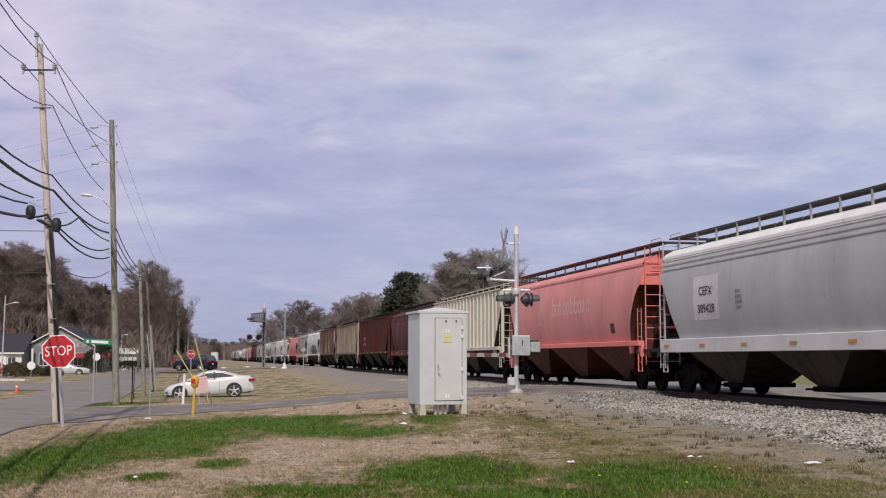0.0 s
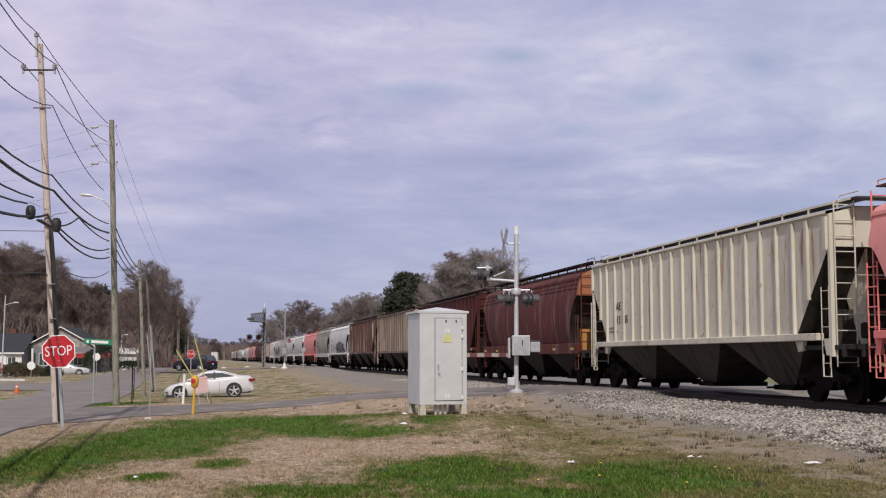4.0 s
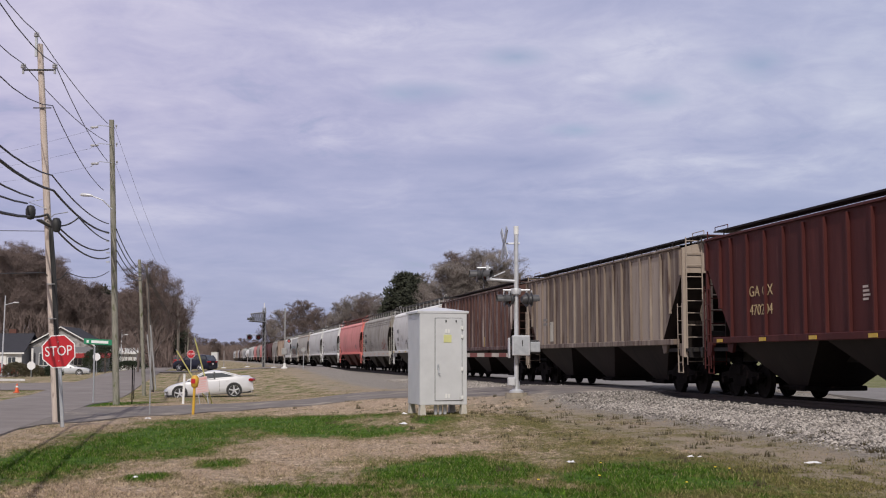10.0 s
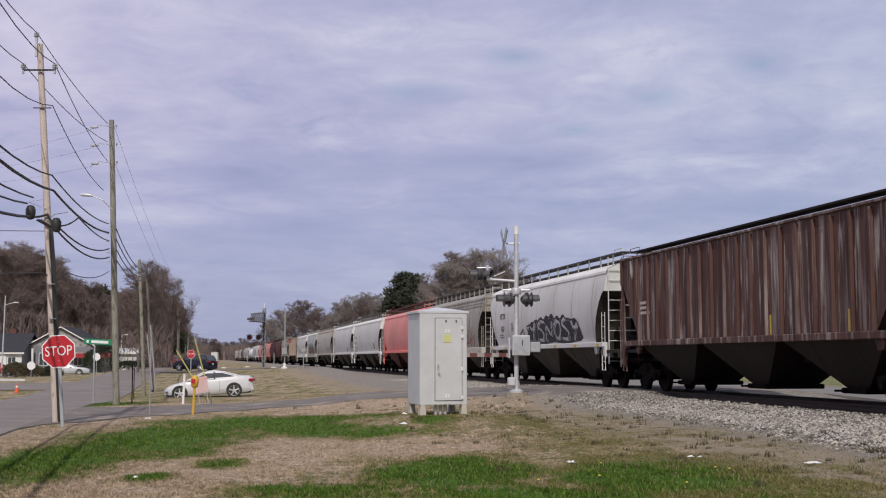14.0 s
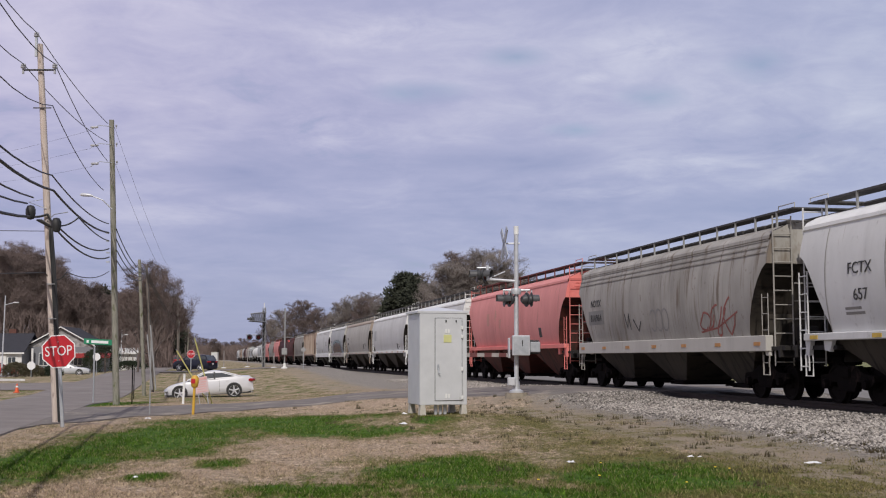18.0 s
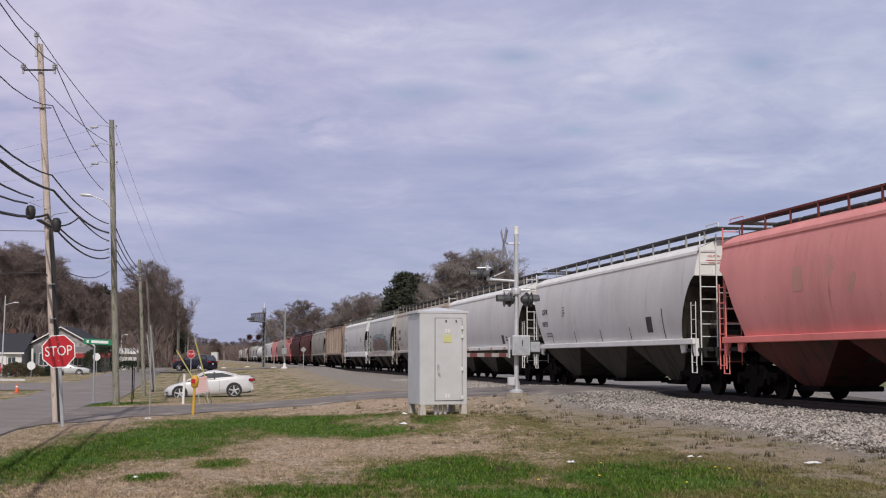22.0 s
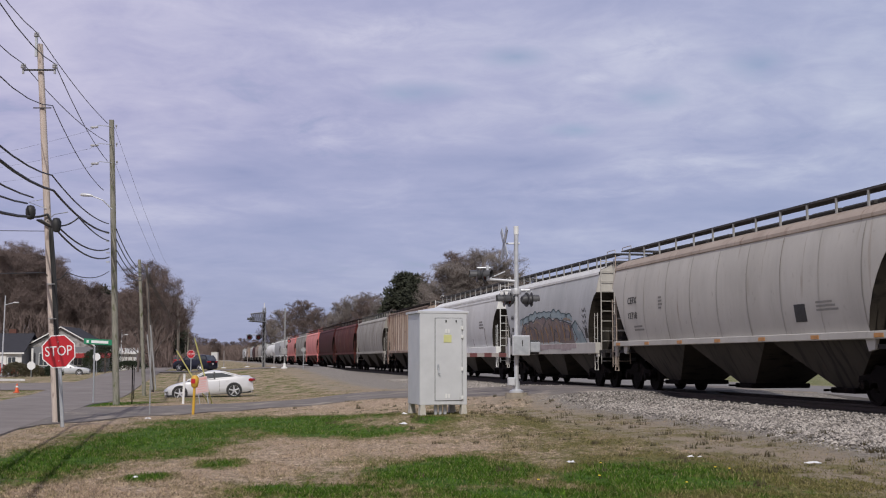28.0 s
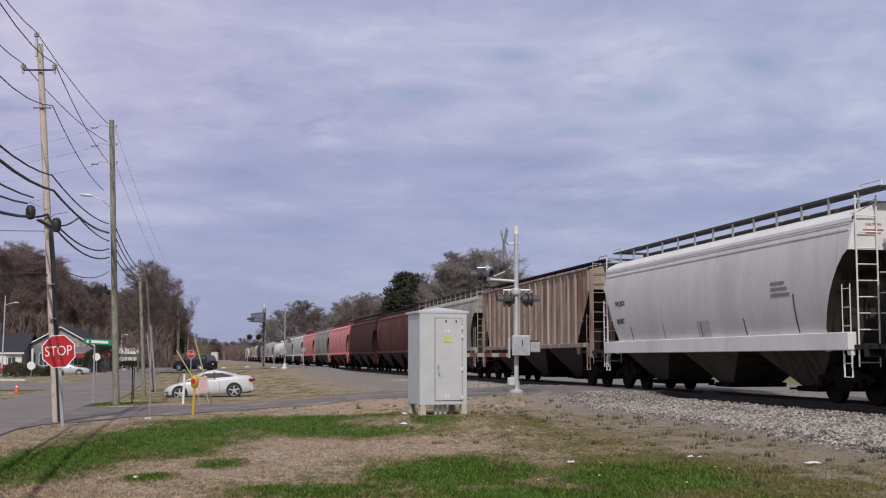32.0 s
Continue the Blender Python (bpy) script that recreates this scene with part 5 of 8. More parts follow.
for n, (lab, pm, fl, rb) in enumerate(TAIL):
    L = car_length(15 + n)
    if pm is None:
        cars.append(tank_car(lab, L, P_WHITE))
    else:
        cars.append(hopper_car(lab, L, pm, flat=fl, ribs=rb, far=True, end=P_RED_END if pm is P_RED else None, roof=P_WHITE if pm in (P_PALE, P_GREY) else None, sill=P_WHITE if pm in (P_PALE, P_GREY) else None))


def gone(t):
    """Metres run since the start; the train gathers speed slightly."""
    return SPEED * (t + 0.000914 * ((t - 16) ** 2 - 256))


def motions():
    for i, car in enumerate(cars):
        L = car_length(i)
        # the far upper corner lies CORNER metres inside the far coupling face
        far_end = SPEED * (MARKS[i] - 0.000914 * 256) - 2.71 + CORNER
        rows = [(t, tpose(far_end - L / 2 - gone(t), TRACK_L, RAIL_Z + RIDE)) for t in [4.0 * q for q in range(9)]]
        walk(car, rows)
    first = {}
    for k, w in WHEELS:
        if k not in first:
            y = -0.89 if k == 0 else 0.89
            walk(w, [(q / 15, Matrix.Translation((0, y, 0.457)) @ Matrix.Rotation(gone(q / 15) / 0.457, 4, "X")) for q in range(481)])
            first[k] = w
        else:
            src = first[k].animation_data
            w.rotation_mode = "QUATERNION"
            w.animation_data_create()
            w.animation_data.action = src.action
            w.animation_data.action_slot = src.action_slot
# ---- signal case beside the crossing ----
CASE_PAINT = mat("silver_grey_case_paint", (0.63, 0.64, 0.65), (0.56, 0.57, 0.58), rough=0.42, scale=2.5, metal=0.15, bump=0.03, c3=(0.44, 0.43, 0.42), c3_at=0.66, c3_scale=1.5, c3_stretch=(2, 2, 0.4))
NOTICE = mat("yellow_notice", (0.60, 0.60, 0.26), (0.50, 0.50, 0.24), rough=0.6)
PALE_FOOT = mat("pale_precast_concrete", (0.56, 0.53, 0.47), (0.43, 0.40, 0.35), rough=0.9, scale=6, bump=0.3)
case = thing("signal_case", "silver-grey steel signal case on concrete feet", "signal case", pose(-0.02, 30.25, gz(0, 30) + 0.0, 0, 0, 15))
W, D, Z0, Z1 = 1.21, 1.24, 0.24, 2.50
part("body", M().box((0, 0.5, (Z0 + Z1) / 2), (W, D, Z1 - Z0), 0, 0.012), CASE_PAINT, case)
rf = M().add([(-W / 2 - .05, -.13, Z1), (W / 2 + .05, -.13, Z1), (W / 2 + .05, 1.17, Z1), (-W / 2 - .05, 1.17, Z1), (-W / 2 - .05, -.13, Z1 + .05), (W / 2 + .05, -.13, Z1 + .05), (W / 2 + .05, 1.17, Z1 + .05), (-W / 2 - .05, 1.17, Z1 + .05), (0, 0.5, Z1 + 0.17)],
             [(3, 2, 1, 0), (0, 1, 5, 4), (1, 2, 6, 5), (2, 3, 7, 6), (3, 0, 4, 7), (4, 5, 8), (5, 6, 8), (6, 7, 8), (7, 4, 8)])
part("roof", rf, CASE_PAINT, case, "low pyramid steel roof")
y0 = 0.5 - D / 2
door = part("door", M().box((0.13, y0 - 0.010, 1.36), (0.68, 0.02, 2.02), 0, 0.004), CASE_PAINT, case)
part("door_seal", M().box((0.13, y0 - 0.002, 1.36), (0.705, 0.012, 2.045)), BLACK, case)
for z in (0.42, 1.12, 1.92, 2.14):
    part("hinge", M().box((0.475, y0 - 0.03, z), (0.05, 0.04, 0.09), 0, 0.006), WHITE, door)
for x in (0.06, 0.13):
    for z in (0.46, 2.05):
        part("vent", M().box((x, y0 - 0.024, z), (0.045, 0.012, 0.10), 0, 0.003), WHITE, door)
part("notice", M().box((0.10, y0 - 0.024, 1.87), (0.20, 0.008, 0.19)), NOTICE, door, "yellow printed notice")
hd = M().box((-0.14, y0 - 0.035, 1.17), (0.05, 0.03, 0.13), 0, 0.006)
hd.tube([(-0.14, y0 - 0.05, 1.14), (-0.14, y0 - 0.075, 1.03), (-0.10, y0 - 0.075, 1.0)], 0.014, 6)
part("handle", hd, STEEL, door)
for x in (0.06, 0.32):
    part("hood_clip", M().box((x, y0 - 0.02, 2.30), (0.03, 0.03, 0.06)), BLACK, case)
for x in (-W / 2 + 0.08, W / 2 - 0.08):
    for y in (y0 + 0.08, 0.5 + D / 2 - 0.1):
        part("foot", M().prism([(x - 0.085, -0.05), (x + 0.085, -0.05), (x + 0.055, Z0), (x - 0.055, Z0)], 1, y - 0.1, y + 0.1), PALE_FOOT, case)
for i in range(3):
    part("conduit", M().tube([(-0.14 + 0.12 * i, 0.1, -0.05), (-0.14 + 0.12 * i, 0.1, Z0 + 0.02)], 0.045, 10), ALU, case, smooth=40)

# ---- crossing signals ----
GREY_BACK = mat("dark_signal_paint", (0.055, 0.055, 0.06), (0.035, 0.035, 0.038), rough=0.5, scale=4)
HOOD = mat("dull_grey_hood", (0.085, 0.085, 0.09), (0.055, 0.055, 0.058), rough=0.45)
LENS = mat("dark_red_lens", (0.12, 0.015, 0.012), (0.09, 0.01, 0.01), rough=0.15)
LIT = glow("lit_red_lens", (0.75, 0.14, 0.13), 0.35)


def flasher(parent, x, y, z, face, lit=False, size=1.0):
    """One round light: background disc, housing, hood and lens. face: degrees about z of the way it looks (0: towards -y)."""
    at = pose(x, y, z, 0, 0, face) @ Matrix.Scale(size, 4)
    f_ = part("light", M().lathe([(0.0, 0.0), (0.24, 0.0), (0.245, 0.012), (0.23, 0.024), (0, 0.024)], (0, 0, 0), 20, 1), GREY_BACK, parent, "round flasher background", at=at, smooth=30)
    part("housing", M().lathe([(0.0, 0.20), (0.10, 0.19), (0.165, 0.10), (0.17, 0.03)], (0, 0, 0), 16, 1), GREY_BACK, f_, smooth=40)
    hood = [[(0.165 * math.cos(a), y_, 0.165 * math.sin(a)) for a in [radians(-20 + 220 * k / 14) for k in range(15)]] for y_ in (0.0, -0.24)]
    part("hood", M().grid(hood).grid([[(p[0] * 0.97, p[1], p[2] * 0.97) for p in r_] for r_ in hood]), HOOD, f_, smooth=60)
    part("lens", M().lathe([(0.0, -0.03), (0.08, -0.022), (0.15, -0.004)], (0, 0, 0), 16, 1), LIT if lit else LENS, f_, smooth=60)
    return f_


FADED = mat("faded_white_tape", (0.34, 0.31, 0.30), (0.26, 0.24, 0.23), rough=0.6)
FOOTING = mat("dusty_footing", (0.30, 0.26, 0.20), (0.21, 0.18, 0.14), rough=0.95, scale=5, bump=0.4)
sig = thing("crossing_signal", "silver crossing signal mast with flashing lights and crossbuck", "crossing signal", pose(2.42, 40.3, 0.0))
b0 = gz(2.42, 40.3)
H0 = b0 + 0.12
part("foundation", M().lathe([(0.0, b0 - 0.2), (0.42, b0 - 0.2), (0.36, H0), (0.0, H0)], (0, 0, 0), 12), FOOTING, sig)
part("base_casting", M().lathe([(0.24, H0), (0.24, H0 + 0.05), (0.12, H0 + 0.12), (0.11, H0 + 0.34), (0.13, H0 + 0.36), (0.0, H0 + 0.37)], (0, 0, 0), 14), ALU, sig, smooth=40)
part("junction_base", M().box((-0.17, -0.14, H0 + 0.36), (0.26, 0.22, 0.28), 0, 0.03), ALU, sig)
part("mast", M().tube([(0, 0, H0), (0.02, 0, 5.72)], 0.075, 14), ALU, sig, smooth=40)
part("mast_cap", M().tube([(0.02, 0, 5.72), (0.02, 0, 6.0)], 0.085, 12), WHITE, sig, smooth=40)
mech = part("gate_mechanism", M().box((0.14, -0.22, 2.03), (0.58, 0.42, 0.66), 0, 0.02), ALU, sig, "silver gate mechanism box")
part("lid_frame", M().box((0.14, -0.435, 2.03), (0.50, 0.012, 0.58), 0, 0.005), STEEL, mech)
part("counterweight_arm", M().box((0.62, -0.05, 1.98), (0.34, 0.16, 0.34), 0, 0.02), STEEL, sig)
part("counterweight", M().box((0.55, 0.12, 1.98), (0.44, 0.10, 0.46), 0, 0.02), BLACK, sig)
part("pivot_bracket", M().box((-0.24, -0.05, 1.95), (0.06, 0.5, 0.66), 0, 0.01), ALU, sig)
part("hand_hole", M().box((0.18, -0.445, 2.1), (0.03, 0.01, 0.2)), BLACK, mech)
gate = part("gate_arm", M().box((-1.65, 0.1, 1.72), (2.9, 0.05, 0.13)), FADED, sig, "red and white striped gate arm")
RED_TAPE = mat("red_reflective_tape", (0.14, 0.04, 0.04), (0.10, 0.03, 0.03), rough=0.5)
for i in range(6):
    part("stripe", M().box((-0.45 - i * 0.48, 0.07, 1.72), (0.24, 0.06, 0.135)), RED_TAPE, gate)
cross = part("light_crossarm", M().tube([(-0.42, 0, 3.86), (0.46, 0, 3.86)], 0.035, 8), ALU, sig, smooth=40)
part("junction_box", M().lathe([(0.0, -0.1), (0.16, -0.1), (0.18, 0), (0.16, 0.1), (0, 0.1)], (0, 0, 3.82), 14), ALU, sig, smooth=40)
for x, fc in ((-0.40, -82), (-0.22, -70), (0.36, 112), (0.52, 100)):
    part("drop_pipe", M().tube([(x, 0, 3.86), (x, 0, 3.66)], 0.025, 8), ALU, sig)
    flasher(sig, x, 0.0, 3.55, fc)
part("side_arm", M().tube([(0.0, 0, 4.16), (-0.95, -0.1, 4.22)], 0.05, 10), ALU, sig, smooth=40)
part("side_arm_brace", M().tube([(-0.35, 0.2, 4.5), (-0.95, -0.1, 4.22)], 0.02, 6), ALU, sig)
part("side_arm_post", M().tube([(-0.95, -0.1, 4.18), (-0.95, -0.1, 4.68)], 0.055, 10), ALU, sig, smooth=40)
part("side_arm_bar", M().tube([(-1.3, -0.1, 4.60), (-0.85, -0.1, 4.60)], 0.03, 8), ALU, sig)
flasher(sig, -1.30, -0.1, 4.36, -84)
flasher(sig, -1.02, -0.1, 4.36, 62)
for tilt_ in (40, -40):
    buck = part("crossbuck", M().box((0, 0, 0), (0.035, 0.22, 1.25), 0, 0.006), STEEL, sig, "weathered crossbuck blade seen edge-on")
    buck.matrix_basis = Matrix.Translation((-0.38, 0, 5.42)) @ Matrix.Rotation(radians(11), 4, "Z") @ Matrix.Rotation(radians(tilt_), 4, "X")
part("crossbuck_bracket", M().tube([(-0.38, 0, 5.42), (0.14, 0, 5.42)], 0.03, 8), ALU, sig)

# ---- stop sign ----
SIGN_RED = mat("stop_sign_red", (0.50, 0.018, 0.028), (0.44, 0.016, 0.026), rough=0.35, scale=2, bump=0.0)
SIGN_WHITE = mat("sign_white", (0.80, 0.80, 0.80), (0.74, 0.74, 0.74), rough=0.35, bump=0.0)


def octagon(r, k=1.0):
    return [(r * k * math.cos(radians(22.5 + 45 * i)) / math.cos(radians(22.5)), r * k * math.sin(radians(22.5 + 45 * i)) / math.cos(radians(22.5))) for i in range(8)]


def stop_sign(name, label, at, height, size, lean, letters=True):
    t_ = thing(name, label, "stop sign", at @ Matrix.Rotation(radians(lean), 4, "Y"))
    po = M().prism([(-0.045, 0.0), (-0.03, -0.02), (0.03, -0.02), (0.045, 0.0), (0.035, 0.0), (0.022, -0.012), (-0.022, -0.012), (-0.035, 0.0)], 2, -0.3, height + size * 0.4)
    part("post", po, STEEL, t_, "galvanised steel channel post")
    face = part("sign_face", M().prism([(x, z + height) for x, z in octagon(size / 2)], 1, -0.034, -0.028), SIGN_WHITE, t_, "white-bordered red octagon")
    part("red_field", M().prism([(x, z + height) for x, z in octagon(size / 2, 0.935)], 1, -0.038, -0.034), SIGN_RED, face)
    if letters:
        words("lettering", "STOP", size * 0.43, SIGN_WHITE, face, Matrix.Translation((0, -0.041, height)) @ Matrix.Rotation(radians(90), 4, "X"), "white STOP lettering", 0.80)
    for z in (-0.22, 0.22):
        part("bolt", M().lathe([(0.0, -0.012), (0.012, -0.01), (0.014, 0.0)], (0, -0.038, height + z), 6, 1), STEEL, face)
    return t_


stop_sign("stop_sign", "red octagonal stop sign on a leaning steel post", pose(-8.86, 28.55, gz(-8.8, 28.55), 0, 0, 4), 1.77, 0.765, -4.3)
stop_sign("stop_sign", "small far stop sign at the second crossing street", pose(-25.0, 121, gz(-25.0, 121)), 1.75, 0.80, 0)

# ---- utility poles ----
def pole_wood(name, c1, c2, c3):
    return mat(name, c1, c2, rough=0.85, scale=3, stretch=(14, 14, 0.8), bump=0.4, bump_scale=25, c3=c3, c3_at=0.54, c3_scale=2.2, c3_stretch=(4, 4, 1.2))


WOOD_PALE = pole_wood("pale_pole_timber", (0.60, 0.51, 0.45), (0.44, 0.37, 0.32), (0.29, 0.23, 0.20))
WOOD_GREEN = pole_wood("mossy_pole_timber", (0.30, 0.285, 0.235), (0.16, 0.155, 0.125), (0.11, 0.12, 0.06))
WOOD_DARK = pole_wood("dark_pole_timber", (0.17, 0.145, 0.125), (0.11, 0.095, 0.08), (0.08, 0.07, 0.06))
DULL = mat("dull_grey_plastic", (0.33, 0.33, 0.33), (0.24, 0.24, 0.24), rough=0.7)
PORCELAIN = mat("grey_porcelain", (0.45, 0.45, 0.47), (0.35, 0.35, 0.36), rough=0.25)
CABLE = mat("black_cable", (0.018, 0.018, 0.02), (0.03, 0.03, 0.03), rough=0.6)


def utility_pole(base, top, r0, r1, material, label):
    base, top = Vector(base), Vector(top)
    t_ = thing("utility_pole", label, "utility pole", Matrix.Translation(base), "poles along the street")
    d = top - base
    n = 8
    part("pole", M().tube([Vector((0, 0, -0.5)) - d * 0.02] + [d * (k / n) for k in range(n + 1)], [r0] + [r0 + (r1 - r0) * k / n for k in range(n + 1)], 12), material, t_, smooth=50)
    return t_


def insulator(parent, p, s=1.0):
    prof = [(0.03, -0.14), (0.03, 0.0), (0.07, 0.01), (0.075, 0.04), (0.045, 0.06), (0.065, 0.075), (0.06, 0.11), (0.0, 0.14)]
    return part("insulator", M().lathe([(a * s, b * s) for a, b in prof], p, 10), PORCELAIN, parent, smooth=50)


P1B, P1T = Vector((-9.72, 30.83, gz(-9.72, 30.83))), Vector((-10.43, 30.83, 9.70))
p1 = utility_pole(P1B, P1T, 0.102, 0.076, WOOD_PALE, "pale weathered timber utility pole with crossarm and cables")
d = P1T - P1B
arm_c = d * 0.927
part("crossarm", M().box((arm_c.x, -0.14, arm_c.z), (0.86, 0.06, 0.04), 0, 0.01), GREY_BACK, p1)
part("top_bracket", M().box((d.x - 0.05, -0.12, d.z - 0.1), (0.06, 0.06, 0.5)), STEEL, p1)
A_TOP = P1B + d + Vector((-0.05, -0.12, 0.28))
A_R = P1B + arm_c + Vector((0.40, -0.14, 0.16))
A_L = P1B + arm_c + Vector((-0.41, -0.14, 0.16))
for q in (A_TOP, A_R, A_L):
    insulator(p1, q - P1B - Vector((0, 0, 0.12)))
part("neutral_bracket", M().box((d.x * 0.826 + 0.02, -0.1, d.z * 0.826), (0.46, 0.03, 0.025)), GREY_BACK, p1)
for k in range(3):
    off = (0.075, 0.125, 0.165)[k]
    part("riser_cable", M().tube([(d.x * 0.53 - 0.22 + 0.05 * k, -0.18, d.z * 0.528)] + [(d.x * f_ + off + (0.0 if f_ > 0.4 else 0.02), -0.13 - 0.02 * k, d.z * f_) for f_ in (0.51, 0.47, 0.40, 0.30, 0.20, 0.10, 0.0)], 0.026, 7), CABLE, p1, smooth=50)
for f_ in (0.36, 0.27, 0.18):
    part("riser_strap", M().box((d.x * f_ + 0.07, -0.15, d.z * f_), (0.20, 0.10, 0.03)), DULL, p1)
for x, z in ((-0.42, 0.548), (0.22, 0.515)):
    part("splice_case", M().lathe([(0.0, -0.20), (0.09, -0.17), (0.125, -0.05), (0.125, 0.07), (0.08, 0.16), (0.0, 0.18)], (d.x * z + x + 0.06, -0.2, d.z * z), 12), CABLE, p1, "black cable splice case", smooth=50)
    part("splice_bracket", M().tube([(d.x * z, -0.1, d.z * z + 0.1), (d.x * z + x, -0.2, d.z * z + 0.26), (d.x * z + x + 0.35, -0.2, d.z * z + 0.32)], 0.012, 5), STEEL, p1)

P2B, P2T = Vector((-12.28, 46.0, gz(-12.2, 46))), Vector((-12.72, 46.0, 10.72))
p2 = utility_pole(P2B, P2T, 0.128, 0.094, WOOD_GREEN, "mossy grey timber utility pole with a street light arm")
d2 = P2T - P2B


def on_pole2(z, dx):
    k = (z - P2B.z) / d2.z
    return P2B + d2 * k + Vector((dx, -0.15, 0))


for z in (10.45, 9.75, 9.05):
    q = on_pole2(z, 0) - P2B
    part("bracket_arm", M().tube([(q.x, -0.1, q.z), (q.x - 0.42, -0.25, q.z + 0.02), (q.x - 0.75, -0.25, q.z - 0.16)], 0.014, 5), STEEL, p2)
    part("dead_end_insulator", M().lathe([(0.0, -0.16), (0.035, -0.14), (0.05, -0.05), (0.035, 0), (0.05, 0.06), (0.03, 0.14), (0, 0.16)], (q.x - 0.6, -0.25, q.z - 0.06), 8, 0), PORCELAIN, p2, smooth=50)
    insulator(p2, (q.x + 0.2, -0.1, q.z), 0.6)
q = on_pole2(7.25, 0) - P2B
part("lamp_arm", M().tube([(q.x, -0.1, q.z), (q.x - 0.35, -0.2, q.z + 0.35), (q.x - 0.75, -0.25, q.z + 0.5)], 0.022, 8), ALU, p2)
part("lamp_head", M().tube([(q.x - 0.70, -0.25, q.z + 0.5), (q.x - 0.85, -0.25, q.z + 0.53), (q.x - 1.1, -0.25, q.z + 0.55), (q.x - 1.2, -0.25, q.z + 0.55)], [0.03, 0.06, 0.07, 0.03], 10), ALU, p2, "pale street light head", smooth=50)
for z in (6.35, 6.05, 5.6, 5.25):
    q = on_pole2(z, 0) - P2B
    part("cable_clamp", M().box((q.x - 0.2, -0.1, q.z), (0.12, 0.06, 0.05)), STEEL, p2)

p3 = utility_pole((-16.2, 66.3, gz(-16.2, 66.3)), (-16.62, 66.3, 7.0), 0.108, 0.08, WOOD_GREEN, "short mossy timber pole beside the street")
p4 = utility_pole((-16.9, 71.1, gz(-16.9, 71.1)), (-17.40, 71.1, 7.05), 0.10, 0.075, WOOD_DARK, "dark timber utility pole braced by guys")
P4T = Vector((-17.40, 71.1, 7.05))
for foot, head in (((-16.66, 70.9, -0.2), (-17.05, 70.9, 3.55)), ((-16.86, 70.9, -0.2), (-17.22, 70.9, 3.0))):
    foot, head = Vector(foot) - Vector((-16.9, 71.1, gz(-16.9, 71.1))), Vector(head) - Vector((-16.9, 71.1, gz(-16.9, 71.1)))
    part("guy_guard", M().tube([foot, head], 0.045, 8), DULL, p4, "dull grey guy-wire guard")
    part("guy_wire", M().tube([head, (-0.42, 0, 6.6)], 0.010, 5), CABLE, p4)
far_poles = []
for (x, y, h, tx, wd) in ((-32.6, 150, 9.4, -0.15, WOOD_DARK), (-34.3, 158, 6.2, 0.0, WOOD_GREEN), (-49.6, 230, 8.0, 0, WOOD_DARK), (-63.4, 300, 10.6, -0.1, WOOD_DARK), (-79.0, 380, 12.0, 0, WOOD_DARK), (-60.8, 290, 9.0, 0.2, WOOD_GREEN)):
    far_poles.append(utility_pole((x, y, gz(x, y)), (x + tx, y, gz(x, y) + h), 0.14, 0.10, wd, "distant timber utility pole along the street"))
q = far_poles[0]
part("crossarm", M().box((-0.9, 0, 8.1), (2.4, 0.1, 0.12)), WOOD_DARK, q)

# ---- overhead wires ----
def wire(pts, r, sag, label):
    m = M()
    for a, b_ in zip(pts, pts[1:]):
        a, b_ = Vector(a), Vector(b_)
        n = 14
        m.tube([a.lerp(b_, i / n) - Vector((0, 0, sag * 4 * (i / n) * (1 - i / n))) for i in range(n + 1)], r, 5, False)
    o = tagged(new("overhead_wire", m.mesh("overhead_wire", CABLE, 60)), label, "wire", "overhead wires")
    return o


back = Vector((8.5, -37.2, 0.0))
POWER = "bare overhead power conductor between timber poles"
COMM = "thick black communication cable between timber poles"
q2 = lambda z, dx=-0.14: on_pole2(z, dx)
D1 = P1B + d * 0.826 + Vector((0.30, -0.14, 0.05))


def span(a, b_, r_, near_sag, sag, label):
    """One line over two spans: from the pole behind the camera to the first pole, and on."""
    wire([a + back, a], r_, near_sag, label)
    wire([a, b_], r_, sag, label)


span(A_TOP, q2(10.55, -0.1), 0.012, 1.72, 0.15, POWER)
span(A_R, q2(9.10), 0.012, 1.81, 0.22, POWER)
span(A_L, q2(9.85), 0.012, 1.59, 0.22, POWER)
span(D1, q2(7.98, -0.3), 0.012, 1.97, 0.28, POWER)
E1 = P1B + d * 0.645 + Vector((0.22, -0.16, 0))
F1 = P1B + d * 0.605 + Vector((0.24, -0.16, 0))
span(E1, q2(6.70), 0.020, 1.23, 0.22, COMM)
span(F1, q2(6.36), 0.032, 1.10, 0.22, COMM)
S1 = P1B + Vector((d.x * 0.545 - 0.36, -0.2, d.z * 0.545))
wire([S1 + back + Vector((0, 0, 0.35)), S1 + Vector((0.05, 0, 0.40))], 0.022, 0.95, COMM)
wire([S1 + back + Vector((0, 0, 0.05)), S1 + Vector((-0.1, 0, 0.25))], 0.024, 1.0, COMM)
wire([S1 + back + Vector((0, 0, -0.45)), S1 + Vector((0, 0, -0.09))], 0.036, 1.0, COMM)
wire([S1 + Vector((0, 0, -0.09)), S1 + Vector((0.42, 0.05, -0.02)), S1 + Vector((0.62, 0.05, -0.32))], 0.03, 0.03, COMM)
G1 = P1B + Vector((d.x * 0.512 + 0.3, -0.2, d.z * 0.512))
wire([G1 + Vector((-0.1, 0, 0.02)), G1 + Vector((0.42, 0.4, 0.26)), q2(6.05)], 0.02, 0.10, COMM)
wire([G1, q2(5.75)], 0.024, 0.28, COMM)
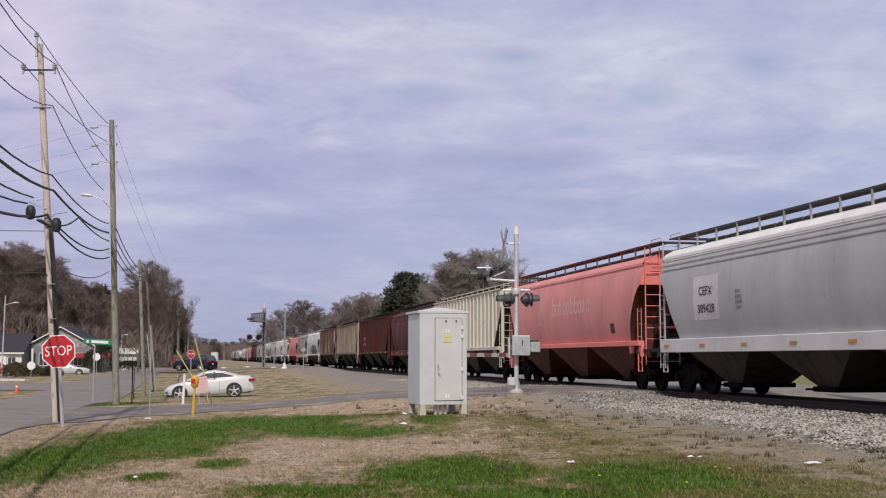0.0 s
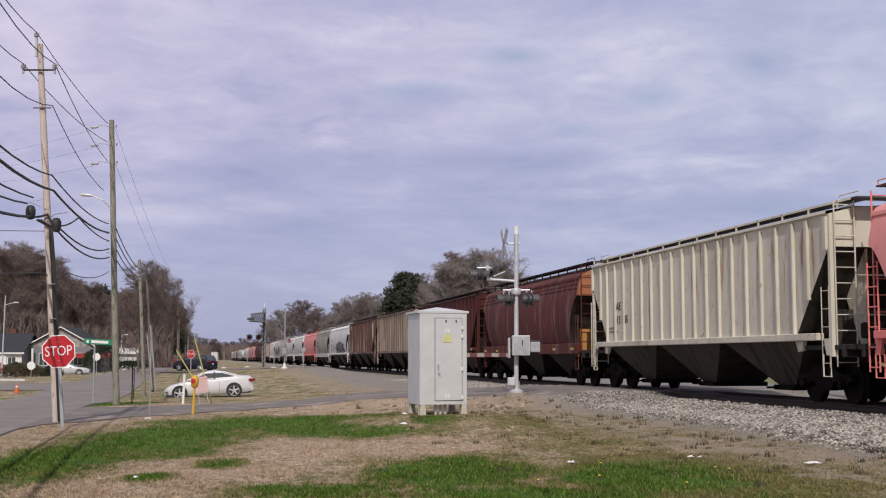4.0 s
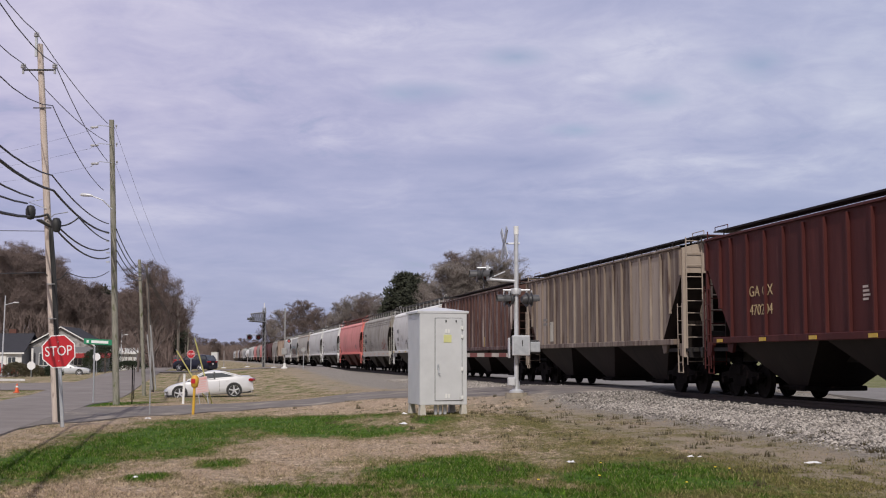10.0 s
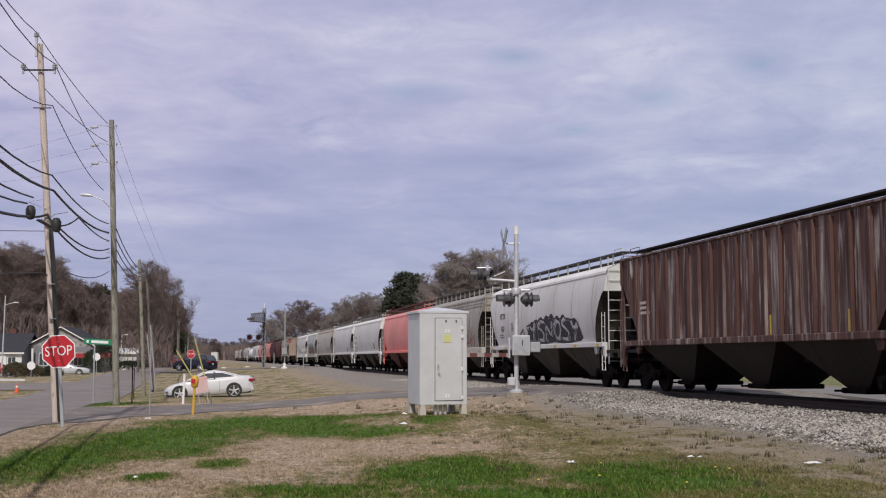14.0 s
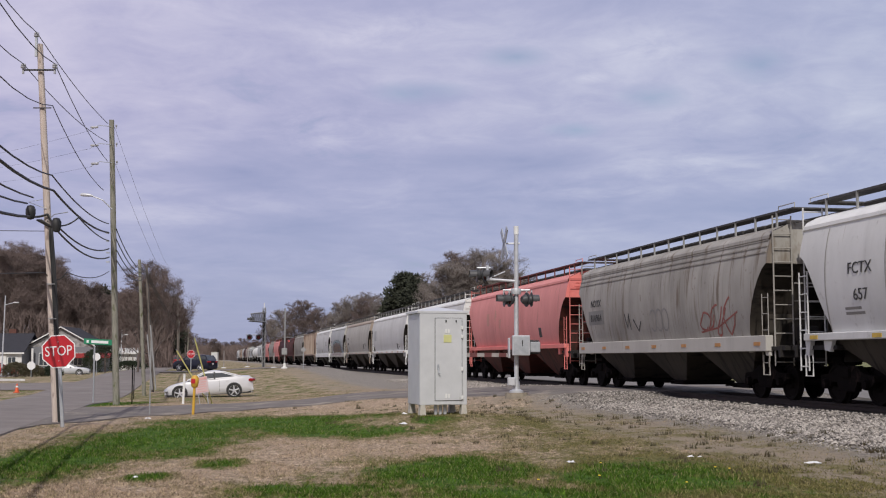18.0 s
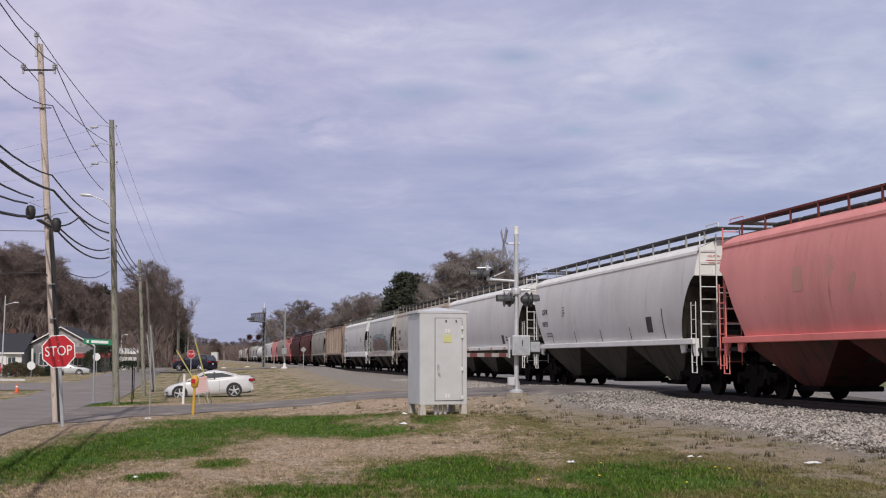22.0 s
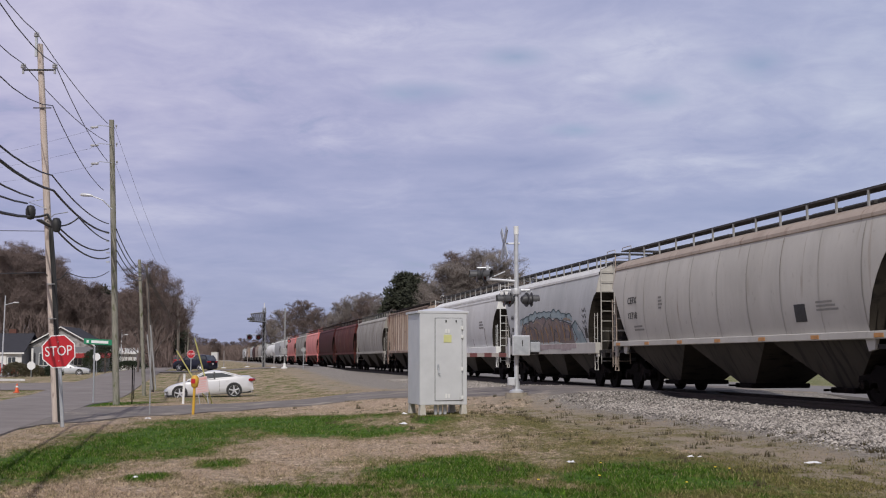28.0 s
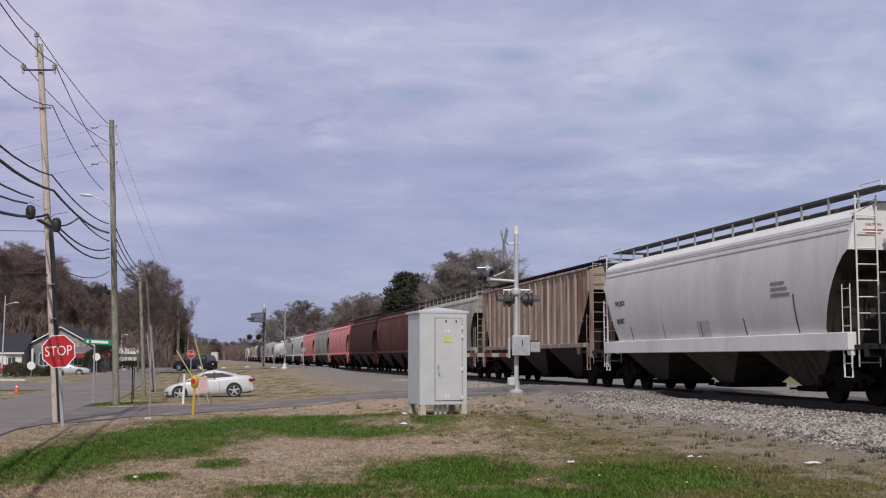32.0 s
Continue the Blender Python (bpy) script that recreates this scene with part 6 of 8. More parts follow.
wire([G1 + Vector((0, 0, -0.12)), q2(5.43)], 0.026, 0.30, COMM)
far = Vector((-30.9, 150, 8.4))
for z, sg in ((10.4, 1.6), (9.0, 1.8)):
    wire([q2(z, 0.15), far + Vector((0, 0, 0.3 if z > 10 else -0.2))], 0.006, sg, POWER)
for z in (6.5, 6.1, 5.7, 5.3):
    wire([q2(z, 0.15), P4T + Vector((0, 0, -0.25 - (6.5 - z) * 0.3)), Vector((-34.3, 158, 6.2 - (6.5 - z) * 0.4))], 0.02, 0.5, COMM)
for z, zl in ((10.3, 12.2), (9.6, 11.4), (8.9, 10.6)):
    wire([q2(z, -0.75), Vector((-44, 95, zl + 5.0))], 0.004, 0.6, POWER)
SV = P1B + d * 0.39 + Vector((-0.1, -0.1, 0))
wire([Vector((-38, 62, 9.4)), P1B + d * 0.50], 0.010, 0.3, POWER)
wire([Vector((-34, 60, 6.3)), SV, SV + Vector((0.5, 0.2, 0.03)), q2(4.9)], 0.014, 0.2, COMM)

# ---- posts and markers by the crossing road ----
YELLOW = mat("yellow_plastic", (0.66, 0.40, 0.05), (0.56, 0.33, 0.04), rough=0.5)
LIME = mat("faded_yellow_guard", (0.46, 0.43, 0.14), (0.38, 0.35, 0.11), rough=0.5)
PINK_BOARD = mat("sun_faded_board", (0.66, 0.52, 0.51), (0.58, 0.44, 0.43), rough=0.6)
PINKISH = mat("faded_red_print", (0.62, 0.28, 0.26), (0.70, 0.45, 0.42), rough=0.6)
mk = thing("pipeline_marker", "yellow pipeline marker post with a rounded cap", "marker post", pose(-7.47, 36.6, gz(-7.47, 36.6), 0, 2, 0))
part("post", M().tube([(0, 0, -0.2), (0, 0, 0.86)], 0.040, 10), YELLOW, mk, smooth=40)
part("cap", M().lathe([(0.055, 0.80), (0.10, 0.84), (0.12, 0.95), (0.12, 1.08), (0.07, 1.16), (0.0, 1.18)], (0, 0, 0), 12), YELLOW, mk, smooth=40)
part("cap_label", M().box((-0.02, -0.118, 1.0), (0.12, 0.02, 0.14)), SIGN_RED, mk)
pm = thing("warning_sign", "tilted faded red and white warning board", "warning sign", pose(-8.85, 45.4, gz(-8.85, 45.4) - 0.06, 0, -9, 5))
part("board", M().box((0, 0, 0.80), (0.49, 0.02, 0.60), 0, 0.006), PINK_BOARD, pm)
part("heading", M().box((0, -0.014, 1.03), (0.44, 0.012, 0.09)), PINKISH, pm, "red heading bar")
for i in range(5):
    part("text_bar", M().box((0.0, -0.013, 0.91 - 0.085 * i), (0.38 - 0.05 * (i % 2), 0.01, 0.03)), PINKISH, pm)
for x in (-0.22, 0.22):
    part("leg", M().box((x * 0.7, 0.03, 0.20), (0.03, 0.03, 0.8)), STEEL, pm)
for foot, head in (((-8.76, 46.0), (-10.05, 1.90)), ((-8.66, 46.0), (-9.38, 2.36))):
    fz = gz(foot[0], foot[1]) - 0.05
    gg = thing("guy_guard", "leaning yellow plastic guy-wire guard", "guy guard", pose(foot[0], foot[1], fz), "yellow guards")
    part("tube", M().tube([(0, 0, 0.0), (head[0] - foot[0], 0, head[1] - fz)], 0.026, 8), LIME, gg, smooth=40)
    part("strand", M().tube([(0.0, 0.03, 0.0), ((head[0] - foot[0]) * 1.03, 0.03, (head[1] - fz) * 1.03)], 0.007, 5), STEEL, gg)
wp = thing("marker_post", "slim white marker post leaning slightly", "marker post", pose(-9.9, 46.6, gz(-9.9, 46.6), 0, 2, 0))
part("post", M().box((0, 0, 0.5), (0.085, 0.05, 1.3), 0, 0.01), WHITE, wp)
tp = thing("sign_post", "thin bare steel sign post in the grass", "post", pose(-8.6, 35.9, gz(-8.6, 35.9)))
part("post", M().tube([(0, 0, -0.2), (0, 0, 2.4)], 0.022, 6), DULL, tp)
ss = thing("street_sign", "green street name blades on a slim post", "street sign", pose(-14.35, 50.2, gz(-14.35, 50.2)))
SIGN_GREEN = mat("sign_green", (0.02, 0.24, 0.12), (0.02, 0.20, 0.10), rough=0.4)
part("post", M().tube([(0, 0, -0.2), (0, 0, 2.35)], 0.035, 8), STEEL, ss)
bl_ = part("name_blade", M().box((0.0, 0, 2.52), (1.16, 0.02, 0.23), 0, 0.004), SIGN_GREEN, ss, "green street name blade", at=pose(0, 0, 0, 0, 3, 0))
part("name_bar", M().box((0.08, -0.014, 2.52), (0.70, 0.008, 0.11)), SIGN_WHITE, bl_)
part("name_bar", M().box((-0.42, -0.014, 2.52), (0.09, 0.008, 0.11)), SIGN_WHITE, bl_)
for i, (x, y) in enumerate(((-15.3, 60.5), (-12.5, 46.8))):
    o = thing("marker_post", "thin rusty stake at the roadside", "marker post", pose(x + i * 0.6, y, gz(x, y)))
    part("post", M().tube([(0, 0, -0.2), (0, 0, 1.5)], 0.025, 6), RUN, o)
ORANGE = mat("cone_orange", (0.75, 0.12, 0.03), (0.66, 0.10, 0.03), rough=0.5)
cone = thing("traffic_cone", "orange traffic cone with a white collar", "traffic cone", pose(-24.4, 70.0, gz(-24.4, 70.0)))
part("base", M().box((0, 0, 0.02), (0.30, 0.30, 0.04), 0, 0.01), ORANGE, cone)
part("shell", M().lathe([(0.12, 0.04), (0.03, 0.52), (0.0, 0.52)], (0, 0, 0), 14), ORANGE, cone, smooth=40)
part("collar", M().lathe([(0.078, 0.30), (0.06, 0.39)], (0, 0, 0), 14), WHITE, cone, smooth=40)

# ---- second crossing: cantilever, signals, cabinets ----
gx, gy = -20.0, 136.0
gan = thing("signal_cantilever", "grey steel cantilever signal bridge with flashing lights", "signal bridge", pose(gx, gy, gz(gx, gy)))
for x in (-0.14, 0.14):
    for y in (-0.14, 0.14):
        part("mast_leg", M().tube([(x, y, -0.2), (x, y, 6.6)], 0.04, 6), DULL, gan)
for i in range(12):
    z = 0.4 + i * 0.52
    for y in (-0.14, 0.14):
        part("lattice", M().tube([(-0.14, y, z), (0.14, y, z + 0.5)], 0.03, 4), DULL, gan)
    part("lattice", M().tube([(-0.14, -0.14, z), (-0.14, 0.14, z + 0.5)], 0.03, 4), DULL, gan)
part("mast_panel", M().box((0, 0.1, 3.1), (0.20, 0.2, 6.2)), GREY_BACK, gan)
part("finial", M().tube([(0, 0, 6.6), (0, 0, 7.1)], 0.05, 6), WHITE, gan)
for z in (5.0, 6.1):
    for y in (-0.3, 0.3):
        part("boom_chord", M().tube([(0.2, y, z), (-0.75, y - 4.4, z - (0.35 if z > 6 else 0.0))], 0.05, 6), DULL, gan)
for i in range(7):
    k_ = i / 7
    for y in (-0.3, 0.3):
        part("boom_lattice", M().tube([(-0.75 * k_, y - 4.4 * k_, 5.0), (-0.75 * (k_ + 0.14), y - 4.4 * (k_ + 0.14), 6.1 - 0.35 * k_)], 0.04, 4), DULL, gan)
part("walkway", M().box((-0.4, -2.2, 4.95), (4.4, 0.6, 0.05), math.atan2(4.4, 0.75)), GRATE, gan)
flasher(gan, -0.9, -4.2, 5.15, -70, size=1.2)
flasher(gan, -0.8, -2.9, 5.15, -70, size=1.2)
part("light_arm", M().tube([(-2.0, -0.2, 3.55), (0.3, -0.2, 3.55)], 0.05, 6), DULL, gan)
flasher(gan, -1.55, -0.3, 3.3, 5, size=1.35)
flasher(gan, -0.55, -0.3, 3.3, 5, size=1.35)
s2x, s2y = -15.0, 115.5
s2 = thing("crossing_signal", "far crossing signal mast with a lit red lamp", "crossing signal", pose(s2x, s2y, gz(s2x, s2y)))
part("mast", M().tube([(0, 0, 0), (0, 0, 5.7)], 0.07, 8), DULL, s2, smooth=40)
part("base_casting", M().lathe([(0.30, -0.1), (0.30, 0.08), (0.14, 0.18), (0.11, 0.5), (0, 0.52)], (0, 0, 0), 10), WHITE, s2)
part("gate_mechanism", M().box((0, -0.15, 1.6), (0.5, 0.36, 0.62), 0, 0.03), DULL, s2)
part("light_arm", M().tube([(-0.1, 0, 2.95), (0.8, 0, 2.95)], 0.035, 6), DULL, s2)
flasher(s2, 0.42, -0.1, 2.6, -10, True, 0.75)
cs = thing("diamond_sign", "back of a diamond warning sign on a post", "sign", pose(-12.7, 111, gz(-12.7, 111)))
part("post", M().tube([(0, 0, -0.2), (0, 0, 1.75)], 0.04, 6), STEEL, cs)
part("panel", M().prism([(0, 1.50), (0.27, 1.77), (0, 2.04), (-0.27, 1.77)], 1, -0.05, -0.03), DULL, cs)
for x, y, h, lb in ((-16.9, 122, 1.5, "white plastic marker post near the track"), (-23.4, 146, 1.6, "white plastic marker post near the track"), (-26.4, 147, 2.1, "white plastic marker post near the track")):
    o = thing("marker_post", lb, "marker post", pose(x, y, gz(x, y)), "white marker posts")
    part("post", M().tube([(0, 0, -0.1), (0, 0, h)], 0.05, 8), FADED, o)
    part("base", M().lathe([(0.34, -0.1), (0.3, 0.08), (0.0, 0.10)], (0, 0, 0), 10), WHITE, o)
for x, y, w, h in ((-31.8, 170, 0.85, 1.95), (-34.6, 172, 0.55, 1.7)):
    o = thing("relay_cabinet", "white relay cabinet beside the far track", "signal case", pose(x, y, gz(x, y)), "far relay cabinets")
    part("body", M().box((0, 0, h / 2 + 0.1), (w, 0.8, h), 0, 0.02), WHITE, o)
    part("roof", M().box((0, 0, h + 0.13), (w + 0.12, 0.92, 0.06), 0, 0.01), WHITE, o)
    part("door_frame", M().box((0, -0.405, h / 2 + 0.1), (w * 0.75, 0.02, h * 0.85)), CASE_PAINT, o)

# ---- vehicles ----
CAR_GLASS = mat("tinted_car_glass", (0.05, 0.055, 0.06), (0.035, 0.04, 0.045), rough=0.08, bump=0.0, spec=0.9)
RIM = mat("alloy_rim", (0.72, 0.72, 0.74), (0.62, 0.62, 0.64), rough=0.35, metal=0.45, bump=0)
RIM_DARK = mat("dark_rim_gaps", (0.02, 0.02, 0.02), rough=0.5, bump=0)
HEADLAMP = mat("headlamp_glass", (0.70, 0.72, 0.75), (0.5, 0.52, 0.55), rough=0.1, bump=0)
TAIL_RED = mat("tail_lamp_red", (0.36, 0.015, 0.02), (0.25, 0.01, 0.015), rough=0.15, bump=0)


def car_paint(name, c):
    return mat(name, c, tuple(v * 0.93 for v in c), rough=0.32, scale=1.0, bump=0.0, coat=0.25, spec=0.4)


def lerp_s(tab, x):
    for (a, *u), (b_, *v) in zip(tab, tab[1:]):
        if x <= b_:
            k_ = (x - a) / (b_ - a)
            return [p + (q - p) * k_ for p, q in zip(u, v)]
    return tab[-1][1:]


def road_car(name, label, at, paint_, length, shape, roof_z, belt, wheel_r, axles, cabin, width=1.82, group="parked cars"):
    """Car along +y (nose at +y). shape: rows of y share, hood height, half-width share. cabin: y shares of windscreen foot, roof front, roof back, rear screen foot."""
    car = thing(name, label, "car", at, group)
    hw = width / 2
    ys = [length * (-0.5 + k_ / 28) for k_ in range(29)]

    def section(y):
        top, wd = lerp_s(shape, y / length + 0.5)
        w_ = hw * wd
        return [(w_ * 0.86, y, 0.20), (w_ * 0.97, y, 0.30), (w_, y, 0.52), (w_ * 0.985, y, top - 0.10), (w_ * 0.93, y, top - 0.02), (w_ * 0.6, y, top + 0.02), (0, y, top + 0.03)]
    rows = []
    for y in ys:
        s_ = section(y)
        rows.append(s_ + [(-x, yy, z) for x, yy, z in reversed(s_[:-1])])
    b_ = M().grid(rows)
    b_.add(rows[0], [tuple(range(len(rows[0])))])
    b_.add(rows[-1], [tuple(range(len(rows[-1])))])
    body = part("body", b_, paint_, car, smooth=40)
    part("underbody", M().box((0, 0, 0.24), (width * 0.86, length * 0.94, 0.12)), BLACK, car)
    f0, f1, r1, r0 = [(v - 0.5) * length for v in cabin]
    wr = hw * 0.70

    def ring(y, z, w_):
        return [(w_, y, z), (-w_, y, z)]
    side = [(f0, belt), (f1, roof_z - 0.02), (r1, roof_z - 0.02), (r0, belt + 0.03)]
    lo = [(y, belt - 0.02) for y in (f0, f1, r1, r0)]
    g_ = M()
    for sx in (-1, 1):
        pts = [(sx * hw * 0.90, f0, belt - 0.02), (sx * wr, f1, roof_z - 0.03), (sx * wr, r1, roof_z - 0.03), (sx * hw * 0.88, r0, belt)]
        part("cabin_side", M().add(pts, [(0, 1, 2, 3)]), paint_, car)
        kz = lambda z: hw * 0.90 + (wr - hw * 0.90) * (z - belt) / (roof_z - belt)
        zt, zb_, sh_ = roof_z - 0.10, belt + 0.03, 0.30 * (f0 - f1)
        g_.add([(sx * (kz(zb_) + 0.012), f0 - sh_, zb_), (sx * (kz(zt) + 0.012), f1 - 0.06, zt), (sx * (kz(zt) + 0.012), r1 + 0.05, zt), (sx * (kz(zb_ + 0.06) + 0.012), r0 + 0.45 * (r1 - r0), zb_ + 0.06)], [(0, 1, 2, 3)])
    g_.add([(-hw * 0.90, f0, belt - 0.02), (hw * 0.90, f0, belt - 0.02), (wr, f1, roof_z - 0.03), (-wr, f1, roof_z - 0.03)], [(0, 1, 2, 3)])
    g_.add([(-hw * 0.88, r0, belt), (hw * 0.88, r0, belt), (wr, r1, roof_z - 0.03), (-wr, r1, roof_z - 0.03)], [(0, 1, 2, 3)])
    part("windows", g_, CAR_GLASS, car, "dark tinted glass")
    rows = []
    for k_ in range(9):
        y = f1 + (r1 - f1) * k_ / 8
        hgt = roof_z - 0.06 + 0.08 * math.sin(math.pi * k_ / 8)
        rows.append([(wr + 0.05, y, roof_z - 0.10), (wr * 0.9, y, hgt), (0, y, hgt + 0.03), (-wr * 0.9, y, hgt), (-wr - 0.05, y, roof_z - 0.10)])
    part("roof", M().grid(rows), paint_, car, smooth=50)
    for sx in (-1, 1):
        for (ya, za, xa), (yb, zb, xb) in ((((f0, belt - 0.02, hw * 0.91)), (f1, roof_z - 0.04, wr + 0.01)), ((r0, belt, hw * 0.89), (r1, roof_z - 0.04, wr + 0.01)), (((f1 + r1) / 2 - 0.05, belt, hw * 0.93), ((f1 + r1) / 2 - 0.05, roof_z - 0.04, wr + 0.01))):
            part("pillar", M().tube([(sx * xa, ya, za), (sx * xb, yb, zb)], 0.035, 6), paint_ if abs(ya - (f1 + r1) / 2) > 0.3 else BLACK, car)
        part("mirror", M().box((sx * (hw + 0.08), f0 - 0.45, belt + 0.03), (0.18, 0.12, 0.13), 0, 0.03), paint_, car)
        hz = lerp_s(shape, 0.985)[0]
        part("headlight", M().box((sx * hw * 0.66, length * 0.487, hz - 0.11), (0.34, 0.12, 0.12), sx * -0.35, 0.03), HEADLAMP, car)
        tz = lerp_s(shape, 0.015)[0]
        part("taillight", M().box((sx * hw * 0.72, -length * 0.488, tz - 0.13), (0.46, 0.26, 0.15), sx * 0.3, 0.03), TAIL_RED, car)
        for yy in ((f1 + r1) / 2 + 0.35, (f1 + r1) / 2 - 0.7):
            part("door_handle", M().box((sx * (hw * 0.99), yy, belt - 0.13), (0.03, 0.16, 0.03), 0, 0.008), paint_, body)
            part("door_gap", M().box((sx * hw * 0.992, yy + 0.42, 0.62), (0.012, 0.012, belt - 0.45)), BLACK, body)
        for ay in axles:
            wz = wheel_r
            part("wheel_arch", M().lathe([(wheel_r + 0.06, -0.11), (wheel_r + 0.06, 0.11), (0, 0.11)] if sx > 0 else [(wheel_r + 0.06, 0.11), (wheel_r + 0.06, -0.11), (0, -0.11)], (sx * (hw - 0.105), ay, wz + 0.02), 20, 0), BLACK, car)
            w_ = part("wheel", M().lathe([(wheel_r * 0.78, -0.10), (wheel_r * 0.95, -0.10), (wheel_r, -0.06), (wheel_r, 0.06), (wheel_r * 0.95, 0.10), (wheel_r * 0.78, 0.10)], (sx * (hw - 0.08), ay, wz), 24, 0), RUBBER, car, "black tyre on alloy rim", smooth=40)
            part("rim_disc", M().lathe([(0, sx * 0.05), (wheel_r * 0.78, sx * 0.05)], (sx * (hw - 0.08), ay, wz), 20, 0), RIM_DARK, w_)
            rim = M()
            rim.lathe([(wheel_r * 0.70, sx * 0.07), (wheel_r * 0.80, sx * 0.105)], (sx * (hw - 0.08), ay, wz), 20, 0)
            for q_ in range(5):
                a_ = 2 * math.pi * q_ / 5 + 0.3
                rim.tube([(sx * (hw + 0.01), ay, wz), (sx * (hw + 0.015), ay + wheel_r * 0.75 * math.cos(a_), wz + wheel_r * 0.75 * math.sin(a_))], [0.05, 0.032], 5)
            part("rim", rim, RIM, w_)
    part("front_grille", M().box((0, length * 0.495, 0.50), (width * 0.5, 0.06, 0.16), 0, 0.02), BLACK, car)
    part("rear_plate", M().box((0, -length * 0.497, 0.72), (0.32, 0.03, 0.16)), WHITE, car)
    part("front_bumper", M().box((0, length * 0.49, 0.34), (width * 0.86, 0.12, 0.14), 0, 0.04), paint_, car)
    part("rear_bumper", M().box((0, -length * 0.49, 0.38), (width * 0.88, 0.12, 0.18), 0, 0.04), paint_, car)
    return car


SEDAN = [(0.0, 0.92, 0.80), (0.03, 1.04, 0.90), (0.10, 1.07, 0.97), (0.25, 1.02, 1.0), (0.45, 0.99, 1.0), (0.68, 0.96, 1.0), (0.80, 0.90, 0.985), (0.90, 0.80, 0.92), (0.96, 0.70, 0.76), (1.0, 0.56, 0.50)]
OLD = [(0.0, 0.80, 0.84), (0.03, 0.95, 0.93), (0.2, 0.98, 1.0), (0.5, 0.95, 1.0), (0.75, 0.92, 0.99), (0.93, 0.80, 0.93), (1.0, 0.62, 0.80)]
SUVS = [(0.0, 0.98, 0.9), (0.03, 1.12, 0.96), (0.2, 1.15, 1.0), (0.5, 1.12, 1.0), (0.75, 1.10, 1.0), (0.92, 1.02, 0.96), (1.0, 0.82, 0.86)]
SILVER_WHITE = car_paint("pearl_white_car_paint", (0.62, 0.62, 0.64))
SILVER = car_paint("silver_car_paint", (0.50, 0.51, 0.53))
NAVY = car_paint("navy_car_paint", (0.008, 0.009, 0.022))
CAR_RED = car_paint("red_car_paint", (0.40, 0.02, 0.025))
cx, cy = -12.22, 64.0
road_car("sedan", "pearl-white modern sedan parked on dry grass", pose(cx, cy, gz(cx, cy) - 0.07, 0, 0, math.degrees(math.atan2(-0.19, -0.98)) - 90) @ pose(0, 0, 0, -3.2, 0, 0), SILVER_WHITE, 4.52, SEDAN, 1.40, 1.00, 0.345, (-1.27, 1.49), (0.74, 0.55, 0.34, 0.10))
road_car("suv", "dark navy SUV waiting on the side street", pose(-25.6, 126, gz(-25.6, 126) + 0.04, 0, 0, 90 + TRACK - 34), NAVY, 4.35, SUVS, 1.62, 1.10, 0.36, (-1.28, 1.32), (0.74, 0.62, 0.10, 0.03), 1.88)
road_car("sedan", "older silver sedan parked on the forecourt", pose(-41.0, 133, gz(-41, 133) + 0.04, 0, 0, -82), SILVER, 4.95, OLD, 1.36, 0.94, 0.33, (-1.4, 1.45), (0.70, 0.55, 0.30, 0.14))
road_car("sedan", "red sedan parked by the hedge", pose(-49.7, 136, gz(-49.7, 136) + 0.04, 0, 0, -85), CAR_RED, 4.7, OLD, 1.40, 0.95, 0.33, (-1.35, 1.4), (0.70, 0.55, 0.28, 0.12))
p_ = tw(300, -9.2)
road_car("sedan", "white car far down the street", pose(p_.x, p_.y, gz(p_.x, p_.y) + 0.05, 0, 0, TRACK + 180), SILVER_WHITE, 4.7, OLD, 1.45, 0.95, 0.33, (-1.35, 1.4), (0.70, 0.55, 0.28, 0.12))
p_ = tw(268, -6.4)
road_car("suv", "dark SUV far down the street", pose(p_.x, p_.y, gz(p_.x, p_.y) + 0.05, 0, 0, TRACK + 180), NAVY, 4.75, SUVS, 1.75, 1.14, 0.37, (-1.4, 1.42), (0.74, 0.62, 0.10, 0.03), 1.88)
p_ = tw(235, -4.9)
road_car("suv", "dark maroon SUV far down the street", pose(p_.x, p_.y, gz(p_.x, p_.y) + 0.05, 0, 0, TRACK), CAR_RED, 4.75, SUVS, 1.75, 1.14, 0.37, (-1.4, 1.42), (0.74, 0.62, 0.10, 0.03), 1.88)
# ---- buildings across the street ----
SHINGLE = mat("dark_shingles", (0.034, 0.034, 0.042), (0.024, 0.024, 0.030), rough=0.9, scale=2, stretch=(1, 1, 8), bump=0.4)
SIDING = mat("white_siding", (0.72, 0.72, 0.70), (0.62, 0.62, 0.60), rough=0.6, stretch=(0.5, 0.5, 8))
GREY_SIDING = mat("blue_grey_siding", (0.21, 0.215, 0.23), (0.16, 0.165, 0.18), rough=0.7, stretch=(0.5, 0.5, 8))
BRICK_DARK = mat("dark_red_brick", (0.14, 0.06, 0.045), (0.10, 0.045, 0.035), rough=0.9, scale=6)
STONE_W = mat("mottled_gable_stone", (0.42, 0.41, 0.40), (0.14, 0.135, 0.13), rough=0.9, scale=2.2, bump=0.5)
PANE = mat("window_pane", (0.06, 0.07, 0.08), (0.04, 0.05, 0.06), rough=0.08, bump=0)
AWNING = mat("red_awning", (0.30, 0.02, 0.02), (0.24, 0.02, 0.02), rough=0.6)


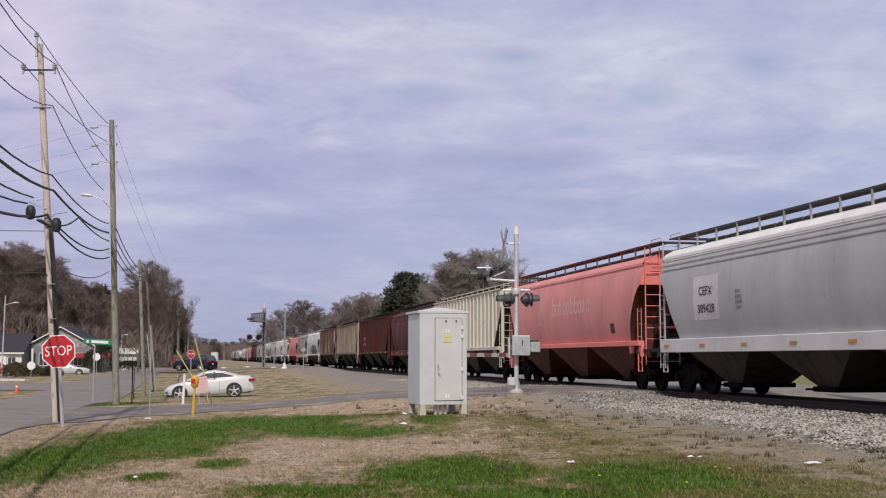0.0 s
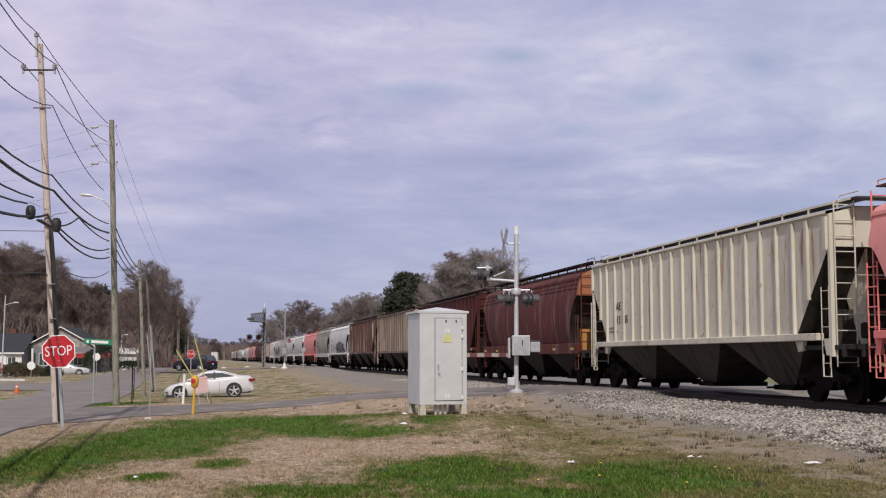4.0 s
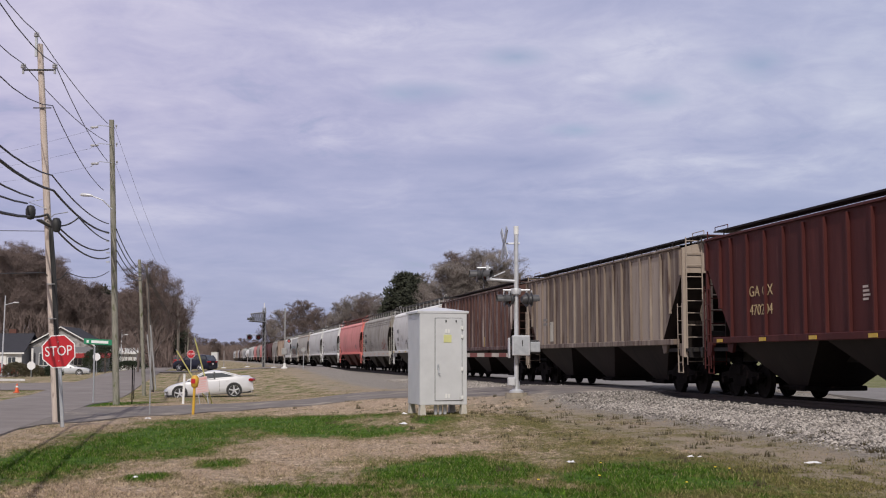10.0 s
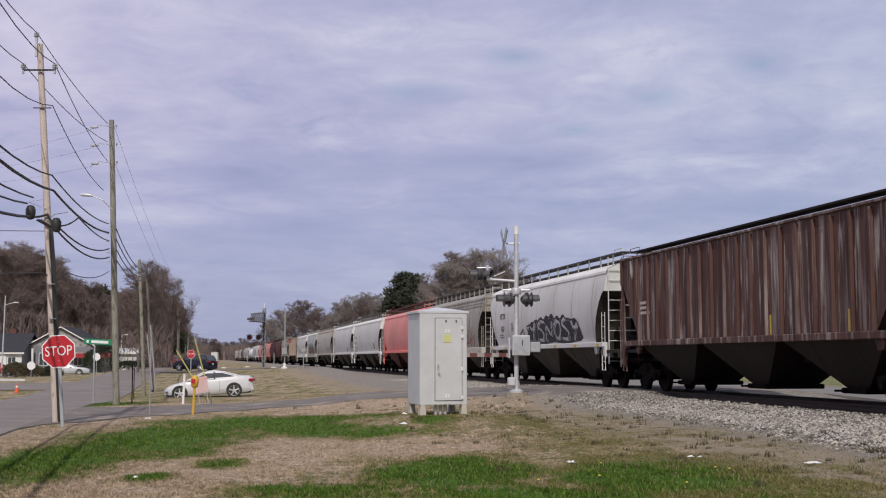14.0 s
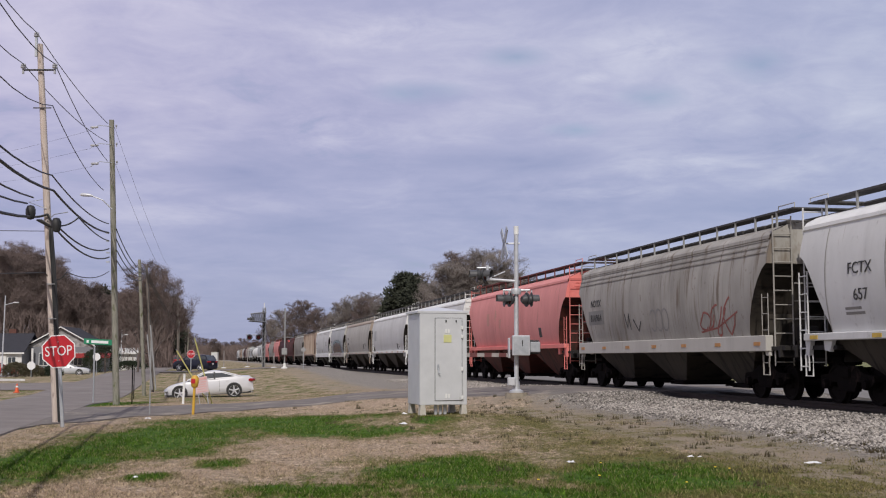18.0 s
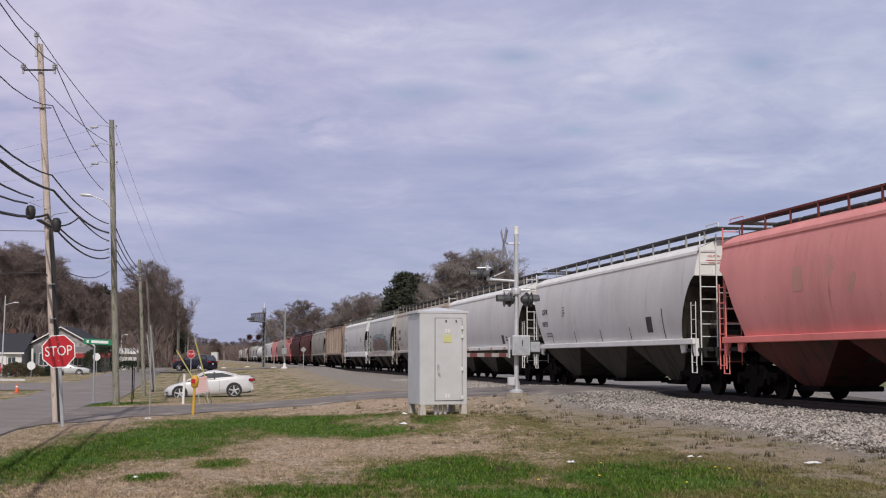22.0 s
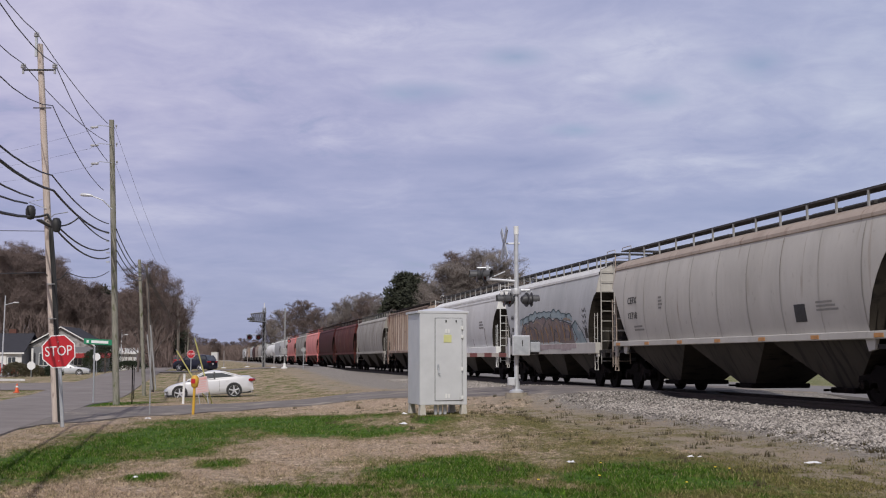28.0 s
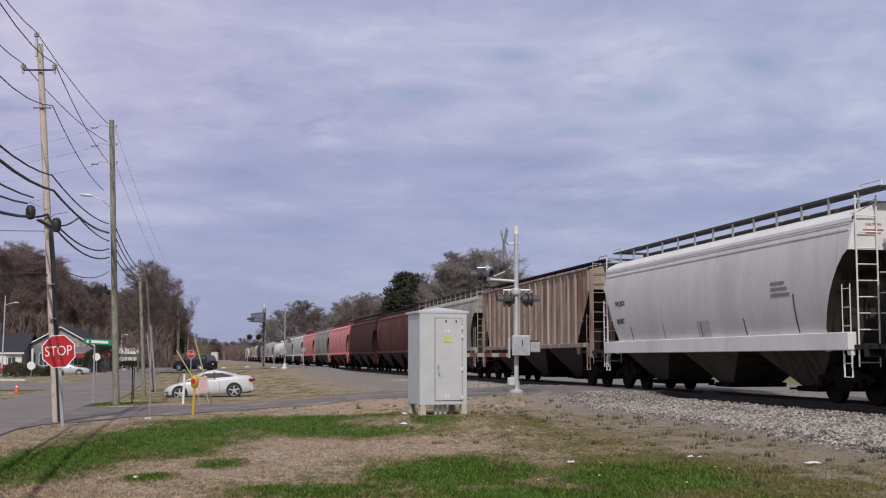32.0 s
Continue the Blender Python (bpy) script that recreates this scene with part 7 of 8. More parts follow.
def gable_house(label, at, w, dpt, eave, ridge, wall, roof_m, gable_m, wins, along_x=True):
    h_ = thing("house", label, "house", at)
    t_ = 0.2
    part("front_wall", M().box((0, -dpt / 2 + t_ / 2, eave / 2), (w, t_, eave)), wall, h_)
    part("back_wall", M().box((0, dpt / 2 - t_ / 2, eave / 2), (w, t_, eave)), wall, h_)
    for sx in (-1, 1):
        if along_x:
            part("end_wall", M().prism([(-dpt / 2 + t_, 0), (dpt / 2 - t_, 0), (dpt / 2 - t_, eave), (0, ridge - 0.1), (-dpt / 2 + t_, eave)], 0, sx * (w / 2 - t_), sx * w / 2), gable_m, h_)
        else:
            part("side_wall", M().box((sx * (w / 2 - t_ / 2), 0, eave / 2), (t_, dpt - 2 * t_, eave)), wall, h_)
    o = 0.4
    if along_x:
        for sy in (-1, 1):
            part("roof", M().prism([(sy * (dpt / 2 + o), eave - 0.1), (0, ridge), (0, ridge + 0.16), (sy * (dpt / 2 + o), eave + 0.06)], 0, -w / 2 - o, w / 2 + o), roof_m, h_)
        part("fascia", M().box((0, -dpt / 2 - o - 0.02, eave - 0.04), (w + 2 * o, 0.05, 0.2)), SIDING, h_)
    else:
        for sx in (-1, 1):
            part("roof", M().prism([(sx * (w / 2 + o), eave - 0.1), (0, ridge), (0, ridge + 0.16), (sx * (w / 2 + o), eave + 0.06)], 1, -dpt / 2 - o, dpt / 2 + o), roof_m, h_)
        part("gable", M().prism([(-w / 2, eave), (w / 2, eave), (0, ridge - 0.1)], 1, -dpt / 2, -dpt / 2 + t_), gable_m, h_)
        for sx in (-1, 1):
            part("verge_board", M().prism([(sx * (w / 2 + o), eave - 0.12), (0, ridge - 0.02), (0, ridge + 0.14), (sx * (w / 2 + o), eave + 0.05)], 1, -dpt / 2 - o - 0.04, -dpt / 2 - o), SIDING, h_)
    for x, z, ww, hh in wins:
        wd = part("window", M().box((x, -dpt / 2 - 0.01, z), (ww + 0.16, 0.06, hh + 0.16), 0, 0.01), SIDING, h_)
        part("pane", M().box((x, -dpt / 2 - 0.035, z), (ww, 0.03, hh)), PANE, wd)
        part("mullion", M().box((x, -dpt / 2 - 0.055, z), (0.05, 0.02, hh)), SIDING, wd)
    return h_


hx, hy = -60.5, 158.0
hs_ = gable_house("low white house with a dark shingle roof", pose(hx, hy, gz(hx, hy), 0, 0, 4), 14, 9, 2.6, 5.0, SIDING, SHINGLE, GREY_SIDING, [(-2.5, 1.5, 1.2, 1.2), (1.2, 1.4, 1.5, 1.3), (5.8, 1.4, 0.9, 1.3)])
part("chimney", M().box((4.5, 0.5, 5.2), (0.9, 0.7, 1.0)), BRICK_DARK, hs_)
part("porch_panel", M().box((4.2, -4.62, 1.5), (1.9, 0.1, 1.9)), WHITE, hs_)
g1 = gable_house("grey gabled building with mottled stone front", pose(-49.6, 162, gz(-49.6, 162), 0, 0, 3), 8.6, 9, 3.4, 5.9, GREY_SIDING, SHINGLE, STONE_W, [(-2.2, 1.8, 1.0, 1.5), (2.2, 1.8, 1.0, 1.5)], False)
part("porch_post", M().box((-3.4, -5.2, 1.6), (0.25, 0.25, 3.2)), WHITE, g1)
part("awning", M().prism([(-4.5, 2.6), (-6.2, 2.1), (-6.2, 1.95), (-4.5, 2.4)], 0, 1.0, 6.6), AWNING, g1, "red sloping awning")
part("door", M().box((0.2, -4.55, 1.05), (1.0, 0.08, 2.1)), BLACK, g1)
sh = gable_house("low pale outbuilding with a flat metal roof", pose(-45.3, 172, gz(-45.3, 172), 0, 0, 2), 5.4, 6, 2.4, 3.0, SIDING, WHITE, SIDING, [(-1.2, 1.3, 0.8, 0.9)])

# street lights on the far side
for x, y, h, arm in ((-47.0, 130, 8.6, 1.2), (-41.8, 158, 5.4, 0.5)):
    o = thing("street_lamp", "grey street lamp post with a short arm", "street lamp", pose(x, y, gz(x, y)), "street lamps")
    part("post", M().tube([(0, 0, -0.1), (0.15, 0, h)], [0.09, 0.055], 8), ALU, o, smooth=40)
    part("arm", M().tube([(0.13, 0, h - 1.0), (arm, -0.2, h - 0.75)], 0.04, 6), ALU, o)
    part("lamp_head", M().box((arm + 0.2, -0.2, h - 0.75), (0.55, 0.22, 0.12), 0, 0.03), WHITE, o)
# backs of signs by the forecourt
for x, y, r_, h in ((-41.0, 121.5, 0.40, 1.2), (-33.8, 119, 0.36, 1.7)):
    o = thing("round_sign", "pale back of a roadside sign", "sign", pose(x, y, gz(x, y)), "roadside sign backs")
    part("post", M().tube([(0, 0.04, -0.2), (0, 0.04, h + r_)], 0.035, 6), STEEL, o)
    part("panel", M().prism([(a, b_ + h) for a, b_ in octagon(r_)], 1, -0.01, 0.01), SIGN_WHITE, o)

# ---- plants ----
BARK = mat("winter_bark", (0.15, 0.122, 0.108), (0.095, 0.078, 0.070), rough=0.95, scale=3, stretch=(4, 4, 0.5), bump=0.3)
TWIG = mat("winter_twigs", (0.185, 0.138, 0.122), (0.125, 0.094, 0.084), rough=0.95, scale=0.4, bump=0)
TWIG_PALE = mat("pale_budding_twigs", (0.27, 0.235, 0.21), (0.19, 0.165, 0.15), rough=0.95, scale=0.4, bump=0)
PINE = mat("pine_needles", (0.045, 0.050, 0.030), (0.023, 0.027, 0.016), rough=0.9, scale=1.0, bump=0)
HEDGE = mat("brown_hedge_leaves", (0.085, 0.070, 0.038), (0.05, 0.045, 0.022), rough=0.9, scale=2.5, bump=0)
HEDGE_G = mat("dark_evergreen_leaves", (0.025, 0.038, 0.016), (0.015, 0.022, 0.010), rough=0.9, scale=2.5, bump=0)


def bare_tree_meshes(seed, height, spread, twigs, trunk_share=0.25):
    """Trunk with limbs, and a crown of fine twigs."""
    r = random.Random(seed)
    wood, fine = M(), M()
    tips = []

    def grow(p, d_, length, rad, level):
        n = 4
        pts, q = [p], p
        for i in range(n):
            d_ = (d_ + Vector((r.uniform(-1, 1), r.uniform(-1, 1), r.uniform(-0.35, 0.45))) * (0.07 + 0.05 * level)).normalized()
            q = q + d_ * length / n
            pts.append(q)
        wood.tube(pts, [rad * (1 - 0.6 * i / n) for i in range(n + 1)], 7 if level == 0 else 5 if level == 1 else 3, False)
        if level >= 3:
            tips.append((pts[1], pts[-1]))
            return
        kids = (11, 6, 5)[level]
        for i in range(kids):
            k_ = (trunk_share + (1 - trunk_share) * (i + 0.6) / kids) if level == 0 else 0.25 + 0.75 * (i + 0.6) / kids
            j_ = min(n - 1, int(k_ * n))
            s_ = pts[j_].lerp(pts[j_ + 1], min(1.0, k_ * n - j_))
            az_ = r.uniform(0, 6.283) if level else i * 2.4 + r.uniform(-0.4, 0.4)
            if level == 0:
                up = 0.55 + 1.3 * (k_ - trunk_share)
                nd = Vector((math.cos(az_) * spread, math.sin(az_) * spread, up)).normalized()
                ln_ = length * 0.60 * (1.08 - 0.55 * (k_ - trunk_share)) * r.uniform(0.8, 1.1)
            else:
                nd = (d_ * 0.75 + Vector((math.cos(az_), math.sin(az_), r.uniform(-0.2, 0.6))) * 0.75).normalized()
                ln_ = length * r.uniform(0.40, 0.62)
            grow(s_, nd, ln_, rad * (0.42 if level == 0 else 0.5), level + 1)
    grow(Vector((0, 0, -0.3)), Vector((0, 0, 1)), height * 0.72, height * 0.014, 0)
    per = max(1, twigs // len(tips))
    for a, b_ in tips:
        ln_ = (b_ - a).length
        for _ in range(per):
            p = a.lerp(b_, r.random())
            d_ = ((b_ - a).normalized() * 0.9 + Vector((r.uniform(-1, 1), r.uniform(-1, 1), r.uniform(-0.5, 0.9)))).normalized()
            q = p + d_ * ln_ * r.uniform(0.5, 1.2)
            s_ = d_.cross(Vector((r.uniform(-1, 1), r.uniform(-1, 1), r.uniform(-1, 1)))).normalized() * r.uniform(0.008, 0.015)
            fine.add([p - s_, p + s_, q], [(0, 1, 2)])
            for _ in range(4):
                p2 = p.lerp(q, r.uniform(0.25, 1.0))
                d2_ = (d_ + Vector((r.uniform(-1, 1), r.uniform(-1, 1), r.uniform(-0.6, 0.8))) * 0.9).normalized()
                q2_ = p2 + d2_ * ln_ * r.uniform(0.2, 0.6)
                s2_ = s_ * 0.75
                fine.add([p2 - s2_, p2 + s2_, q2_], [(0, 1, 2)])
    # stray limbs bend back into a domed crown
    mid, rx, rz = Vector((0, 0, height * 0.60)), height * 0.36, height * 0.44
    for g_ in (wood, fine):
        for i, v in enumerate(g_.v):
            e = Vector(v) - mid
            k_ = math.sqrt((e.x * e.x + e.y * e.y) / (rx * rx) + (e.z / rz) ** 2)
            if k_ > 0.85 and v[2] > height * 0.3:
                e = e * ((0.85 + 0.50 * (k_ - 0.85)) / k_)
                g_.v[i] = (mid.x + e.x, mid.y + e.y, mid.z + e.z)
    wm = bpy.data.meshes.new("trunk")
    wm.from_pydata(wood.v, [], wood.f)
    wm.materials.append(BARK)
    fm = bpy.data.meshes.new("crown")
    fm.from_pydata(fine.v, [], fine.f)
    return wm, fm


def make_tree(wm, fm, label, x, y, height, made_h, turn, twig_mat, group):
    t_ = thing("tree", label, "tree", pose(x, y, gz(x, y), 0, 0, turn), group)
    t_.scale = (height / made_h,) * 3
    part("trunk", wm, None, t_)
    fm2 = fm.get(twig_mat.name)
    if fm2 is None:
        fm2 = fm["plain"].copy()
        fm2.materials.append(twig_mat)
        fm[twig_mat.name] = fm2
    part("crown", fm2, None, t_)
    return t_


KINDS = []
for sd, sp, tw_n in ((1, 0.62, 11000), (2, 0.72, 11000), (3, 0.50, 10000), (4, 0.66, 11500)):
    wm, fm = bare_tree_meshes(sd, 14.0, sp, tw_n)
    top_z = max(v.co.z for v in fm.vertices)
    KINDS.append((wm, {"plain": fm}, top_z))
r = random.Random(12)


def bare(x, y, h, k_, label="bare winter tree with a dense brown crown", tm=None, group="bare trees"):
    wm, fm, th = KINDS[k_ % 4]
    return make_tree(wm, fm, label, x, y, h, th, r.uniform(0, 360), tm or TWIG, group)


# wood behind the houses: the canopy falls from left to right
n_ = 0
for row, y in enumerate((178, 192, 208)):
    for i in range(11):
        u = -0.37 + 0.0145 * i + r.uniform(-0.004, 0.004)
        top = lerp_table([(-0.38, 0.094), (-0.352, 0.102), (-0.330, 0.090), (-0.315, 0.074), (-0.29, 0.064), (-0.265, 0.060), (-0.235, 0.062), (-0.22, 0.048)], u)
        yy = y + r.uniform(-5, 5)
        bare(u * yy, yy, (top * r.uniform(0.92, 1.03)) * yy + 1.6, n_)
        n_ += 1
for i in range(10):
    yy = 240 + i * 26
    u = -0.232 + 0.0035 * i + r.uniform(-0.004, 0.003)
    bare(u * yy - 4, yy, lerp_table([(240, 11.0), (500, 13.0)], yy) * r.uniform(0.8, 1.05), n_)
    n_ += 1
# tangled understorey between the trunks, too fine to count
rr_ = random.Random(31)
bv, bf = [], []
for i in range(26000):
    yy = rr_.uniform(168, 205)
    u = rr_.uniform(-0.40, -0.222)
    hmax = lerp_table([(-0.40, 9.0), (-0.33, 8.0), (-0.30, 6.0), (-0.222, 5.0)], u)
    p_ = Vector((u * yy, yy, gz(u * yy, yy) + hmax * rr_.random() ** 1.3))
    d_ = Vector((rr_.uniform(-0.6, 0.6), rr_.uniform(-0.6, 0.6), 1.0)) * rr_.uniform(0.6, 1.8)
    s_ = Vector((rr_.uniform(0.02, 0.05), 0, 0))
    o_ = len(bv)
    bv += [p_ - s_, p_ + s_, p_ + d_]
    bf.append((o_, o_ + 1, o_ + 2))
for i in range(16000):
    yy = rr_.uniform(640, 700)
    u = rr_.uniform(-0.25, -0.10)
    p_ = Vector((u * yy, yy, 7.0 * rr_.random() ** 1.4))
    d_ = Vector((rr_.uniform(-0.6, 0.6), rr_.uniform(-0.6, 0.6), 1.0)) * rr_.uniform(1.5, 3.5)
    s_ = Vector((rr_.uniform(0.10, 0.22), 0, 0))
    o_ = len(bv)
    bv += [p_ - s_, p_ + s_, p_ + d_]
    bf.append((o_, o_ + 1, o_ + 2))
bm_ = bpy.data.meshes.new("brush")
bm_.from_pydata(bv, [], bf)
bm_.materials.append(TWIG)
tagged(new("brush", bm_), "tangled brown winter undergrowth in the wood", "undergrowth", kind="stuff")
# roadside trees right by the short poles
bare(-25.6, 108, 10.5, 2, "slim bare street tree with open branches")
bare(-29.5, 118, 9.5, 0, "slim bare street tree with open branches")
# trees beyond the line
for u, y, h, k_, tm in ((-0.132, 330, 15.0, 1, TWIG_PALE), (-0.118, 322, 17.2, 3, TWIG), (-0.104, 318, 15.5, 0, TWIG), (-0.142, 345, 13.0, 2, TWIG), (-0.092, 300, 12.5, 1, TWIG),
                        (-0.083, 226, 12.0, 3, TWIG_PALE), (-0.070, 222, 13.6, 1, TWIG_PALE), (-0.058, 218, 13.6, 0, TWIG), (-0.048, 214, 12.6, 2, TWIG_PALE), (-0.078, 232, 10.0, 2, TWIG),
                        (0.003, 134, 12.2, 1, TWIG_PALE), (0.016, 136, 13.6, 3, TWIG), (0.029, 139, 12.6, 0, TWIG_PALE), (0.041, 134, 14.0, 1, TWIG_PALE), (0.052, 140, 12.4, 2, TWIG), (-0.008, 150, 9.5, 2, TWIG), (0.060, 150, 12.0, 3, TWIG), (0.075, 160, 10.5, 1, TWIG)):
    bare(u * y, y, h, k_, "bare winter tree beyond the railway line", tm, "trees beyond the line")
# low woods far down the line
for i in range(26):
    yy = 620 + r.uniform(-40, 160)
    u = -0.235 + 0.0042 * i
    bare(u * yy, yy, r.uniform(9.5, 14.5), i, "distant bare tree at the end of the line", None, "far trees")


def needle_mesh(seed, w, h, count, size, levels):
    """Crown of many small needle clumps in uneven tiers."""
    rr = random.Random(seed)
    m = M()
    lumps = []
    for _ in range(levels):
        a_, k_, q_ = rr.uniform(0, 6.283), rr.random(), rr.random() ** 0.5
        dome = math.sqrt(max(0.0, 1 - (max(0.0, k_ - 0.35) / 0.65) ** 2)) * (0.75 + 0.25 * min(1, k_ / 0.35))
        lumps.append((Vector((math.cos(a_) * q_ * w * 0.46 * dome, math.sin(a_) * q_ * w * 0.46 * dome, h * (0.24 + 0.70 * k_))), rr.uniform(0.5, 0.95)))
    for i in range(count):
        c_, q = lumps[i % levels]
        v_ = Vector((rr.gauss(0, 1), rr.gauss(0, 1), rr.gauss(0, 1))).normalized()
        p = c_ + Vector((v_.x * w * 0.15, v_.y * w * 0.15, v_.z * h * 0.075)) * q * rr.uniform(0.4, 1.15)
        d_ = (v_ + Vector((rr.uniform(-1, 1), rr.uniform(-1, 1), rr.uniform(-0.6, 0.8)))).normalized()
        s_ = d_.orthogonal().normalized() * size * 0.35
        m.add([p - s_, p + s_, p + d_ * size + s_ * 0.4, p + d_ * size - s_ * 0.4], [(0, 1, 2, 3)])
    me = bpy.data.meshes.new("crown")
    me.from_pydata(m.v, [], m.f)
    return me


def pine(x, y, h, w, seed, label="dark green pine with a rounded uneven crown"):
    t_ = thing("tree", label, "pine tree", pose(x, y, gz(x, y)), "pines")
    part("trunk", M().tube([(0, 0, -0.3), (0.1, 0, h * 0.4), (0, 0.1, h * 0.9)], [h * 0.02, h * 0.015, h * 0.004], 8), BARK, t_, smooth=50)
    rr = random.Random(seed)
    for i in range(7):
        a_, z = rr.uniform(0, 6.28), h * rr.uniform(0.35, 0.8)
        part("limb", M().tube([(0, 0, z), (math.cos(a_) * w * 0.3, math.sin(a_) * w * 0.3, z + h * 0.08)], [h * 0.006, h * 0.003], 5), BARK, t_)
    me = needle_mesh(seed, w, h, 24000, 0.30, 150)
    me.materials.append(PINE)
    part("crown", me, None, t_)
    return t_


pine(-4.2, 152, 12.2, 8.0, 1)
pine(-6.6, 156, 9.0, 4.4, 2)
pine(-1.9, 154, 9.4, 4.6, 8)
pine(-57.5, 204, 14.2, 6.0, 3)
pine(-46.0, 196, 12.2, 6.5, 4, "dark evergreen tree at the edge of the wood")
pine(-43.6, 190, 10.5, 6.5, 5, "dark evergreen tree at the edge of the wood")
pine(-62.0, 272, 11.5, 8.0, 6, "dark evergreen tree beside the street")
pine(-82.0, 372, 14.0, 9.0, 7, "dark evergreen tree beside the street")


def shrub(x, y, w, dp, h, material, seed, label):
    rr = random.Random(seed)
    m = M()
    for i in range(2600):
        a_, b_, q = rr.uniform(0, 6.28), rr.uniform(0, 1.57), rr.uniform(0.75, 1.08)
        p = Vector((math.cos(a_) * math.cos(b_) * w / 2 * q, math.sin(a_) * math.cos(b_) * dp / 2 * q, (math.sin(b_) ** 0.6) * h * q))
        d_ = Vector((rr.uniform(-1, 1), rr.uniform(-1, 1), rr.uniform(-0.3, 1))).normalized()
        s_ = d_.orthogonal().normalized() * 0.07
        m.add([p - s_, p + d_ * 0.1, p + s_, p + d_ * 0.22], [(0, 1, 2, 3)])
    t_ = thing("shrub", label, "shrub", pose(x, y, gz(x, y)), "shrubs by the forecourt")
    part("stem", M().tube([(0, 0, -0.1), (0, 0, h * 0.7)], 0.1, 5), BARK, t_)
    me = bpy.data.meshes.new("foliage")
    me.from_pydata(m.v, [], m.f)
    me.materials.append(material)
    part("foliage", me, None, t_)


shrub(-43.2, 123.5, 2.8, 2.0, 1.35, HEDGE, 1, "brown clipped shrub at the forecourt")
shrub(-41.9, 124.5, 2.4, 2.0, 1.1, HEDGE, 2, "brown clipped shrub at the forecourt")
shrub(-40.2, 125.5, 2.2, 1.8, 1.0, HEDGE_G, 3, "dark green low shrub")
shrub(-38.2, 138.0, 3.6, 3.0, 3.2, HEDGE_G, 4, "tall dark shrub in front of the red awning")
shrub(-42.0, 146.0, 2.4, 2.0, 2.6, HEDGE_G, 5, "tall dark shrub in front of the red awning")
shrub(-38.6, 150.0, 4.6, 1.5, 1.0, HEDGE_G, 6, "dark low hedge along the verge")
# ---- grass blades and litter on the lawn ----
BLADES = bpy.data.materials.new("grass_blades")
BLADES.use_nodes = True
build_ground_nodes(BLADES.node_tree, BLADES.node_tree.nodes["Principled BSDF"], True)
r = random.Random(5)
gv, gf = [], []
count = 0
while count < 170000:
    y = 12.5 + 50 * r.random() ** 2.0
    x = y * r.uniform(-0.40, 0.42)
    s, l = -ST * x + CT * y, CT * x + ST * y
    if l < -3.9 or l > 11.0 or near_road(s, l) or (abs(s - 40) < 9 and l < -2 and s < 45) or (l > 8.3 and r.random() < 0.72):
        continue
    if noise.noise((x * 0.9, y * 0.6, 3.0)) < -0.12 and r.random() < 0.75:
        continue
    z = ground_z(s, l)
    lush = max(1 - math.hypot((x - cx) / rx, (y - cy) / ry) for cx, cy, rx, ry in PATCHES) > -0.1
    h = r.uniform(0.020, 0.062) if lush else r.uniform(0.012, 0.040)
    a = r.uniform(0, 6.283)
    ca, sa = math.cos(a), math.sin(a)
    w, lean = r.uniform(0.006, 0.014), r.uniform(-0.05, 0.05)
    o = len(gv)
    gv += [(x - ca * w, y - sa * w, z - 0.01), (x + ca * w, y + sa * w, z - 0.01), (x + lean, y + lean * sa, z + h)]
    gf.append((o, o + 1, o + 2))
    count += 1
me = bpy.data.meshes.new("grass")
me.from_pydata(gv, [], gf)
me.materials.append(BLADES)
tagged(new("grass", me), "short winter grass, dry and green blades", "grass", kind="stuff")

WEED = mat("dark_winter_weeds", (0.060, 0.058, 0.026), (0.11, 0.085, 0.05), rough=0.95, scale=1.5, bump=0)
r = random.Random(17)
gv, gf = [], []
for i in range(300):
    s = 14 + 36 * r.random() ** 1.2
    l = r.triangular(2.0, 12.6, 9.6)
    if near_road(s, l):
        continue
    n_, rad, tall = r.randint(14, 34), r.uniform(0.05, 0.20), r.uniform(0.03, 0.11)
    for _ in range(n_):
        a, q = r.uniform(0, 6.283), rad * r.random() ** 0.6
        p = tw(s + q * math.cos(a), l + q * math.sin(a))
        z = max(ground_z(s, l), ballast_z(s, l) if l > 9.0 else -9)
        d_ = Vector((math.cos(a) * r.uniform(0.1, 0.6), math.sin(a) * r.uniform(0.1, 0.6), 1.0)) * tall * r.uniform(0.5, 1.2)
        w = Vector((-math.sin(a), math.cos(a), 0)) * r.uniform(0.006, 0.014)
        o = len(gv)
        gv += [(p.x - w.x, p.y - w.y, z - 0.01), (p.x + w.x, p.y + w.y, z - 0.01), (p.x + d_.x, p.y + d_.y, z + d_.z)]
        gf.append((o, o + 1, o + 2))
me = bpy.data.meshes.new("weeds")
me.from_pydata(gv, [], gf)
me.materials.append(WEED)
tagged(new("weeds", me), "low dark weeds in gravel and dry grass", "weeds", kind="stuff")

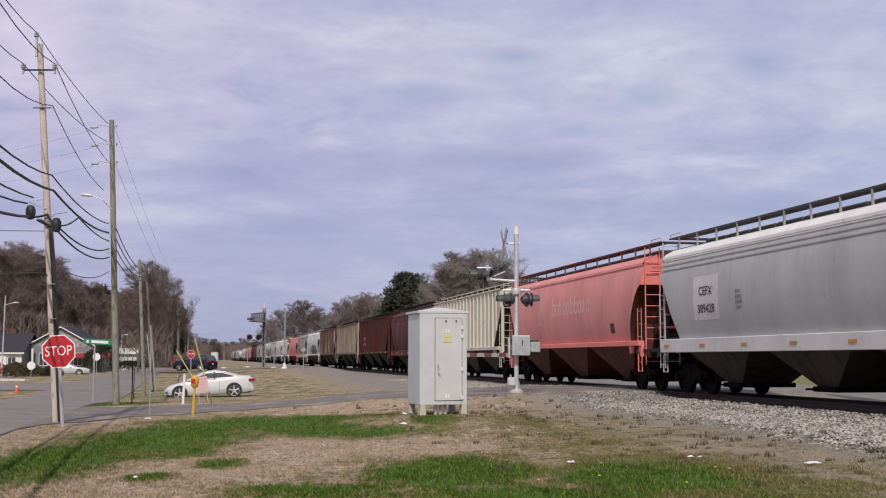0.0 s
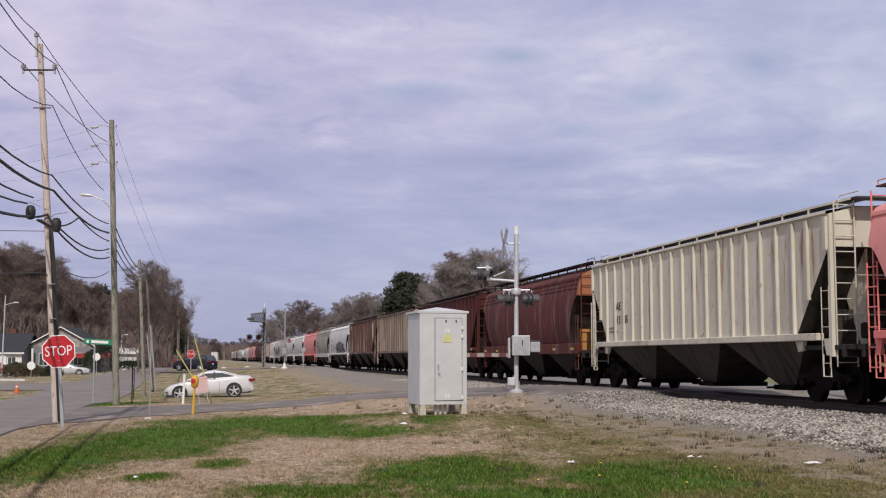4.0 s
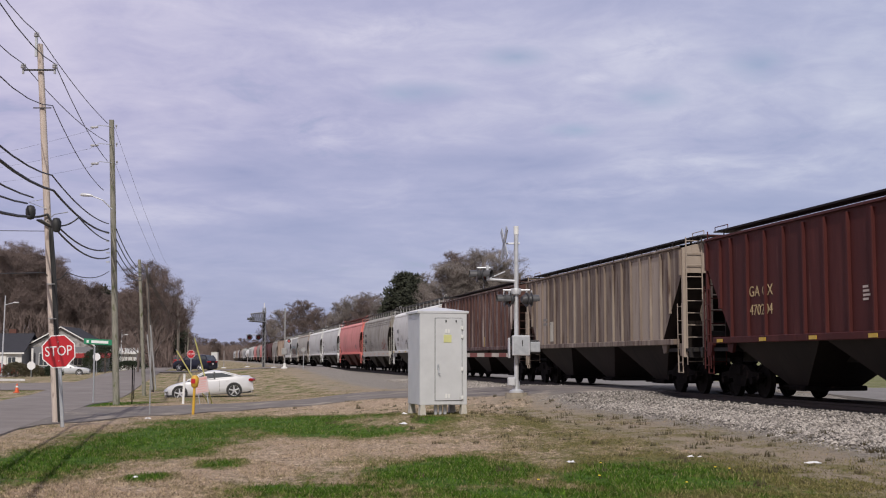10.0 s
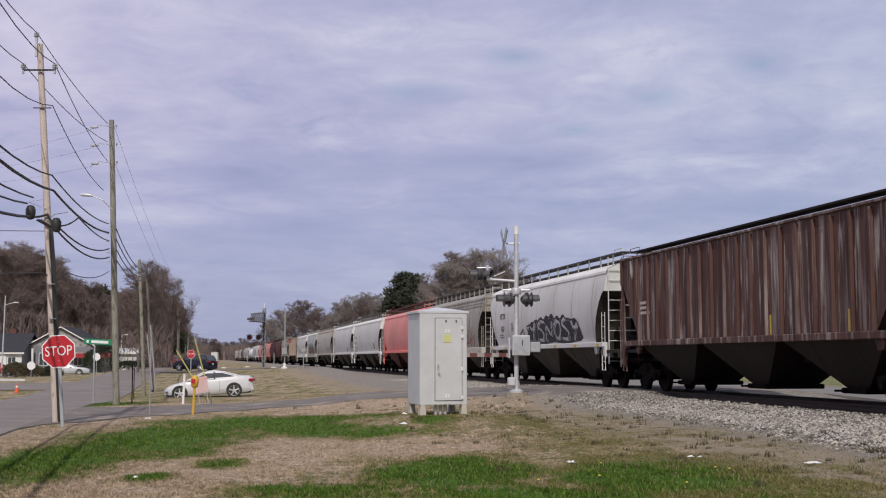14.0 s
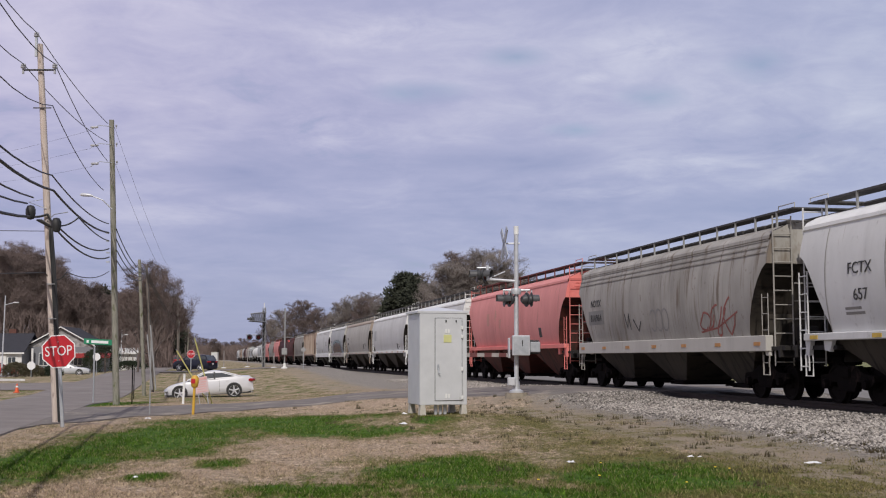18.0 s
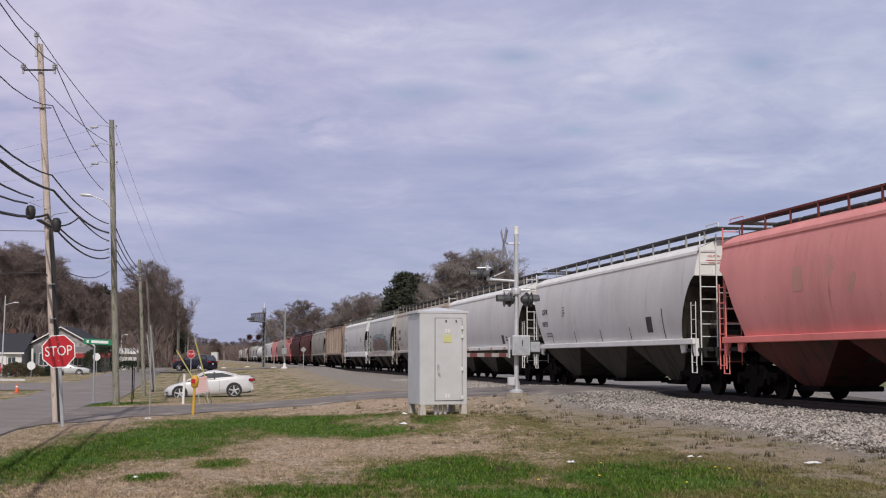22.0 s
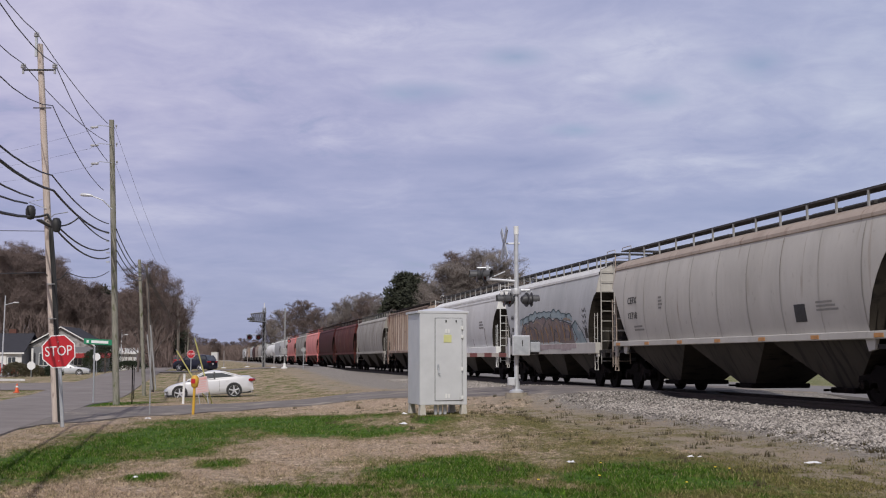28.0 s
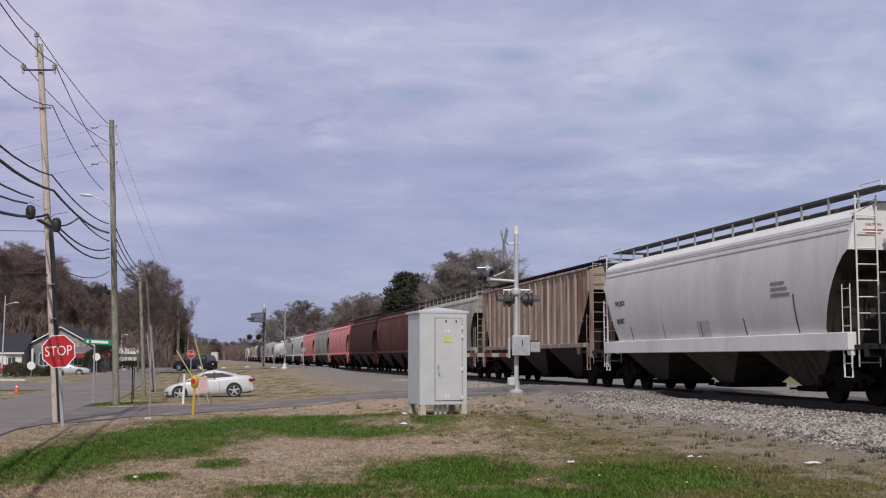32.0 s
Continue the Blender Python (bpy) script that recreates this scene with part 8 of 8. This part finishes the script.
PAPER = mat("white_litter", (0.80, 0.80, 0.80), (0.70, 0.70, 0.70), rough=0.6)


def scrap(x, y, w, d_, h, turn, label, seed):
    rr = random.Random(seed)
    rows = [[(w * (i / 4 - 0.5), d_ * (j / 3 - 0.5) * (1 + 0.2 * rr.uniform(-1, 1)), h * rr.uniform(0.3, 1.0) if 0 < i < 4 and 0 < j < 3 else rr.uniform(0, 0.3) * h) for j in range(4)] for i in range(5)]
    low = [[(a, b, -0.02) for a, b, c in q] for q in rows]
    thing("litter", label, "litter", pose(x, y, gz(x, y) + 0.012, 0, 0, turn), "litter on the lawn", M().grid(rows).grid(low), PAPER, 60)


scrap(5.48, 18.2, 0.25, 0.10, 0.05, -8, "flattened white bottle lying on the grass", 1)
scrap(1.95, 18.7, 0.09, 0.14, 0.06, 20, "crumpled white paper cup on the grass", 2)
scrap(3.95, 19.6, 0.10, 0.06, 0.04, 10, "white scrap of paper on the grass", 3)
scrap(4.10, 19.6, 0.07, 0.05, 0.03, 40, "white scrap of paper on the grass", 4)
scrap(-0.90, 27.6, 0.20, 0.10, 0.05, 10, "white scrap of paper on the grass", 5)
scrap(-0.95, 30.2, 0.14, 0.12, 0.07, 10, "white scrap of paper near the signal case", 6)
scrap(-8.0, 33.2, 0.16, 0.12, 0.05, 10, "white scrap of paper at the kerb", 7)
scrap(-4.1, 16.4, 0.06, 0.06, 0.03, 0, "white scrap of paper on the grass", 8)
DANDELION = mat("dandelion_yellow", (0.80, 0.60, 0.04), (0.70, 0.50, 0.03), rough=0.7)
for x, y in ((2.3, 18.0), (3.8, 17.2), (3.95, 17.0), (2.05, 16.2), (3.0, 15.2), (1.2, 15.6)):
    o = thing("dandelion", "yellow dandelion flower in the grass", "flower", pose(x, y, gz(x, y)), "dandelions", None)
    part("stem", M().tube([(0, 0, 0), (0.01, 0, 0.06)], 0.004, 4), HEDGE_G, o)
    part("bloom", M().lathe([(0, 0.058), (0.019, 0.064), (0.013, 0.073), (0, 0.075)], (0.01, 0, 0), 8), DANDELION, o)

motions()
